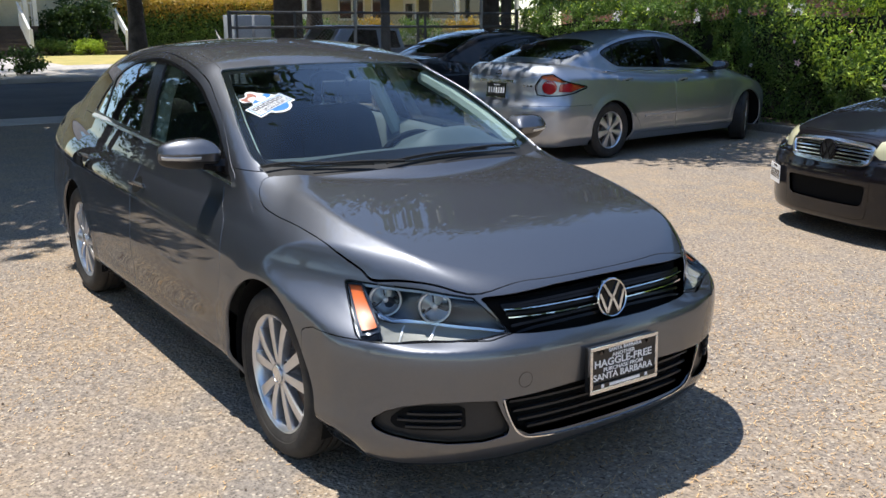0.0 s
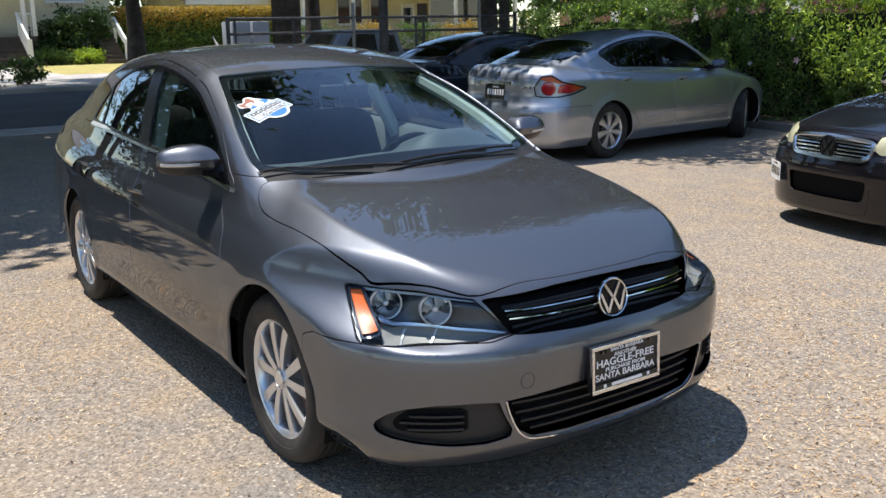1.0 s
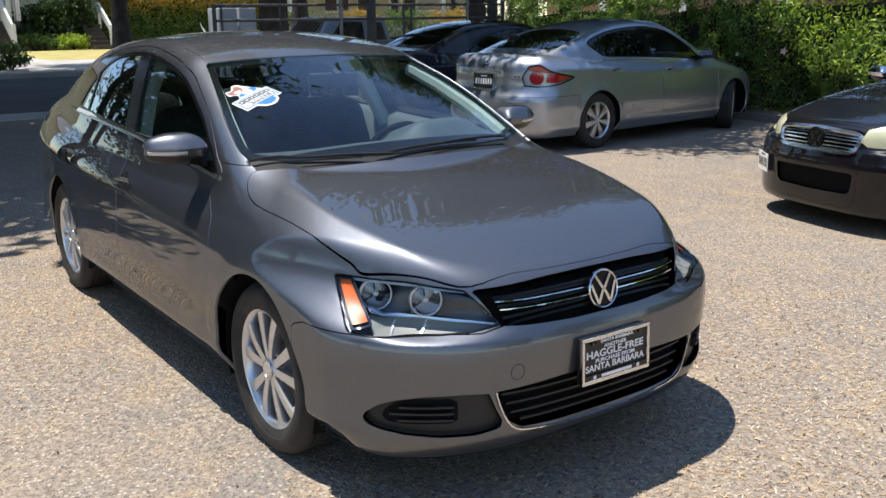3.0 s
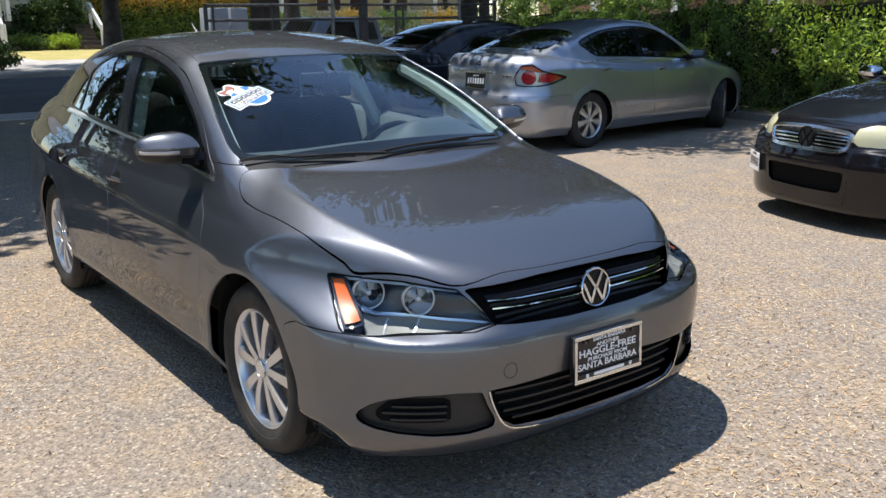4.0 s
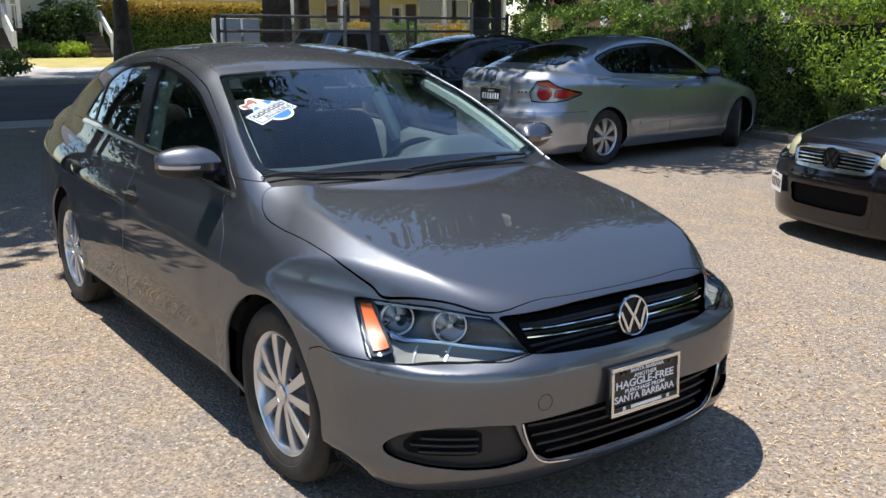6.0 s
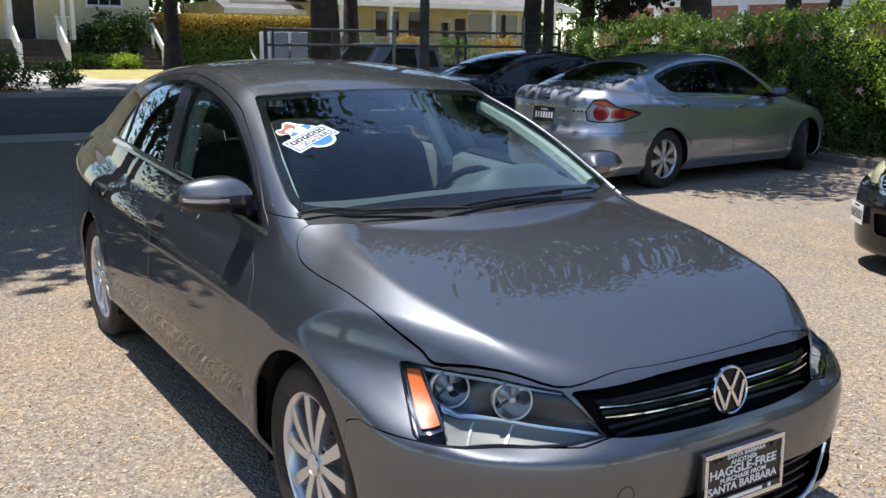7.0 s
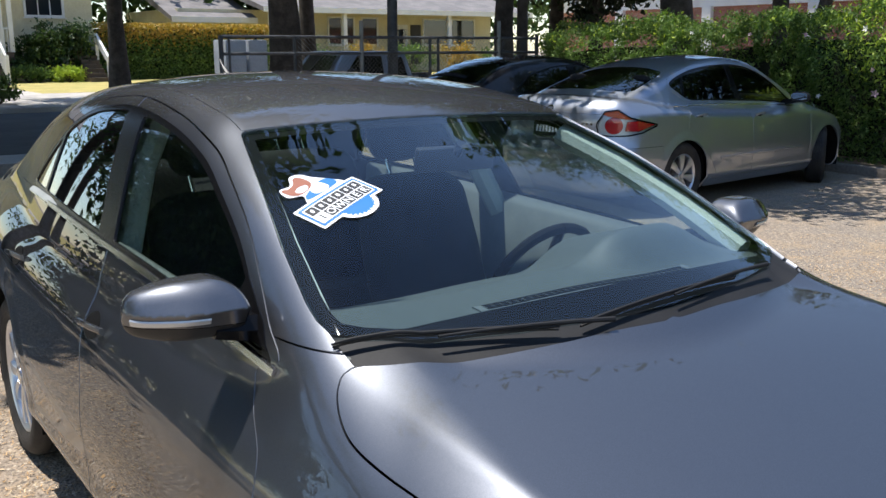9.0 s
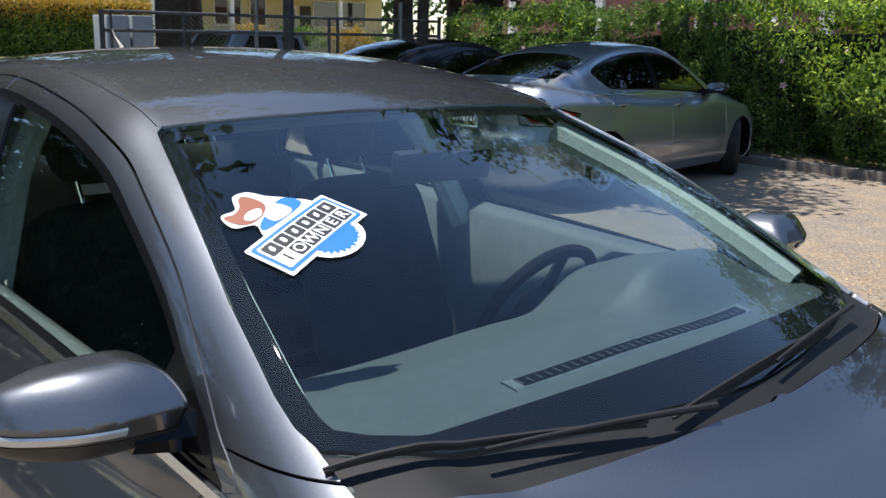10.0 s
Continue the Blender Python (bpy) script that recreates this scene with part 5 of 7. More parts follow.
def silver_sedan():
    k = 1.047
    spec = stretched(PLAIN, k,
                     plan=([-3.95, -3.5, -2.9, -1.6, -0.3, 0.3, 0.7, 1.0], [0.77, 0.845, 0.885, 0.897, 0.893, 0.87, 0.83, 0.79]),
                     line=([-3.9, -2.8, -1.4, -0.5, 0.0, 0.5, 0.9], [0.95, 0.93, 0.90, 0.86, 0.83, 0.79, 0.75]), slope=0.75,
                     deck=([-3.95, -3.75, -3.4, -3.1, -2.5, -1.0, -0.45, -0.25, 0, 0.4, 0.7, 0.85, 0.95],
                           [1.02, 1.085, 1.10, 1.085, 1.04, 1.0, 1.0, 0.98, 0.945, 0.865, 0.78, 0.72, 0.66]),
                     nose=([0.14, 0.25, 0.4, 0.55, 0.65, 0.75, 0.85], [0.84, 0.90, 0.93, 0.935, 0.91, 0.87, 0.80]),
                     tail=([0.14, 0.25, 0.4, 0.55, 0.62, 0.68, 0.8, 1.0, 1.1], [3.72, 3.82, 3.865, 3.872, 3.868, 3.83, 3.80, 3.76, 3.66]),
                     top=([-3.8, -3.5, -3.2, -2.9, -2.6, -2.3, -1.95, -1.65, -1.4, -1.2, -0.85, -0.5, -0.2],
                          [1.02, 1.10, 1.20, 1.292, 1.37, 1.43, 1.470, 1.478, 1.460, 1.42, 1.285, 1.125, 0.98]),
                     waist=([-3.6, -3.0, -2.4, -1.7, -1.0, -0.4], [0.10, 0.035, 0.003, 0.0, 0.008, 0.04]),
                     lean=([0.85, 0.95, 1.05, 1.2, 1.35, 1.5], [0.79, 0.765, 0.725, 0.66, 0.585, 0.49]), sweep=(0.06, 0.075), bow=0.085, belt=0.90)
    car = thing("sedan", pose(-5.98, 8.37, 0, 0, 0, 95.2), "silver family sedan parked nose-in at the hedge, dusty", "car")
    field = sedan_field(**spec)
    skin = skin_of(field, (-3.95, -0.97, 0.10), (1.02, 0.97, 1.52), 0.024)
    screen = np.array([(-0.30, -0.2), (-0.30, 0.2), (-0.40, 0.55), (-0.47, 0.66), (-0.60, 0.675), (-1.0, 0.58), (-1.22, 0.52), (-1.20, -0.2)])
    rear = np.array([(-2.62, -0.2), (-2.63, 0.3), (-2.68, 0.47), (-2.80, 0.52), (-3.20, 0.555), (-3.27, 0.50), (-3.32, 0.3), (-3.33, -0.2)])
    dlo = outline([(-0.62, 0.945), (-1.2, 0.985), (-1.9, 1.02), (-2.45, 1.04), (-2.58, 1.06), (-2.70, 1.13), (-2.78, 1.205), (-2.62, 1.275), (-2.3, 1.345), (-1.9, 1.378), (-1.55, 1.374), (-1.25, 1.32), (-0.95, 1.185), (-0.72, 1.035)])
    hood = np.array([(-0.24, -0.2), (-0.25, 0.3), (-0.34, 0.6), (-0.38, 0.66), (-0.2, 0.73), (0.2, 0.72), (0.6, 0.66), (0.75, 0.5), (0.83, 0.2), (0.84, -0.2)])
    tail_lamp = np.array([(0.60, 0.76), (0.57, 0.86), (0.66, 0.985), (0.80, 1.00), (0.93, 0.93), (1.16, 0.86), (1.20, 0.845), (1.05, 0.775), (0.92, 0.752), (0.75, 0.745)])
    lampq = lambda x, a: a + 0.55 * (x + 3.80)
    flat = lambda v: (lambda z: v + 0 * z)
    panes = [(flat(0.0), lambda z: -1.64 - 0.10 * (z - 1.0)), (lambda z: -1.74 - 0.06 * (z - 1.0), lambda z: -2.60 + 0.25 * (z - 1.05)), (lambda z: -2.625 + 0.25 * (z - 1.05), flat(-3.3))]
    cuts = common_cuts(k, screen, rear, dlo, hood, [("tail", lambda x, a, z: np.minimum(inside(tail_lamp, lampq(x, a), z), -3.0 - x))], panes, -1.60 / k, lip=0.645,
                       roof=np.array([(-1.20, -0.2), (-1.22, 0.51), (-1.9, 0.47), (-2.62, 0.46), (-2.62, -0.2)]),
                       boot=np.array([(-3.36, -0.2), (-3.34, 0.5), (-3.45, 0.56), (-3.7, 0.58), (-4.0, 0.58), (-4.0, -0.2)]))
    cuts["front_glass"] = SIDE_GLASS
    made = car_shell(car, field, skin, cuts, SILVER_PAINT, DARK_GLASS, DARK_GLASS)
    for s, piece in zip((-1, 1), sides_of(made["tail"])):
        piece = finer(piece, field)
        lamp = panel("tail_lamp", piece, field, LAMP_GREY, car, "red and clear tail lamp", -0.028, -0.030)
        panel("lens", piece, field, LENS, lamp, "clear outer lens", 0.003, 0.0)
        q = (lampq(piece.v[:, 0], np.abs(piece.v[:, 1])), piece.v[:, 2])
        g, _ = piece.cut(0.014 - inside(tail_lamp, *q))
        panel("lamp_edge", g, field, BLACK_GLOSS, lamp, "dark edge of the lamp", 0.0, -0.004)
        for nm, shape, mat in (("red_ring", [(0.765 + 0.095 * math.cos(a), 0.85 + 0.078 * math.sin(a)) for a in np.linspace(0, 6.28, 22)], RED_LENS),
                               ("red_corner", [(0.88, 0.80), (1.02, 0.795), (1.17, 0.852), (1.0, 0.895), (0.90, 0.885)], RED_LENS), ("red_brow", [(0.64, 0.955), (0.67, 0.98), (0.80, 0.992), (0.93, 0.927), (1.02, 0.90), (0.90, 0.905), (0.70, 0.935)], AMBER)):
            g, _ = piece.cut(inside(np.array(shape), *q))
            panel(nm, g, field, mat, lamp, "", -0.008, -0.018)
    wheels(car, (0.0, -2.776), 0.85, "cover", 0.328, 0.205, steer=28)
    wheel_wells(car, (0.0, -2.776), 0.37, 0.50, 0.84)
    plain_cabin(car, k)
    for s in (-1, 1):
        x = np.linspace(-0.62, -2.86, 40)
        ribbon("belt_strip", field, np.stack([x, np.full(40, s * 0.78), 0.935 - 0.043 * (x + 0.6)], 1), 0.014, 0.006, SATIN, car, 0.001)
        door_mirror(car, s, (-0.72, 0.91, 1.03), SILVER_PAINT if s > 0 else BLACK_TRIM, size=0.95, indicator=False)
        for x, z in ((-1.45, 0.905), (-2.52, 0.935)):
            door_handle(car, field, s, x, z, SILVER_PAINT, 0.2)
        x = np.linspace(-0.6, -2.2, 30)
        ribbon("side_moulding", field, np.stack([x, np.full(30, s * 0.9), 0.47 + 0.01 * np.cos(x)], 1), 0.03, 0.006, SILVER_PAINT, car, 0.001)
    y = np.linspace(-0.28, 0.28, 24)
    ribbon("boot_strip", field, np.stack([np.full(24, -3.82), y, np.full(24, 0.905)], 1), 0.045, 0.022, SATIN, car, 0.0, "bright strip over the number plate")
    p = drop_on(field, [(-3.85, 0, 0.80)])[0]
    number_plate(car, Matrix.Translation(p + np.array([-0.012, 0, 0])) @ pose(0, 0, 0, 90, 0, -90) @ pose(0, 0, 0, -6), PLATE_BLACK, PLATE_WHITE, frame_mat=CHROME)
    p = drop_on(field, [(-3.80, 0, 0.99)])[0]
    m = Matrix.Translation(p) @ pose(0, 0, 0, 90, 0, -90) @ pose(0, 0, 0, -35)
    badge = lathe("badge", [(0.036, 0), (0.038, 0.008), (0.046, 0.008), (0.048, 0)], CHROME, car, m, "round chrome badge", 28)
    prism("badge_bar", [(-0.05, -0.008), (0.05, -0.008), (0.05, 0.008), (-0.05, 0.008)], 0.009, CHROME, badge, m)
    for i in range(3):
        q = drop_on(field, [(-3.8, -0.42 - 0.05 * i, 0.86)])[0]
        box_part("model_mark", (-0.014, 0.014, -0.010, 0.010, 0, 0.003), CHROME, car, Matrix.Translation(q) @ pose(0, 0, 0, 90, 0, -83))
    return car


def black_sedan():
    k = 1.02
    spec = stretched(PLAIN, k, deck=([-3.9, -3.5, -3.2, -2.9, -2.4, -1.0, -0.4, -0.25, 0, 0.4, 0.62, 0.78, 0.86, 0.91],
                                    [1.05, 1.08, 1.085, 1.075, 1.03, 1.0, 1.0, 0.985, 0.95, 0.882, 0.83, 0.785, 0.75, 0.71]),
                     nose=([0.10, 0.16, 0.22, 0.32, 0.42, 0.50, 0.56, 0.62, 0.70, 0.78, 0.85], [0.87, 0.915, 0.93, 0.935, 0.94, 0.94, 0.925, 0.915, 0.90, 0.86, 0.80]),
                     floor=0.13, low=([0.10, 0.16, 0.24, 0.35, 0.5, 0.65, 0.8, 1.1], [0.06, 0.02, 0.006, 0.0, 0.0, 0.004, 0.014, 0.03]), sweep=(0.036, 0.070))
    car = thing("sedan", pose(0, 0, 0), "glossy black sedan with a chrome-framed grille on the lot", "car")
    field = sedan_field(**spec)
    skin = skin_of(field, (-3.95, -0.97, 0.08), (1.0, 0.97, 1.50), 0.022)
    screen = k * np.array([(-0.265, -0.2), (-0.30, 0.3), (-0.405, 0.62), (-0.44, 0.66), (-0.545, 0.675), (-0.935, 0.574), (-1.15, 0.51), (-1.13, 0.0), (-1.13, -0.2)])
    rear = k * np.array([(-2.60, -0.2), (-2.63, 0.44), (-2.70, 0.50), (-3.12, 0.56), (-3.22, 0.3), (-3.24, -0.2)])
    dlo = k * outline([(-0.54, 0.908), (-1.1, 0.94), (-2.1, 0.970), (-2.60, 0.985), (-2.50, 1.10), (-2.30, 1.2), (-1.85, 1.29), (-1.40, 1.305), (-1.20, 1.275), (-0.76, 1.07)])
    hood = np.array([(-0.23, -0.2), (-0.25, 0.3), (-0.36, 0.62), (-0.30, 0.70), (0.0, 0.715), (0.35, 0.69), (0.52, 0.64), (0.70, 0.50), (0.80, 0.36), (0.83, -0.2)])
    lamp = np.array([(0.60, 0.72), (0.40, 0.765), (0.10, 0.775), (-0.02, 0.745), (-0.06, 0.66), (0.0, 0.625), (0.25, 0.62), (0.5, 0.645)])
    shell = np.array([(-0.2, 0.765), (0.35, 0.755), (0.42, 0.735), (0.435, 0.70), (0.43, 0.60), (0.41, 0.50), (0.40, 0.32), (0.38, 0.20), (0.30, 0.185), (-0.2, 0.18)])
    grille = np.array([(-0.2, 0.742), (0.34, 0.733), (0.385, 0.715), (0.38, 0.66), (0.355, 0.60), (0.31, 0.578), (0.2, 0.570), (-0.2, 0.565)])
    slot = np.array([(-0.2, 0.44), (0.36, 0.435), (0.37, 0.41), (0.355, 0.31), (0.33, 0.285), (-0.2, 0.275)])
    flat = lambda v: (lambda z: v + 0 * z)
    panes = [(flat(0.0), flat(-1.52)), (flat(-1.66), flat(-3.0))]
    cuts = common_cuts(k, screen, rear, dlo, hood,
                       [("lamp", lambda x, a, z: np.minimum(inside(lamp, a - 0.5 * x, z), x - 0.2)),
                        ("grille", lambda x, a, z: np.minimum(inside(grille, a, z), x - 0.5)), ("slot", lambda x, a, z: np.minimum(inside(slot, a, z), x - 0.5)),
                        ("shell", lambda x, a, z: np.minimum(inside(shell, a, z), x - 0.5))], panes)
    made = car_shell(car, field, skin, cuts, BLACK_PAINT, GLASS, DARK_GLASS)
    for s, piece in zip((-1, 1), sides_of(made["lamp"])):
        lampo = panel("headlight", piece, field, LAMP_GREY, car, "hazy yellowed headlight", -0.03, -0.032)
        panel("lens", piece, field, OLD_LENS, lampo, "yellowed plastic lens", 0.004, 0.0)
    panel("bumper_shell", made["shell"], field, BLACK_PAINT, car, "black painted grille surround", 0.012)
    back = panel("grille", made["grille"], field, DARK_VOID, car, "grille with chrome bars", -0.035, -0.037)
    for z, w in ((0.722, 0.375), (0.694, 0.375), (0.666, 0.372), (0.638, 0.36), (0.610, 0.345), (0.586, 0.315)):
        y = np.linspace(-w, w, 36)
        ribbon("chrome_bar", field, np.stack([np.full(36, 0.91), y, np.full(36, z)], 1), 0.015, 0.012, SATIN, back, -0.010)
    ring = outline([(y, z) for y, z in grille[1:-1]] + [(0.0, 0.563)] + [(-y, z) for y, z in grille[1:-1][::-1]] + [(0.0, 0.746)], False)
    ring = np.concatenate([ring, ring[:1]])
    ribbon("chrome_surround", field, along(np.stack([np.full(len(ring), 0.9), ring[:, 0], ring[:, 1]], 1), 120), 0.032, 0.012, SATIN, car, 0.0, "chrome grille surround")
    panel("lower_slot", made["slot"], field, DARK_VOID, car, "black mesh air slot", -0.025, -0.027)
    p = drop_on(field, [(0.92, 0, 0.655)], 0.004)[0]
    emblem(car, Matrix.Translation(p) @ pose(0, 0, 0, 90, 0, 90) @ pose(0, 0, 0, -6), 0.078, BLACK_GLOSS, BLACK_TRIM)
    for y in (-0.37, -0.2, 0.2, 0.37):
        q = drop_on(field, [(0.93, y, 0.52)], 0.001)[0]
        lathe("parking_sensor", [(0, 0.002), (0.011, 0.001), (0.012, -0.002)], BLACK_GLOSS, car, Matrix.Translation(q) @ pose(0, 0, 0, 0, 90, 0), "", 14)
    q = drop_on(field, [(0.84, -0.56, 0.40)], 0.014)[0]
    n = unit(slope_of(field, q[None]))[0]
    plate_m = Matrix.Translation(q) @ pose(0, 0, 0, 0, 0, math.degrees(math.atan2(n[1], n[0]))) @ pose(0, 0, 0, 90, 0, 90)
    number_plate(car, plate_m, PLATE_WHITE, NAVY_PAINT, 0.27, 0.14)
    wheels(car, (0.0, -2.651 * k), 0.84, "dark", 0.316, 0.215)
    wheel_wells(car, (0.0, -2.651 * k), 0.37, 0.50, 0.835)
    plain_cabin(car, k)
    for s in (-1, 1):
        door_mirror(car, s, (-0.640, 0.905, 1.03), CHROME if s < 0 else BLACK_PAINT)
    wiper(car, field, [(-0.26, 0.10, 0.99), (-0.36, -0.42, 0.99)], [(-0.27, -0.10, 0.99), (-0.44, -0.60, 0.99)])
    shade = drop_on(field, [(x, y, 1.1) for x in (-0.62, -0.85) for y in (-0.5, -0.2, 0.2, 0.5)], -0.05)
    part("sunshade", shade, [[0, 1, 5, 4], [1, 2, 6, 5], [2, 3, 7, 6]], SATIN, car, "silvery sunshade behind the windscreen", smooth=False)
    head = math.radians(-102.6)
    ex, ey = -1.01, 4.01
    car.matrix_world = pose(ex - 0.93 * math.cos(head), ey - 0.93 * math.sin(head), 0, 0, 0, math.degrees(head))
    return car


def far_sedan(name, m, mat, label):
    """A sedan seen small: fewer parts, coarser skin."""
    car = thing("sedan", pose(0, 0, 0), label, "car")
    field = sedan_field(**PLAIN)
    skin = skin_of(field, (-3.82, -0.96, 0.10), (0.95, 0.96, 1.50), 0.034)
    screen = np.array([(-0.265, -0.2), (-0.405, 0.62), (-0.545, 0.675), (-1.15, 0.51), (-1.13, -0.2)])
    rear = np.array([(-2.55, -0.2), (-2.60, 0.47), (-2.70, 0.52), (-3.15, 0.57), (-3.28, 0.3), (-3.30, -0.2)])
    dlo = outline([(-0.54, 0.908), (-1.1, 0.948), (-2.1, 0.990), (-2.66, 1.012), (-2.50, 1.135), (-2.30, 1.238), (-1.85, 1.323), (-1.40, 1.334), (-1.20, 1.300), (-0.76, 1.092)])
    hood = np.array([(-0.222, -0.2), (-0.372, 0.637), (-0.21, 0.728), (0.455, 0.680), (0.712, 0.485), (0.777, 0.0), (0.777, -0.2)])
    flat = lambda v: (lambda z: v + 0 * z)
    cuts = common_cuts(1.0, screen, rear, dlo, hood, [], [(flat(0.0), flat(-1.52)), (flat(-1.66), flat(-3.0))])
    car_shell(car, field, skin, cuts, mat, DARK_GLASS, DARK_GLASS)
    wheels(car, (0.0, -2.651), 0.838, "dark", 0.316, 0.205)
    plain_cabin(car)
    for s in (-1, 1):
        door_mirror(car, s, (-0.640, 0.890, 1.035), mat, indicator=False)
    car.matrix_world = m
    return car


def pickup(m):
    """A small silver pickup: bonnet, cab with glass, open bed."""
    car = thing("pickup_truck", pose(0, 0, 0), "silver pickup truck parked in the street behind the fence", "truck")

    def hull(x, y, z):
        a = np.abs(y)
        body = smax(smax(a - 0.86 + 0.05 * np.maximum(0, z - 0.8), z - 0.98 + 0.06 * np.maximum(0, x) ** 2, 0.08), smax(x - 1.0, -x - 3.9, 0.05), 0.10)
        body = smax(body, 0.34 - z, 0.03)
        cab = smax(smax(a - 0.80 + 0.32 * (z - 0.95), z - 1.50 + 0.03 * y * y, 0.08), smax((x + 0.35) * 0.8 + (z - 0.95) * 0.62, (-x - 2.30) * 0.95 + (z - 0.95) * 0.18, 0.05), 0.06)
        bed = smax(smax(a - 0.76, -0.52 + np.abs(x + 3.15) - 0.2, 0.02), 0.60 - z, 0.02)
        return smax(smin(body, smax(cab, 0.9 - z, 0.02), 0.02), -bed, 0.01)
    skin = skin_of(hull, (-4.0, -0.95, 0.3), (1.1, 0.95, 1.6), 0.036)
    for ax in (0.0, -2.95):
        _, skin = take(skin, lambda x, a, z: np.minimum(0.40 - np.sqrt((x - ax) ** 2 + (z - 0.36) ** 2), a - 0.5), 0)
    side = outline([(-0.72, 1.02), (-1.62, 1.02), (-1.62, 1.40), (-1.08, 1.42)], False)
    small = outline([(-1.74, 1.02), (-2.16, 1.02), (-2.10, 1.38), (-1.74, 1.40)], False)
    for line in (side, small):
        g, skin = take(skin, lambda x, a, z: np.minimum(inside(line, x, z), a - 0.4), 0.004)
        for half in sides_of(g):
            panel("side_window", half, hull, DARK_GLASS, car, "", 0.004, -0.006)
    g, skin = take(skin, lambda x, a, z: np.minimum(np.minimum(0.60 - a - 0.2 * (z - 1), 1.43 - z), np.minimum(z - 1.03, x + 1.3)), 0.004)
    panel("windshield", g, hull, GLASS, car, "", 0.004, -0.004)
    g, skin = take(skin, lambda x, a, z: np.minimum(x + 0.30, 2.0 - z), 0.004)
    panel("front_end", g, hull, SILVER_PAINT, car)
    g, skin = take(skin, lambda x, a, z: x + 2.28, 0.004)
    panel("cab", g, hull, SILVER_PAINT, car)
    panel("load_bed", skin, hull, SILVER_PAINT, car)
    wheels(car, (0.0, -2.95), 0.82, "dark", 0.35, 0.21)
    box_part("underbody", (-3.8, 0.9, -0.6, 0.6, 0.36, 0.44), DARK_VOID, car)
    for y in (-0.36, 0.36):
        seat(car, -1.5, y, CLOTH)
    for s in (-1, 1):
        tube_part("bed_rail", [(-2.42, s * 0.80, 1.0), (-3.88, s * 0.80, 1.0)], 0.03, BLACK_TRIM, car)
        door_mirror(car, s, (-0.75, 0.98, 1.12), BLACK_TRIM, indicator=False)
    car.matrix_world = m
    return car


silver_sedan()
black_sedan()
far_sedan("navy", pose(-8.70, 8.66, 0, 0, 0, 93.6), NAVY_PAINT, "dark blue sedan parked beside the silver one")
pickup(pose(-15.2, 6.68, 0, 0, 0, -88.5))


# ---- ground, street, kerbs ----
def lot_material():
    """Old sandy asphalt: pale grit, grey stone chips, rusty dust, straw-coloured patches."""
    m = material("sandy_asphalt", (0.4, 0.34, 0.28), 0.92, spec=0.25)
    co = coords(m)
    wide = noise_of(m, co, 0.55, 5, 0.6)
    mid = noise_of(m, co, 3.1, 5, 0.62)
    fine = noise_of(m, co, 34, 5, 0.75)
    tone = mixed(m, ramp_of(m, wide, (0.36, (0, 0, 0)), (0.64, (1, 1, 1))), (0.318, 0.255, 0.196), (0.259, 0.226, 0.194))
    tone = mixed(m, ramp_of(m, mid, (0.46, (0, 0, 0)), (0.72, (1, 1, 1))), tone, (0.370, 0.285, 0.196))
    tone = mixed(m, 0.70, tone, ramp_of(m, fine, (0.30, (0.10, 0.10, 0.10)), (0.52, (0.5, 0.5, 0.5)), (0.72, (0.92, 0.90, 0.86))), "OVERLAY")
    for scale, lo, hi, colour in ((80.0, 0.50, 0.66, (0.111, 0.092, 0.078)), (52.0, 0.62, 0.76, (0.518, 0.444, 0.348)), (38.0, 0.70, 0.82, (0.148, 0.126, 0.107))):
        cells = node(m, "TexVoronoi", {"Vector": co, "Scale": scale, "Randomness": 1.0})
        pick = node(m, "SeparateColor", {"Color": cells.outputs["Color"]}).outputs[0]
        near = ramp_of(m, cells.outputs["Distance"], (0.22, (1, 1, 1)), (0.42, (0, 0, 0)))
        mask = node(m, "Math", {0: ramp_of(m, pick, (lo, (0, 0, 0)), (hi, (1, 1, 1))), 1: near}, operation="MULTIPLY").outputs[0]
        tone = mixed(m, mask, tone, colour)
    into(m, "Base Color", tone)
    grit = node(m, "TexVoronoi", {"Vector": co, "Scale": 75.0}).outputs["Distance"]
    both = node(m, "Math", {0: fine, 1: grit}, operation="ADD").outputs[0]
    bump(m, both, 0.75, 0.010)
    return m


LOT = lot_material()
ASPHALT = mottled("street_asphalt", (0.055, 0.056, 0.060), (0.085, 0.083, 0.082), 0.7, 0.88, 55, 0.5, 0.006)
CONCRETE = mottled("pale_concrete", (0.48, 0.45, 0.41), (0.38, 0.35, 0.32), 1.3, 0.9, 40, 0.3, 0.004)
DARK_KERB = mottled("dark_kerb", (0.17, 0.15, 0.13), (0.24, 0.21, 0.18), 2.0, 0.92, 30, 0.5, 0.006)
EARTH = mottled("dry_earth", (0.13, 0.095, 0.065), (0.20, 0.15, 0.10), 2.2, 0.95, 30, 0.6, 0.02)
LAWN = mottled("dry_lawn", (0.46, 0.37, 0.13), (0.34, 0.30, 0.10), 1.2, 0.95, 60, 0.7, 0.02)


# the hedge runs slightly askew to the lot
HEDGE_LINE = pose(-6.2, 9.5, 0, 0, 0, -2.5) @ pose(6.0, -9.6, 0)


def slab(name, x0, x1, y0, y1, z0, z1, mat, label, category, bevel=0.0):
    ob = box_part(name, (x0, x1, y0, y1, z0, z1), mat, None, None, "", bevel)
    return tagged(ob, label, category, kind="structure")


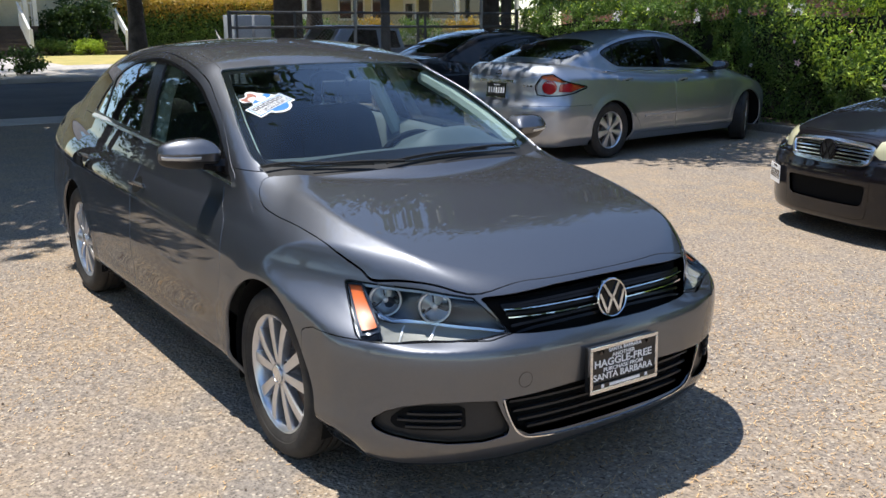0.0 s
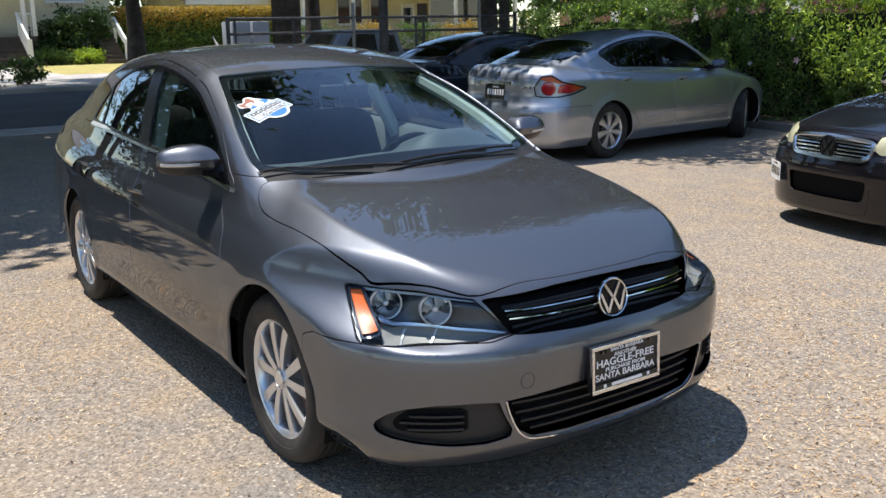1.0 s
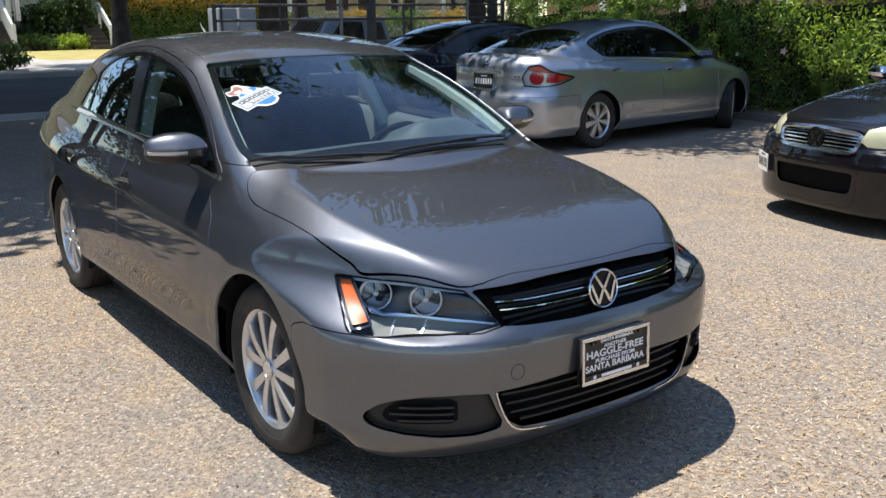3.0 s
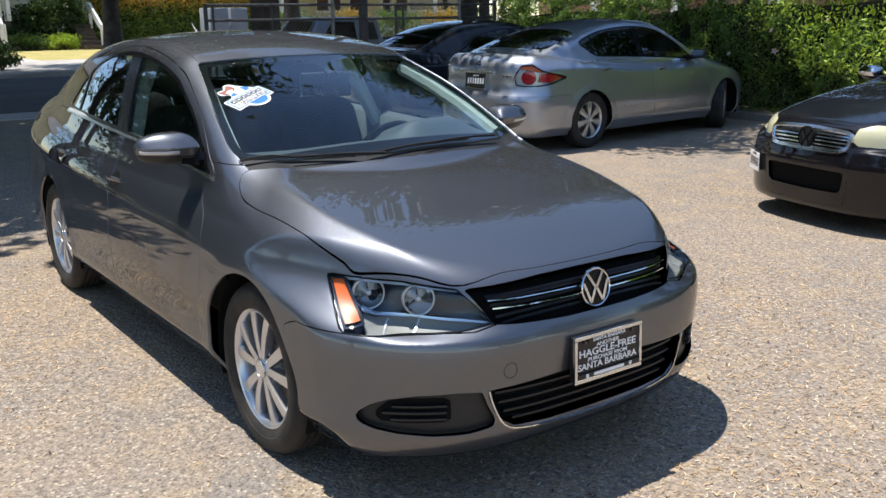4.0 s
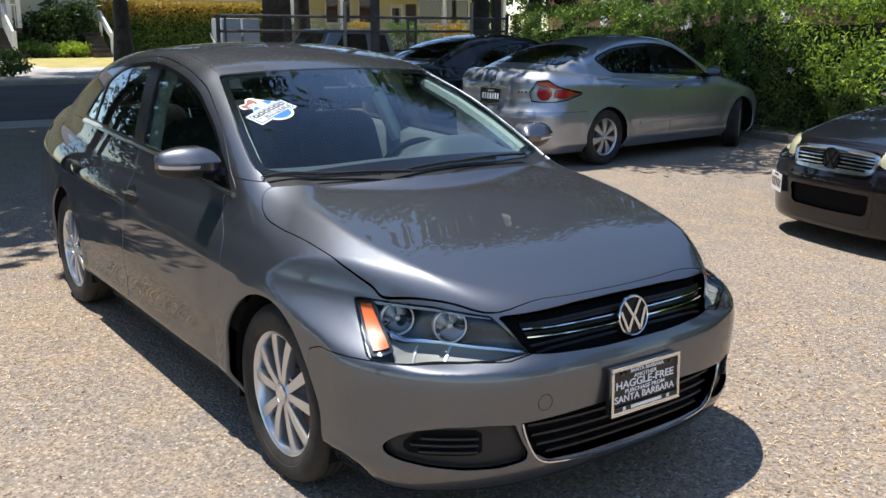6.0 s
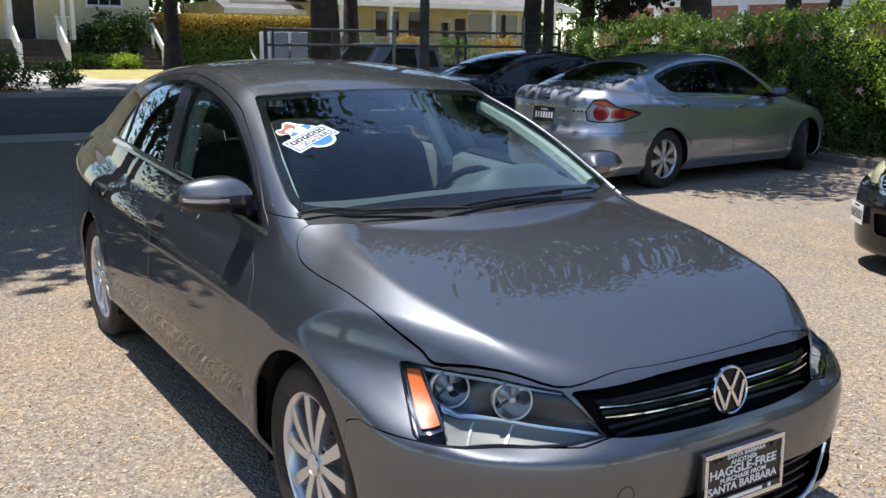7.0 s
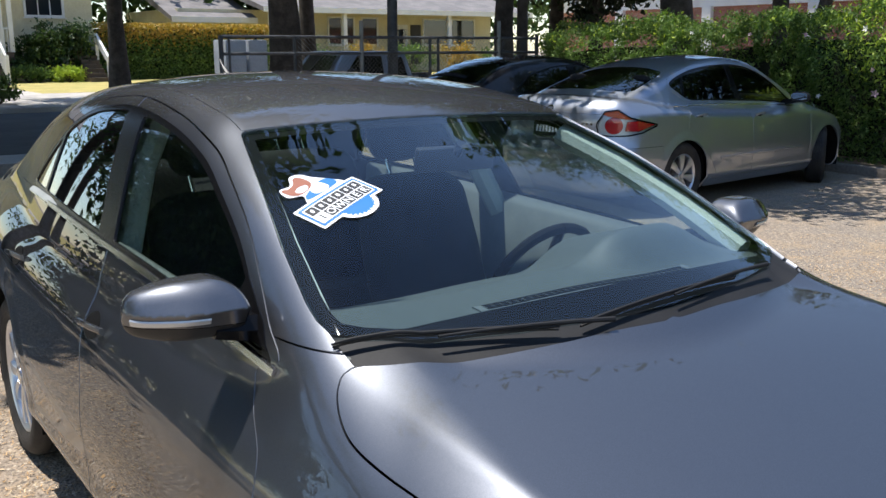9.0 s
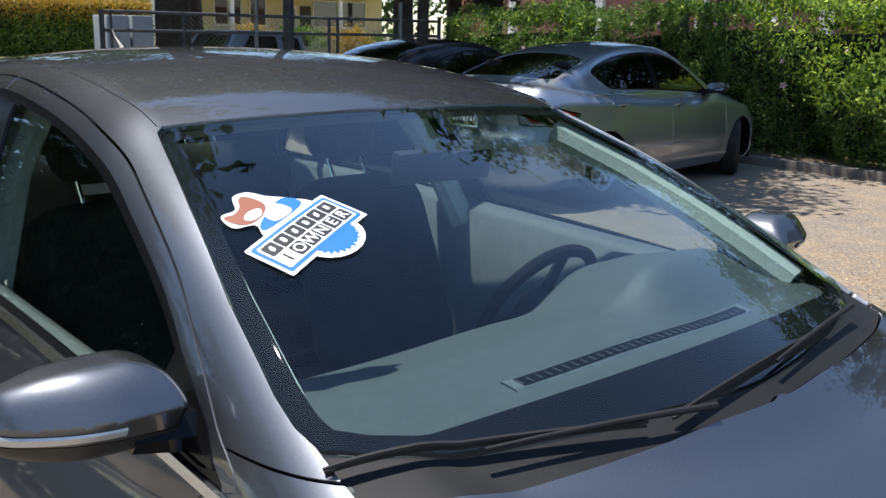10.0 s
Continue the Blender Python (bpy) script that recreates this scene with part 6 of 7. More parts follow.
bm = bmesh.new()
bmesh.ops.create_grid(bm, x_segments=40, y_segments=40, size=260)
tagged(bm_part("ground", bm, LOT), "pale sandy asphalt of a parking lot", "ground", kind="structure")
slab("road", -23.6, -13.85, -160, 160, -0.1, 0.006, ASPHALT, "dark asphalt street in tree shade", "road")
# a pale strip about a metre wide at the street's near edge
slab("gutter", -13.85, -12.8, -160, 3.4, -0.1, 0.012, CONCRETE, "pale strip along the street's near side", "gutter")
slab("kerb", -23.85, -23.6, -160, 160, -0.1, 0.13, CONCRETE, "low concrete kerb of the street", "kerb", 0.02)
slab("verge", -27.3, -23.85, -160, 160, -0.1, 0.12, EARTH, "bare planted verge", "verge")
slab("pavement", -31.0, -27.3, -160, 160, -0.1, 0.135, CONCRETE, "pale concrete pavement", "pavement")
slab("lawn", -120, -31.0, -160, 160, -0.1, 0.14, LAWN, "dry yellowing lawn", "lawn")
slab("front_path", -41.1, -27.3, 2.8, 5.7, 0.1, 0.150, CONCRETE, "pale concrete path to the porch", "path")
slab("driveway_apron", -27.4, -23.8, 2.5, 8.3, 0.1, 0.139, CONCRETE, "concrete apron in patchy shade", "apron")
slab("hedge_kerb", -11.4, 14, 9.56, 9.72, -0.1, 0.11, DARK_KERB, "low dark concrete kerb along the hedge", "kerb", 0.02).matrix_world = HEDGE_LINE
slab("hedge_bed", -11.4, 14, 9.80, 12.5, -0.1, 0.10, EARTH, "earth bed under the hedge", "earth").matrix_world = HEDGE_LINE
slab("far_yard", -60, 60, 12.5, 120, -0.1, 0.05, EARTH, "bare yard beyond the hedge", "ground")


def litter():
    """Straw-coloured needles and leaf scraps strewn over the lot."""
    rng = np.random.default_rng(7)
    groups = (("leaf_litter", 95000, (0.50, 0.32, 0.16), 0.022, 0.0030), ("bark_litter", 7000, (0.10, 0.065, 0.045), 0.015, 0.006), ("pale_litter", 26000, (0.62, 0.49, 0.32), 0.024, 0.0034))
    for name, n, colour, length, width in groups:
        near = int(n * 0.72)
        xy = np.concatenate([rng.uniform((-4.2, -3.6), (3.4, 5.6), (near, 2)), rng.uniform((-8.5, -4.0), (4.0, 9.4), (n - near, 2))])
        drift = np.sin(xy[:, 0] * 1.9 + 1.3 * np.sin(xy[:, 1] * 0.8)) + np.sin(xy[:, 1] * 1.4 + 0.7 * xy[:, 0])
        xy = xy[drift + rng.normal(0, 1.0, n) > -0.7]
        n = len(xy)
        a = rng.uniform(0, math.pi, n)
        l, w = length * rng.uniform(0.35, 1.35, n), width * rng.uniform(0.5, 1.6, n)
        d, q = np.stack([np.cos(a), np.sin(a)], 1), np.stack([-np.sin(a), np.cos(a)], 1)
        z = rng.uniform(0.002, 0.006, n)
        tip = rng.uniform(0, 0.006, n)
        p = [xy - d * l[:, None] / 2 - q * w[:, None] / 2, xy + d * l[:, None] / 2 - q * w[:, None] / 3, xy + d * l[:, None] / 2 + q * w[:, None] / 3, xy - d * l[:, None] / 2 + q * w[:, None] / 2]
        v = np.stack([np.concatenate([c, (z + (tip if i in (1, 2) else 0))[:, None]], 1) for i, c in enumerate(p)], 1).reshape(-1, 3)
        m = material(name + "_brown", colour, 0.85, spec=0.2)
        tone = node(m, "NewGeometry").outputs["Random Per Island"]
        into(m, "Base Color", ramp_of(m, tone, (0.0, [c * 0.55 for c in colour]), (0.6, colour), (1.0, [min(1, c * 1.35) for c in colour])))
        tagged(part(name, v, np.arange(4 * n).reshape(-1, 4), m, None, "", None, False), "dry straw and leaf scraps on the asphalt", "leaf litter", kind="stuff")


litter()


# where the plots across the street lie
ACROSS = Matrix.Translation((-0.24, 0.24, 0.0)) @ Matrix.Diagonal((1.12, 1.12, 1.08, 1.0))


# ---- trees, hedges, plants ----
def leaf_material(name, a, b, c=None):
    m = material(name, a, 0.5, spec=0.35)
    tone = node(m, "NewGeometry").outputs["Random Per Island"]
    stops = [(0.0, a), (0.75, b)] + ([(1.0, c)] if c else [])
    into(m, "Base Color", ramp_of(m, tone, *stops))
    t = m.node_tree
    b_ = t.nodes["Principled BSDF"]
    glow = node(m, "BsdfTranslucent", {"Color": (b[0] * 1.5, b[1] * 1.6, b[2] * 0.9, 1)})
    mix = node(m, "MixShader", {0: 0.28, 1: b_.outputs[0], 2: glow.outputs[0]})
    t.links.new(mix.outputs[0], t.nodes["Material Output"].inputs[0])
    return m


BARK = mottled("dark_bark", (0.055, 0.043, 0.034), (0.10, 0.082, 0.066), 5, 0.95, 26, 1.0, 0.03)
LEAF_DARK = leaf_material("dark_leaves", (0.018, 0.036, 0.012), (0.05, 0.09, 0.025))
LEAF_HEDGE = leaf_material("hedge_leaves", (0.04, 0.075, 0.02), (0.125, 0.215, 0.05), (0.34, 0.44, 0.125))
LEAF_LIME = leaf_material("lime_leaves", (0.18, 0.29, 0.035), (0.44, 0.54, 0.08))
LEAF_GOLD = leaf_material("golden_leaves", (0.18, 0.14, 0.03), (0.44, 0.30, 0.06), (0.62, 0.30, 0.08))
LEAF_PINE = leaf_material("pine_needles", (0.012, 0.020, 0.010), (0.030, 0.042, 0.018))
PETAL = material("pink_petals", (0.80, 0.50, 0.54), 0.6)
PALE_PETAL = material("white_petals", (0.82, 0.79, 0.77), 0.6)
# near-black colour for the shade deep between hedge leaves
HEART_SHADE = material("hedge_shade", (0.010, 0.014, 0.007), 0.95)


def leaves(name, points, size, mat, parent, seed, squash=0.5, up=0.35, label=""):
    """Small folded leaves at points, every one turned its own way."""
    rng = np.random.default_rng(seed)
    n = len(points)
    way = unit(rng.normal(size=(n, 3)) + np.array([0, 0, up]))
    side = unit(np.cross(way, rng.normal(size=(n, 3))))
    l = size * rng.uniform(0.6, 1.35, n)[:, None]
    w = l * squash
    bend = np.cross(way, side) * l * 0.18
    v = np.stack([points - way * l / 2, points + side * w / 2 + bend, points + way * l / 2, points - side * w / 2 + bend], 1).reshape(-1, 3)
    i = np.arange(n) * 4
    f = np.concatenate([np.stack([i, i + 1, i + 2], 1), np.stack([i, i + 2, i + 3], 1)])
    ob = part(name, v, f, mat, parent, label, None, False)
    return tagged(ob, kind="stuff")


def crown_points(rng, n, centre, radii, clumps, spread=0.30):
    """Points gathered in clumps near the skin of an uneven crown."""
    c = unit(rng.normal(size=(clumps, 3))) * rng.uniform(0.45, 1.0, (clumps, 1))
    c = c * np.array(radii) * rng.uniform(0.8, 1.12, (clumps, 1)) + np.array(centre)
    pick = rng.integers(0, clumps, n)
    r = np.array(radii).mean() * spread * rng.uniform(0.5, 1.3, clumps)
    return c[pick] + rng.normal(size=(n, 3)) * (r[pick] * 0.5)[:, None] * np.array([1, 1, 0.7])


def tree(base, height, girth, centre, radii, n, mat, seed, label, leaf=0.20, lean=(0.0, 0.0), limbs=6, clumps=46, name="tree", spread=0.30):
    rng = np.random.default_rng(seed)
    t = thing(name, pose(*base), label, "tree")
    top = np.array([lean[0], lean[1], height])
    bm = bmesh.new()
    steps = 9
    path = [top * u + np.array([rng.normal(0, 0.04) * u, rng.normal(0, 0.04) * u, 0]) for u in np.linspace(0, 1, steps)]
    path[0] = np.array([0, 0, -0.2])
    radii_ = [girth * (1.35 if i == 0 else 1.08 if i == 1 else 1.0 - 0.55 * (i / (steps - 1))) for i in range(steps)]
    add_tube(bm, path, radii_, 14)
    for v in bm.verts:
        k = 1 + 0.10 * noise.noise(v.co * 2.3 + Vector((seed, 0, 0)))
        v.co.x, v.co.y = v.co.x * k, v.co.y * k
    bm_part("trunk", bm, BARK, t, "rough dark bark", True)
    mid = np.array(centre)
    for k in range(limbs):
        a = 2 * math.pi * (k + rng.uniform(-0.3, 0.3)) / limbs
        end = mid + np.array([math.cos(a) * radii[0] * 0.75, math.sin(a) * radii[1] * 0.75, rng.uniform(-0.3, 0.5) * radii[2]])
        start = top * rng.uniform(0.62, 0.98)
        elbow = (start + end) / 2 + np.array([0, 0, 0.12 * np.linalg.norm(end - start)])
        line = outline([start, elbow, end], True, False, 5)
        bm = bmesh.new()
        add_tube(bm, line, [girth * (0.42 - 0.36 * u) for u in np.linspace(0, 1, len(line))], 8)
        bm_part("limb", bm, BARK, t, "", True)
    leaves("crown", crown_points(rng, n, centre, radii, clumps, spread), leaf, mat, t, seed + 1, label="leafy crown with gaps")
    return t


# street and lot trees
tree((-14.02, 5.99, 0), 5.2, 0.33, (6.5, 0.9, 5.4), (3.2, 3.1, 1.2), 22000, LEAF_DARK, 11, "large street tree with a thick dark trunk behind the fence", leaf=0.15, clumps=60)
tree((-26.34, 6.85, 0.1), 6.0, 0.27, (1.0, -2.0, 7.2), (5.5, 6.5, 2.4), 22000, LEAF_DARK, 12, "street tree with a straight dark trunk on the verge", leaf=0.30)
tree((-14.98, -3.55, 0), 5.5, 0.30, (3.0, 1.8, 7.2), (6.5, 4.8, 2.0), 42000, LEAF_DARK, 13, "street tree shading the road", leaf=0.30)
tree((-13.59, 11.03, 0), 5.4, 0.14, (0.0, 0.5, 6.0), (2.8, 3.0, 1.8), 9000, LEAF_DARK, 14, "slim dark-trunked tree by the fence", leaf=0.16)
tree((-14.55, 11.34, 0), 5.4, 0.25, (-0.4, 0.5, 6.4), (3.2, 3.4, 1.8), 10000, LEAF_DARK, 15, "dark-trunked tree by the fence", leaf=0.16)
tree((-11.97, 13.75, 0), 5.5, 0.42, (0.4, 0.6, 6.8), (4.6, 4.2, 2.0), 20000, LEAF_DARK, 16, "thick-trunked tree behind the hedge", leaf=0.16)
tree((-9.60, 13.95, 0), 5.5, 0.20, (0.2, 0.6, 6.4), (3.4, 3.2, 1.8), 12000, LEAF_DARK, 17, "forked tree behind the hedge", lean=(-0.4, 0.3), leaf=0.16)
tree((-9.19, 14.05, 0), 5.4, 0.15, (0.6, 0.3, 6.2), (2.4, 2.4, 1.6), 7000, LEAF_DARK, 18, "slim leaning tree behind the hedge", lean=(0.6, 0.2), leaf=0.16)
tree((-17.94, 15.95, 0), 6.0, 0.24, (0.0, 0.0, 5.2), (2.6, 2.6, 3.0), 16000, LEAF_PINE, 19, "dark pine with drooping boughs", leaf=0.2, name="pine_tree")
tree((-15.37, 14.85, 0), 6.0, 0.20, (0.3, 0.2, 4.6), (1.9, 1.9, 2.4), 12000, LEAF_PINE, 20, "dark pine with drooping boughs beyond the fence", leaf=0.18, lean=(0.5, -0.4), name="pine_tree")
tree((-9.80, -5.60, 0), 3.0, 0.22, (0.2, 0.4, 3.2), (2.8, 2.3, 2.8), 40000, LEAF_DARK, 23, "dense dark tree beside the lot", leaf=0.15, clumps=80)
tree((-16.59, -9.57, 0), 4.4, 0.25, (0.4, 0.6, 4.6), (3.6, 3.0, 3.4), 16000, LEAF_DARK, 24, "dark tree across the lot entrance", leaf=0.22)
# the next two are unseen, added so their high crowns shade the road
tree((-26.0, -7.0, 0.1), 6.5, 0.3, (5.8, 5.0, 9.0), (6.5, 7.0, 1.8), 42000, LEAF_DARK, 33, "wide unseen street tree added to shade the road", leaf=0.36, clumps=90, spread=0.34)
tree((-25.6, 12.5, 0.1), 6.5, 0.3, (5.4, -5.0, 9.4), (6.0, 6.0, 1.8), 34000, LEAF_DARK, 34, "second unseen street tree added to shade the road", leaf=0.36, clumps=80, spread=0.34)
# trees round the rest of the lot, mirrored in paint and glass
tree((-4.50, -9.50, 0), 4.5, 0.28, (0.5, 0.6, 5.2), (4.6, 3.0, 3.3), 36000, LEAF_DARK, 21, "broad tree at the edge of the lot", leaf=0.12, clumps=70)
tree((2.60, -10.50, 0), 4.2, 0.24, (0.2, 0.2, 4.8), (3.0, 2.6, 3.0), 20000, LEAF_DARK, 22, "tree at the edge of the lot", leaf=0.13)
tree((-1.56, 13.35, 0), 3.4, 0.2, (0.0, 0.6, 4.6), (3.4, 1.9, 3.4), 20000, LEAF_DARK, 27, "leafy tree close behind the hedge", leaf=0.15)
tree((-5.38, 13.65, 0), 3.4, 0.16, (0.0, 0.4, 4.2), (2.6, 1.7, 2.6), 16000, LEAF_DARK, 29, "dark leafy tree standing behind the hedge", leaf=0.15)
tree((3.89, 13.15, 0), 3.4, 0.2, (0.0, 0.6, 4.6), (3.4, 1.9, 3.4), 20000, LEAF_DARK, 28, "bushy tree close behind the hedge", leaf=0.15)
# both trees below are unseen, added to darken what the silver sedan mirrors
tree((17.00, 3.00, 0), 4.2, 0.24, (0.2, 0.2, 4.2), (3.0, 4.2, 3.4), 16000, LEAF_DARK, 25, "unseen broad tree added to darken reflections", leaf=0.18)
tree((16.00, 11.50, 0), 4.2, 0.24, (0.2, 0.2, 4.2), (3.0, 4.2, 3.4), 16000, LEAF_DARK, 26, "unseen dense tree added to darken reflections past the hedge", leaf=0.18)


def flower(parent, at, r, mat, turn):
    v = [(0, 0, 0.004)]
    f = []
    for k in range(5):
        a = 2 * math.pi * k / 5
        v += [(r * 0.55 * math.cos(a - 0.5), r * 0.55 * math.sin(a - 0.5), 0.3 * r), (r * math.cos(a), r * math.sin(a), 0.35 * r), (r * 0.55 * math.cos(a + 0.5), r * 0.55 * math.sin(a + 0.5), 0.3 * r)]
        f.append([0, 3 * k + 1, 3 * k + 2, 3 * k + 3])
    ob = part("flower", np.array(v), f, mat, parent, "", None, False)
    ob.matrix_basis = pose(*at, *turn)


def hedge(label, x0, x1, y0, y1, top, n, size, seed, mat, sun_mat=None, blooms=0, front=-1):
    """A clipped hedge: heart of twigs in a dark sheet painted as shade, leaf by leaf skin with dents, some flowers."""
    rng = np.random.default_rng(seed)
    h = thing("hedge", HEDGE_LINE, label, "hedge")
    core = bmesh.new()
    for k in range(int((x1 - x0) / 0.8) + 1):
        x = x0 + 0.8 * k
        add_tube(core, [(x, (y0 + y1) / 2, 0), (x + rng.normal(0, 0.1), (y0 + y1) / 2 + rng.normal(0, 0.1), top(x) * 0.5), (x + rng.normal(0, 0.2), (y0 + y1) / 2, top(x) * 0.85)], [0.03, 0.022, 0.01], 5)
    bm_part("woody_core", core, BARK, h, "dark twiggy stems")
    # a dark sheet behind the leaves paints the hedge's inner shade
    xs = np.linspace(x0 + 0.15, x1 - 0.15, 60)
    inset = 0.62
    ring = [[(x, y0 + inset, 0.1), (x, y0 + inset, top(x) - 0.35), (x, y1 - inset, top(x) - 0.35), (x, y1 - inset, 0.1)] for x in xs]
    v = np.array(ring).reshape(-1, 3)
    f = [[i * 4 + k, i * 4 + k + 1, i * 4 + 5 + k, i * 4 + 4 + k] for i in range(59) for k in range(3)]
    part("inner_shade", v, f, HEART_SHADE, h, "dark sheet in place of the shade between leaves", None, False)

    def spot(m):
        x = rng.uniform(x0, x1, m)
        t = top(x)
        face = rng.uniform(0, 1, m)
        z = np.where(face < 0.74, rng.uniform(0.02, 1, m) ** 0.9 * t, t + rng.normal(0, 0.05, m))
        dent = 0.30 * np.sin(x * 2.3 + 1.1 * np.sin(z * 3)) + 0.24 * np.sin(z * 4.1 + x * 1.3) + 0.14 * np.sin(x * 6.7 + z * 5.2) + 0.10 * np.sin(x * 11.3 - z * 9.1)
        y = np.where(face < 0.74, y0 - 0.02 + 0.7 * dent + (0.45 + 0.30 * step(-6.6, -4.6, x)) * np.clip(z / t, 0, 1) ** 2 + np.abs(rng.normal(0, 0.11, m)), rng.uniform(y0 + 0.40, y1, m))
        z = np.where(face >= 0.74, z + 0.10 * np.sin(x * 3.1) + 0.06 * np.sin(x * 8.3 + y * 4), z)
        return np.stack([x, y, z], 1), face
    p, face = spot(n)
    leaves("foliage", p, size, mat, h, seed + 1, 0.46, 0.3, "glossy green leaves")
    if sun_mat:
        # extra lime leaves, more of them towards the top and the +x end
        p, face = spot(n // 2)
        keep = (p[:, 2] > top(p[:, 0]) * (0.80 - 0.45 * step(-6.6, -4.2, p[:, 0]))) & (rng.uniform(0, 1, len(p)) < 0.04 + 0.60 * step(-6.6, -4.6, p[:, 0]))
        leaves("lime_foliage", p[keep] + rng.normal(0, 0.05, (keep.sum(), 3)) + np.array([0, -0.13, 0.05]), size * 1.25, sun_mat, h, seed + 2, 0.4, 0.9, "pale lime leaves, denser at the top and one end")
    p, face = spot(400)
    p = p[(face < 0.74) & (p[:, 2] > 0.7)][:blooms]
    for k, q in enumerate(p):
        flower(h, (q[0], q[1] - 0.14, q[2]), rng.uniform(0.035, 0.06), PETAL if k % 3 else PALE_PETAL, (rng.uniform(50, 110), 0, rng.uniform(-40, 40)))
    return h


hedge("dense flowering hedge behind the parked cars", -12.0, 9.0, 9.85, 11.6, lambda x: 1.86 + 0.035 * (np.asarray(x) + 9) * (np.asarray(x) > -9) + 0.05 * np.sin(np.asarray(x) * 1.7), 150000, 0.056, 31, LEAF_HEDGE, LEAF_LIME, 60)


def far_hedge():
    rng = np.random.default_rng(41)
    h = thing("hedge", ACROSS, "tall golden-topped clipped hedge before the house", "hedge")
    # dark box painted as the shade behind the leaf layer
    box_part("inner_shade", (-39.2, -38.3, 9.8, 17.0, 0.1, 2.25), HEART_SHADE, h, None, "dark sheet in place of the shade between leaves")
    n = 15000
    y, u = rng.uniform(9.6, 17.2, n), rng.uniform(0, 1, n)
    z = np.where(u < 0.8, rng.uniform(0.15, 2.40, n), rng.uniform(2.30, 2.50, n))
    x = np.where(u < 0.8, -38.1 + rng.normal(0, 0.09, n), rng.uniform(-39.3, -38.0, n))
    p = np.stack([x, y, z], 1)
    high = z + rng.normal(0, 0.25, n) > 1.75
    leaves("foliage", p[~high], 0.13, LEAF_HEDGE, h, 42, 0.5, 0.2, "green leaves")
    leaves("golden_top", p[high], 0.12, LEAF_GOLD, h, 43, 0.5, 0.5, "golden and orange leaf tips")


far_hedge()


def far_woods():
    """Treetops beyond the houses: too many and too far to count."""
    rng = np.random.default_rng(91)
    w = thing("woods", pose(0, 0, 0), "distant dark treetops beyond the houses", "trees", kind="stuff")
    c = np.stack([rng.uniform(-62, -54, 60), rng.uniform(-60, 60, 60), rng.uniform(4, 10, 60)], 1)
    p = c[rng.integers(0, 60, 24000)] + rng.normal(size=(24000, 3)) * np.array([1.6, 2.6, 1.9])
    leaves("treetops", p[p[:, 2] > 0.3], 0.75, LEAF_DARK, w, 92, label="dark foliage")


far_woods()


def bush(at, radii, n, size, mat, seed, label, squash=0.5):
    rng = np.random.default_rng(seed)
    b = thing("bush", pose(*at), label, "bush")
    bm = bmesh.new()
    for k in range(6):
        a = rng.uniform(0, 6.28)
        add_tube(bm, [(0, 0, 0), (math.cos(a) * radii[0] * 0.3, math.sin(a) * radii[1] * 0.3, radii[2] * 0.8), (math.cos(a) * radii[0] * 0.6, math.sin(a) * radii[1] * 0.6, radii[2] * 1.5)], [0.03, 0.02, 0.008], 5)
    bm_part("woody_core", bm, BARK, b)
    p = crown_points(rng, n, (0, 0, radii[2]), radii, 26, 0.45)
    p[:, 2] = np.maximum(p[:, 2], 0.03)
    leaves("foliage", p, size, mat, b, seed + 1, squash)
    return b


for k, (y, rx, h_) in enumerate(((6.7, 0.7, 1.0), (7.6, 0.8, 1.35), (8.6, 0.75, 1.30))):
    bush((-42.3, 1.12 * y + 0.24, 0.14), (0.7, rx, h_), 3600, 0.15, LEAF_DARK, 51 + k, "dark green shrub at the porch")
bush((-41.23, 7.63, 0.14), (0.5, 1.2, 0.35), 1500, 0.16, LEAF_HEDGE, 55, "low green border planting", 0.2)
bush((-41.01, 9.20, 0.14), (0.4, 0.8, 0.32), 1300, 0.20, LEAF_LIME, 56, "strappy pale green plants", 0.12)
bush((-25.33, 1.81, 0.12), (0.8, 1.1, 0.50), 2200, 0.10, LEAF_DARK, 57, "low dark shrub on the verge")
bush((-25.55, 3.49, 0.12), (0.5, 0.55, 0.42), 1400, 0.10, LEAF_DARK, 58, "low round shrub on the verge")
bush((-43.36, 10.54, 0.14), (0.5, 0.4, 0.9), 1400, 0.16, LEAF_LIME, 59, "pale green bush by the side steps")
for k, y in enumerate((20.0, 23.0, 26.0, 29.0, 32.0)):
    bush((-44.9, 1.12 * y + 0.24, 0.14), (0.6, 1.7, 0.85), 1700, 0.15, LEAF_GOLD if k % 2 else LEAF_HEDGE, 61 + k, "low hedge before the bungalow")


# ---- fence, cabinets, houses ----
GALV = mottled("galvanised_steel", (0.20, 0.21, 0.22), (0.28, 0.29, 0.30), 8, 0.5, 120, 0.2, 0.001, 0.6)
DARK_STEEL = mottled("weathered_dark_steel", (0.060, 0.066, 0.075), (0.10, 0.105, 0.115), 7, 0.55, 90, 0.2, 0.001, 0.4)
CABINET = mottled("pale_grey_cabinet", (0.36, 0.40, 0.46), (0.42, 0.45, 0.50), 3, 0.6, 60, 0.2, 0.001)
SIDING = mottled("cream_siding", (0.70, 0.63, 0.42), (0.62, 0.55, 0.36), 1.2, 0.75, 30, 0.2, 0.003)
WHITE_WOOD = mottled("white_painted_wood", (0.78, 0.77, 0.74), (0.70, 0.69, 0.66), 2, 0.6, 40, 0.2, 0.002)
ROOFING = mottled("grey_roof_shingle", (0.16, 0.15, 0.15), (0.22, 0.205, 0.20), 1.5, 0.9, 25, 0.6, 0.01)
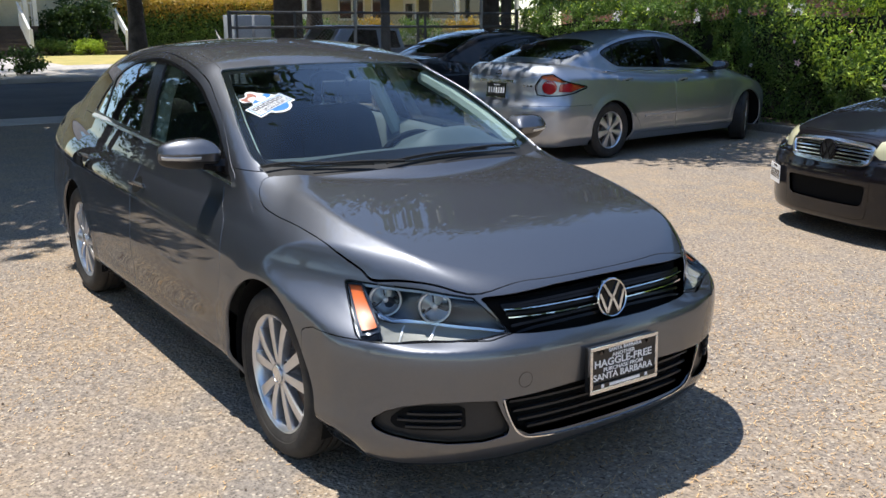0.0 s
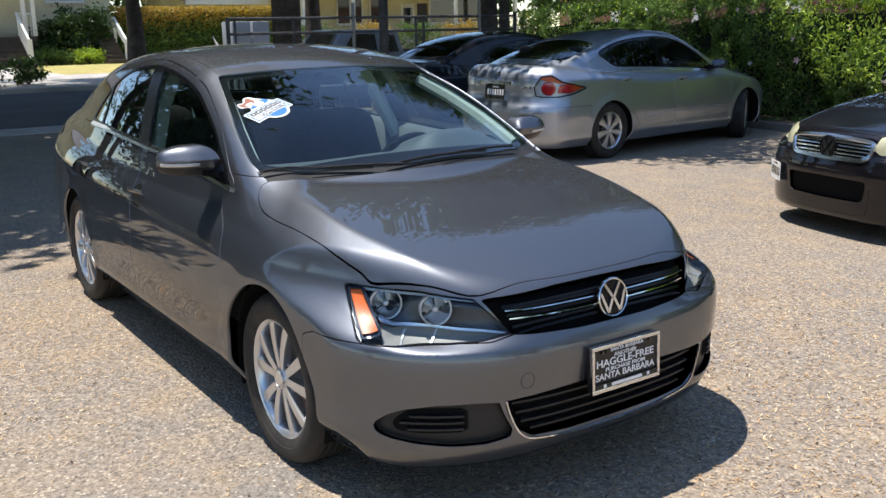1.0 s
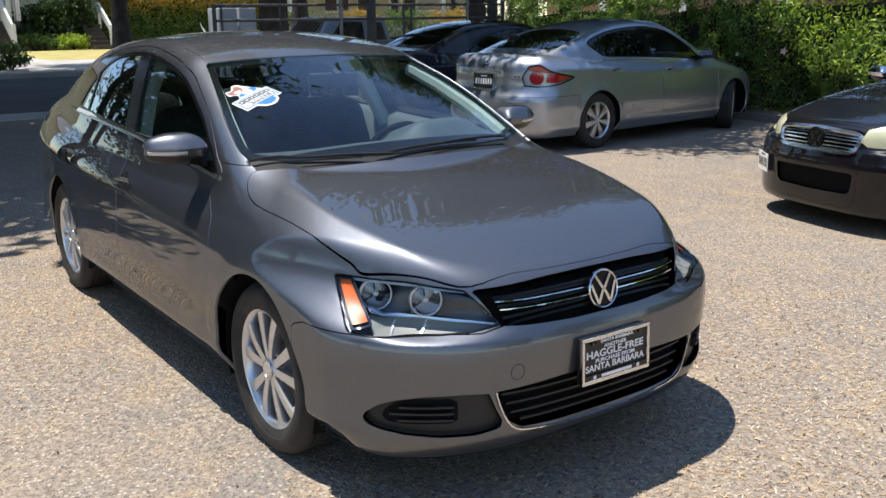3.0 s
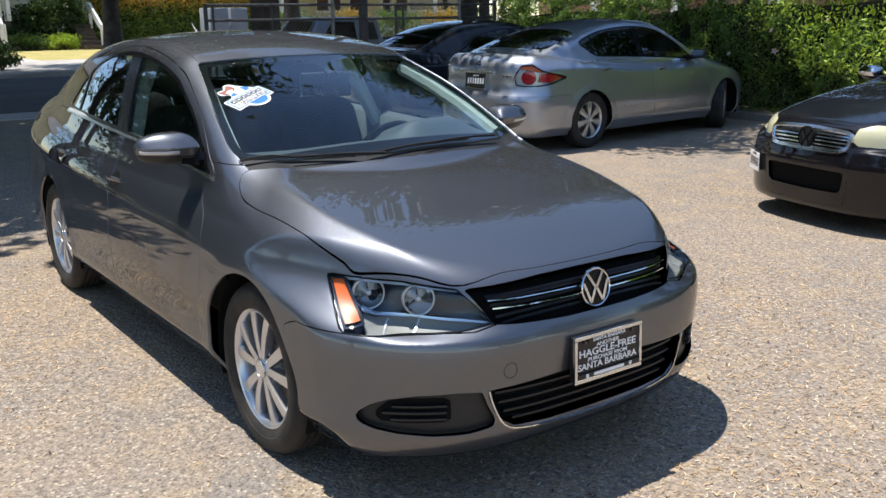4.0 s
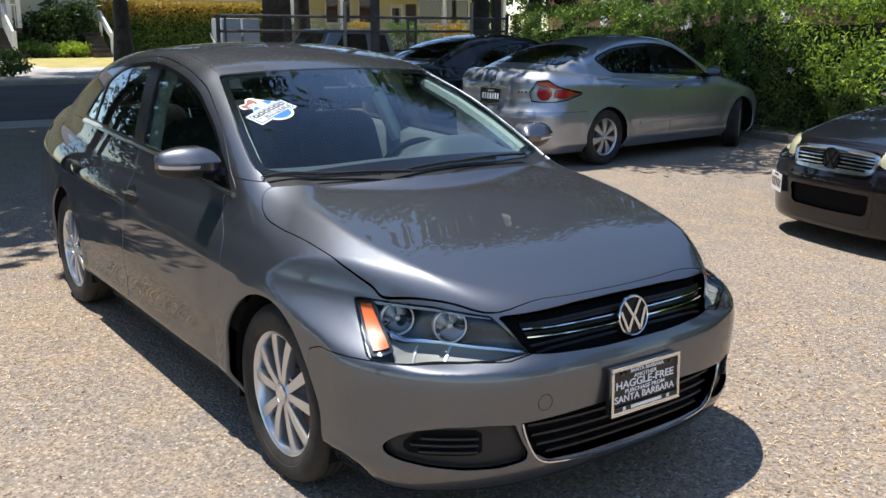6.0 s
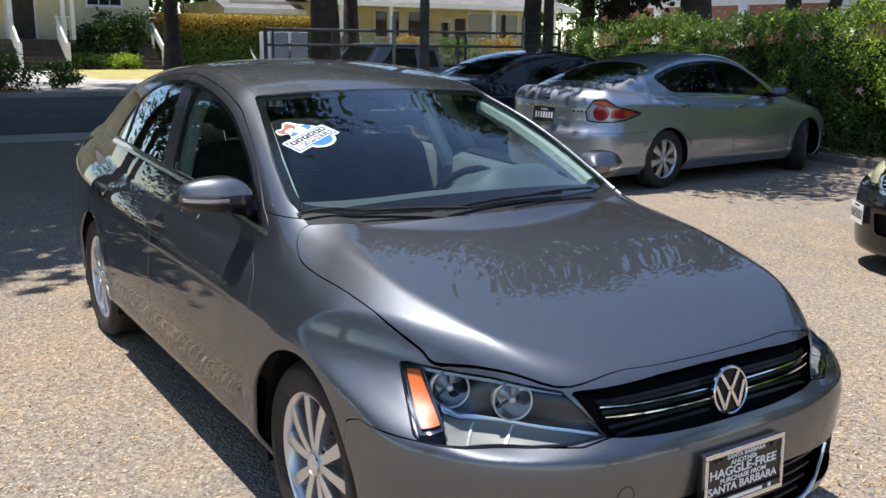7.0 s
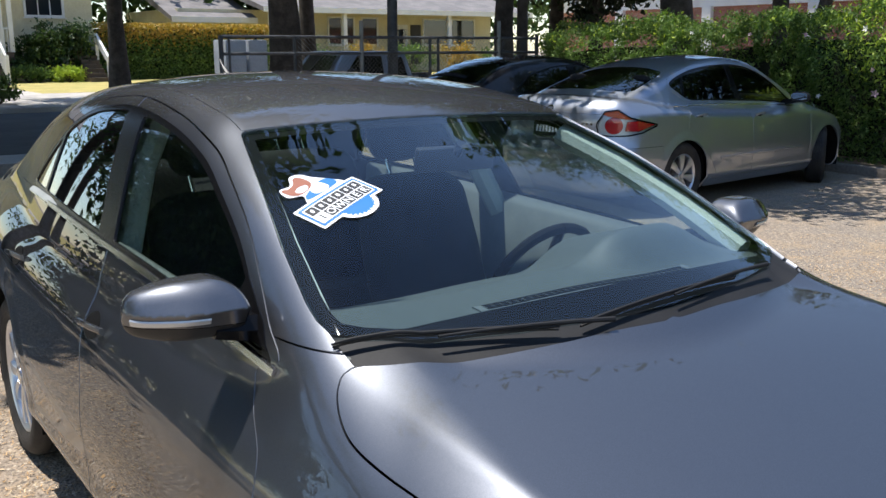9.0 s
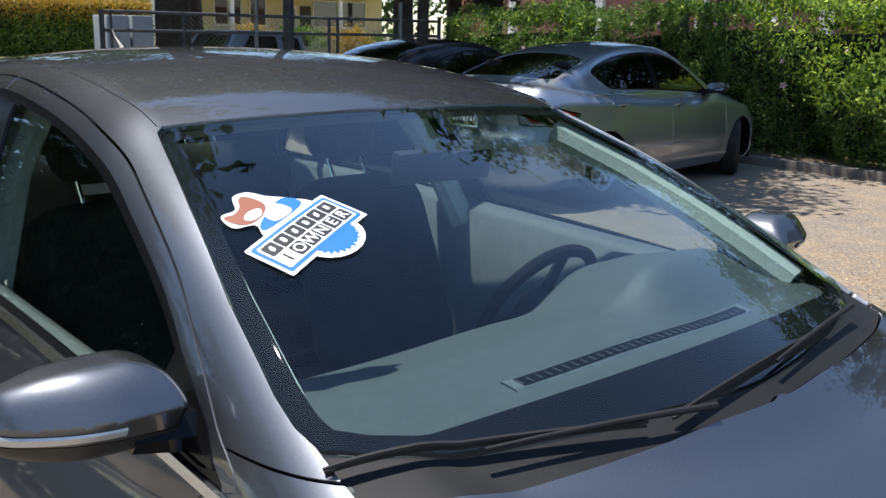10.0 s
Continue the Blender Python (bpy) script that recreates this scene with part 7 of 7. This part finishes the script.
STEP_DARK = mottled("dark_stained_steps", (0.06, 0.045, 0.035), (0.09, 0.068, 0.05), 3, 0.7, 40, 0.3, 0.003)
HOUSE_GLASS = material("dark_window_glass", (0.02, 0.025, 0.03), 0.05, 0.0, 0.0, 0.8)
DOOR_DARK = mottled("dark_door", (0.03, 0.025, 0.022), (0.045, 0.038, 0.032), 4, 0.5, 60, 0.2, 0.001)


def brick_material():
    m = material("red_brick", (0.30, 0.12, 0.08), 0.9)
    co = coords(m)
    b = node(m, "TexBrick", {"Vector": node(m, "Mapping", {"Vector": co, "Rotation": (radians(90), 0, 0)}).outputs[0], "Color1": (0.36, 0.135, 0.085, 1), "Color2": (0.27, 0.10, 0.07, 1), "Mortar": (0.36, 0.31, 0.27, 1), "Scale": 4.4, "Mortar Size": 0.02})
    into(m, "Base Color", mixed(m, 0.3, b.outputs["Color"], ramp_of(m, noise_of(m, co, 1.2), (0.3, (0.3, 0.3, 0.3)), (0.7, (0.7, 0.7, 0.7))), "OVERLAY"))
    return m


BRICK = brick_material()


def chain_fence():
    """A chain-link fence with posts, two rails and a framed gate leaf, closing the lot's back."""
    f = thing("chain_link_fence", pose(-12.2, 0.25, 0), "chain-link fence with steel posts and rails", "fence")
    y0, y1, h = 3.80, 9.95, 1.74
    for y, r, top in ((3.80, 0.035, 1.74), (6.20, 0.034, 1.98), (7.55, 0.026, 1.74), (7.72, 0.026, 1.74), (9.05, 0.034, 2.02), (9.95, 0.034, 1.80), (5.0, 0.026, 1.74)):
        tube_part("post", [(0, y, 0), (0, y, top)], r, GALV if top > 1.9 else DARK_STEEL, f, "", 10)
    for z in (1.72, 1.47, 0.12):
        tube_part("rail", [(0.0, y0, z), (0.0, y1, z)], 0.024, DARK_STEEL, f, "", 8)
    tube_part("gate_edge", [(0.02, 3.92, 0.1), (0.02, 3.92, 1.70)], 0.02, DARK_STEEL, f, "", 8)
    bm = bmesh.new()
    step_ = 0.075
    count = int((y1 - 5.6) / step_)
    for s in (-1, 1):
        for k in range(-int(h / step_), count + int(h / step_)):
            a, b = 5.6 + k * step_, 5.6 + k * step_ + s * h
            za, zb = 0.05, 1.72
            pts = []
            for u in np.linspace(0, 1, 2):
                pts.append((0.0, a + (b - a) * u, za + (zb - za) * u))
            (x, ya, z0), (x, yb, z1) = pts
            lo, hi = 5.05, y1
            if max(ya, yb) < lo or min(ya, yb) > hi:
                continue
            t0, t1 = 0.0, 1.0
            d = yb - ya
            for bound, sign in ((lo, 1), (hi, -1)):
                t = (bound - ya) / d
                if (d > 0) == (sign > 0):
                    t0 = max(t0, t)
                else:
                    t1 = min(t1, t)
            if t1 - t0 < 0.02:
                continue
            p = [(0.004 * s, ya + d * t, z0 + (z1 - z0) * t) for t in (t0, t1)]
            add_tube(bm, p, 0.0028, 3, False)
    tagged(bm_part("mesh", bm, GALV, f, "woven wire mesh"), kind="stuff")
    return f


chain_fence()


def cabinet(y0, y1, label):
    c = thing("utility_cabinet", pose(-13.1, (y0 + y1) / 2 + 0.3, 0), label, "cabinet")
    w = (y1 - y0) / 2
    box_part("cabinet_body", (-0.25, 0.25, -w, w, 0.0, 1.68), CABINET, c, None, "", 0.02)
    box_part("cabinet_door", (0.25, 0.262, -w * 0.9, w * 0.9, 0.15, 1.60), CABINET, c, None, "", 0.004)
    box_part("door_latch", (0.262, 0.29, w * 0.6, w * 0.7, 0.8, 0.95), DARK_STEEL, c)


cabinet(4.10, 4.44, "pale grey metal utility cabinet behind the fence")
cabinet(4.48, 4.80, "second pale grey utility cabinet beside it")


def street_pole():
    p = thing("steel_pole", pose(-13.45, 7.85, 0), "dark blue-grey steel street pole", "pole")
    tube_part("shaft", [(0, 0, 0), (0, 0, 5.5)], [0.10, 0.085], DARK_STEEL, p, "", 14)
    lathe("base_collar", [(0.16, 0), (0.16, 0.06), (0.11, 0.10)], DARK_STEEL, p, None, "", 14)


street_pole()


def sash(house, x, y, z, w, h, bars=1, name="window"):
    """A window with frame, sill and dark panes, facing +x."""
    bm = bmesh.new()
    t = 0.09
    for b in ((-w / 2 - t, w / 2 + t, h / 2, h / 2 + t), (-w / 2 - t, w / 2 + t, -h / 2 - t, -h / 2), (-w / 2 - t, -w / 2, -h / 2, h / 2), (w / 2, w / 2 + t, -h / 2, h / 2)):
        add_box(bm, -0.03, 0.07, y + b[0], y + b[1], z + b[2], z + b[3])
    bmesh.ops.translate(bm, verts=bm.verts, vec=(x, 0, 0))
    win = bm_part(name, bm, WHITE_WOOD, house, "white-framed window")
    step_ = w / (bars + 1)
    for k in range(bars + 1):
        box_part("pane", (x + 0.0, x + 0.030, y - w / 2 + k * step_ + 0.01, y - w / 2 + (k + 1) * step_ - 0.01, z - h / 2, z + h / 2), HOUSE_GLASS, win)
    for k in range(bars):
        box_part("glazing_bar", (x, x + 0.05, y - w / 2 + (k + 1) * step_ - 0.02, y - w / 2 + (k + 1) * step_ + 0.02, z - h / 2, z + h / 2), WHITE_WOOD, win)
    box_part("window_sill", (x, x + 0.10, y - w / 2 - 0.14, y + w / 2 + 0.14, z - h / 2 - 0.13, z - h / 2 - 0.09), WHITE_WOOD, win)
    return win


def boards(house, x, y0, y1, z0, z1, mat, pitch=0.19):
    """Lapped siding on a wall that faces +x."""
    n = int((z1 - z0) / pitch)
    v, f = [], []
    for k in range(n + 1):
        z = z0 + k * pitch
        top = min(z + pitch, z1)
        i = len(v)
        v += [(x + 0.022, y0, z), (x + 0.022, y1, z), (x + 0.006, y1, top), (x + 0.006, y0, top), (x + 0.006, y0, z), (x + 0.006, y1, z)]
        f += [[i, i + 1, i + 2, i + 3], [i + 4, i + 5, i + 1, i]]
    part("siding", np.array(v), f, mat, house, "cream lapped boards", None, False)


def porch_house():
    h = thing("house", ACROSS, "cream two-storey timber house with a raised porch", "house")
    box_part("wall", (-47, -39, -6.0, 9.75, 0.1, 6.2), SIDING, h)
    boards(h, -39, -6.0, 9.75, 1.4, 6.2, SIDING)
    prof = [(-47.8, 6.1), (-43, 8.4), (-38.2, 6.1)]
    v = np.array([(x, y, z) for y in (-6.8, 10.4) for x, z in prof] + [(x, y, z - 0.15) for y in (-6.8, 10.4) for x, z in prof])
    part("roof", v, [[0, 1, 4, 3], [1, 2, 5, 4], [6, 9, 10, 7], [7, 10, 11, 8], [0, 6, 7, 1], [1, 7, 8, 2], [3, 4, 10, 9], [4, 5, 11, 10], [2, 8, 11, 5], [0, 3, 9, 6]], ROOFING, h, "grey shingle roof", None, False)
    box_part("porch_floor", (-39, -37.2, 2.4, 6.3, 0.1, 1.30), STEP_DARK, h, None, "dark porch deck")
    box_part("porch_roof", (-39, -36.9, 2.0, 6.6, 3.95, 4.15), WHITE_WOOD, h)
    for y in (2.5, 4.0, 5.9, 6.25):
        box_part("porch_post", (-37.35, -37.2, y - 0.08, y + 0.08, 1.30, 3.95), WHITE_WOOD, h)
    box_part("door", (-39.0, -38.95, 4.15, 5.15, 1.32, 3.45), DOOR_DARK, h, None, "dark front door")
    bm = bmesh.new()
    for b in ((4.05, 4.15, 1.32, 3.55), (5.15, 5.25, 1.32, 3.55), (4.05, 5.25, 3.45, 3.55)):
        add_box(bm, -39.0, -38.92, *b)
    bm_part("door_frame", bm, WHITE_WOOD, h)
    for k in range(7):
        box_part("stair_step", (-37.2 + 0.28 * k, -37.2 + 0.28 * (k + 1), 4.0, 5.6, 0.1, 1.30 - 0.165 * (k + 1)), STEP_DARK, h)
    for y in (3.95, 5.62):
        bm = bmesh.new()
        add_tube(bm, [(-37.2, y, 2.22), (-35.25, y, 1.08)], 0.05, 6)
        rail = bm_part("hand_rail", bm, WHITE_WOOD, h, "white wooden stair rail")
        box_part("newel_post", (-35.30, -35.18, y - 0.06, y + 0.06, 0.14, 1.20), WHITE_WOOD, rail)
        for k in range(11):
            x = -37.1 + k * 0.18
            z = 2.22 + (x + 37.2) * (1.08 - 2.22) / 1.95
            box_part("baluster", (x - 0.018, x + 0.018, y - 0.018, y + 0.018, z - 0.85, z), WHITE_WOOD, rail)
    bm = bmesh.new()
    add_tube(bm, [(-37.25, 5.7, 2.2), (-37.25, 6.3, 2.2)], 0.04, 6)
    rail = bm_part("porch_rail", bm, WHITE_WOOD, h)
    for k in range(5):
        box_part("baluster", (-37.27, -37.23, 5.74 + 0.12 * k, 5.77 + 0.12 * k, 1.3, 2.2), WHITE_WOOD, rail)
    sash(h, -39, 7.9, 3.35, 1.35, 1.15, 2)
    sash(h, -39, 0.0, 3.0, 1.5, 1.4, 1)
    for k in range(6):
        box_part("side_step", (-37.6 + 0.28 * k, -37.6 + 0.28 * (k + 1), 8.65, 9.35, 0.1, 1.15 - 0.17 * k), STEP_DARK, h)
    bm = bmesh.new()
    v = [bm.verts.new(p) for p in ((-37.7, 9.42, 2.05), (-36.2, 9.42, 1.10), (-36.2, 9.42, 0.80), (-37.7, 9.42, 1.70))]
    w = [bm.verts.new(q.co + Vector((0, 0.09, 0))) for q in v]
    bm.faces.new(v)
    bm.faces.new(w[::-1])
    for k in range(4):
        bm.faces.new((v[k], w[k], w[(k + 1) % 4], v[(k + 1) % 4]))
    rail = bm_part("side_rail", bm, WHITE_WOOD, h, "white boarded stair rail")
    box_part("newel_post", (-36.28, -36.16, 9.40, 9.52, 0.14, 1.12), WHITE_WOOD, rail)
    box_part("newel_post", (-37.76, -37.64, 9.40, 9.52, 0.14, 2.05), WHITE_WOOD, rail)


porch_house()


def bungalow():
    h = thing("house", ACROSS, "cream bungalow with white windows and a low roof", "house")
    box_part("wall", (-52, -44, 15.2, 34.5, 0.1, 3.4), SIDING, h)
    boards(h, -44, 18.8, 34.5, 0.4, 3.4, SIDING)
    for y0, y1, z, x1 in ((14.6, 19.0, 2.95, -43.2), (18.4, 35.4, 3.45, -41.2)):
        v = np.array([(x1, y0, z), (x1, y1, z), (-48, y1, z + 1.7), (-48, y0, z + 1.7), (x1, y0, z - 0.22), (x1, y1, z - 0.22), (-48, y1, z + 1.3), (-48, y0, z + 1.3)])
        roof = part("roof", v, [[0, 1, 2, 3], [4, 7, 6, 5], [0, 4, 5, 1], [1, 5, 6, 2], [3, 7, 4, 0]], ROOFING, h, "low grey roof", None, False)
        box_part("fascia", (x1, x1 + 0.04, y0, y1, z - 0.25, z + 0.02), WHITE_WOOD, roof)
    for y, w, z, hh, bars in ((16.0, 0.8, 2.2, 0.6, 0), (17.6, 0.8, 2.2, 0.6, 0), (21.4, 1.3, 2.35, 1.3, 1), (24.2, 1.5, 2.35, 1.4, 1), (26.0, 0.9, 2.35, 1.4, 0), (30.4, 1.6, 2.35, 1.4, 0), (32.4, 1.6, 2.35, 1.4, 0)):
        sash(h, -44, y, z, w, hh, bars)
    box_part("door", (-44, -43.95, 27.6, 28.5, 0.5, 2.75), WHITE_WOOD, h, None, "white panelled front door")
    box_part("door_pane", (-43.95, -43.92, 27.75, 28.35, 1.5, 2.5), HOUSE_GLASS, h)
    box_part("door", (-44, -43.95, 28.7, 29.4, 0.5, 2.75), DOOR_DARK, h, None, "dark side door")
    for y in (18.9, 20.1, 23.0, 29.6, 34.0):
        box_part("porch_post", (-41.6, -41.4, y - 0.1, y + 0.1, 0.14, 3.3), WHITE_WOOD, h)


bungalow()


def brick_hall():
    h = thing("building", pose(0, 0, 0), "low red-brick hall with a white upper wall", "building")
    box_part("wall", (-33, 22, 30, 42, 0, 3.15), BRICK, h)
    box_part("upper_wall", (-33.1, 22.1, 29.9, 42, 3.15, 6.4), WHITE_WOOD, h, None, "white rendered upper wall")
    box_part("roof", (-33.6, 22.6, 29.3, 42.6, 6.4, 6.6), ROOFING, h)
    for x in (-29.0, -24.2, -19.4, -14.6, -9.8):
        box_part("pilaster", (x - 0.22, x + 0.22, 29.8, 30.02, 0, 3.16), WHITE_WOOD, h)


brick_hall()


def power_lines():
    p = thing("utility_pole", pose(-26.0, -13.0, 0), "wooden utility pole with wires beside the lot", "pole")
    tube_part("shaft", [(0, 0, 0), (0, 0, 9.0)], [0.16, 0.11], BARK, p, "", 10)
    tube_part("crossarm", [(-1.2, 0, 8.2), (1.2, 0, 8.2)], 0.06, BARK, p, "", 6)
    for dx in (-1.1, -0.4, 0.5, 1.1):
        pts = [(dx + 0.0, -40 + 8 * k, 8.25 - 0.6 * math.sin(math.pi * ((k % 5) / 5.0))) for k in range(11)]
        tube_part("wire", pts, 0.012, BLACK_TRIM, p, "", 4)


power_lines()
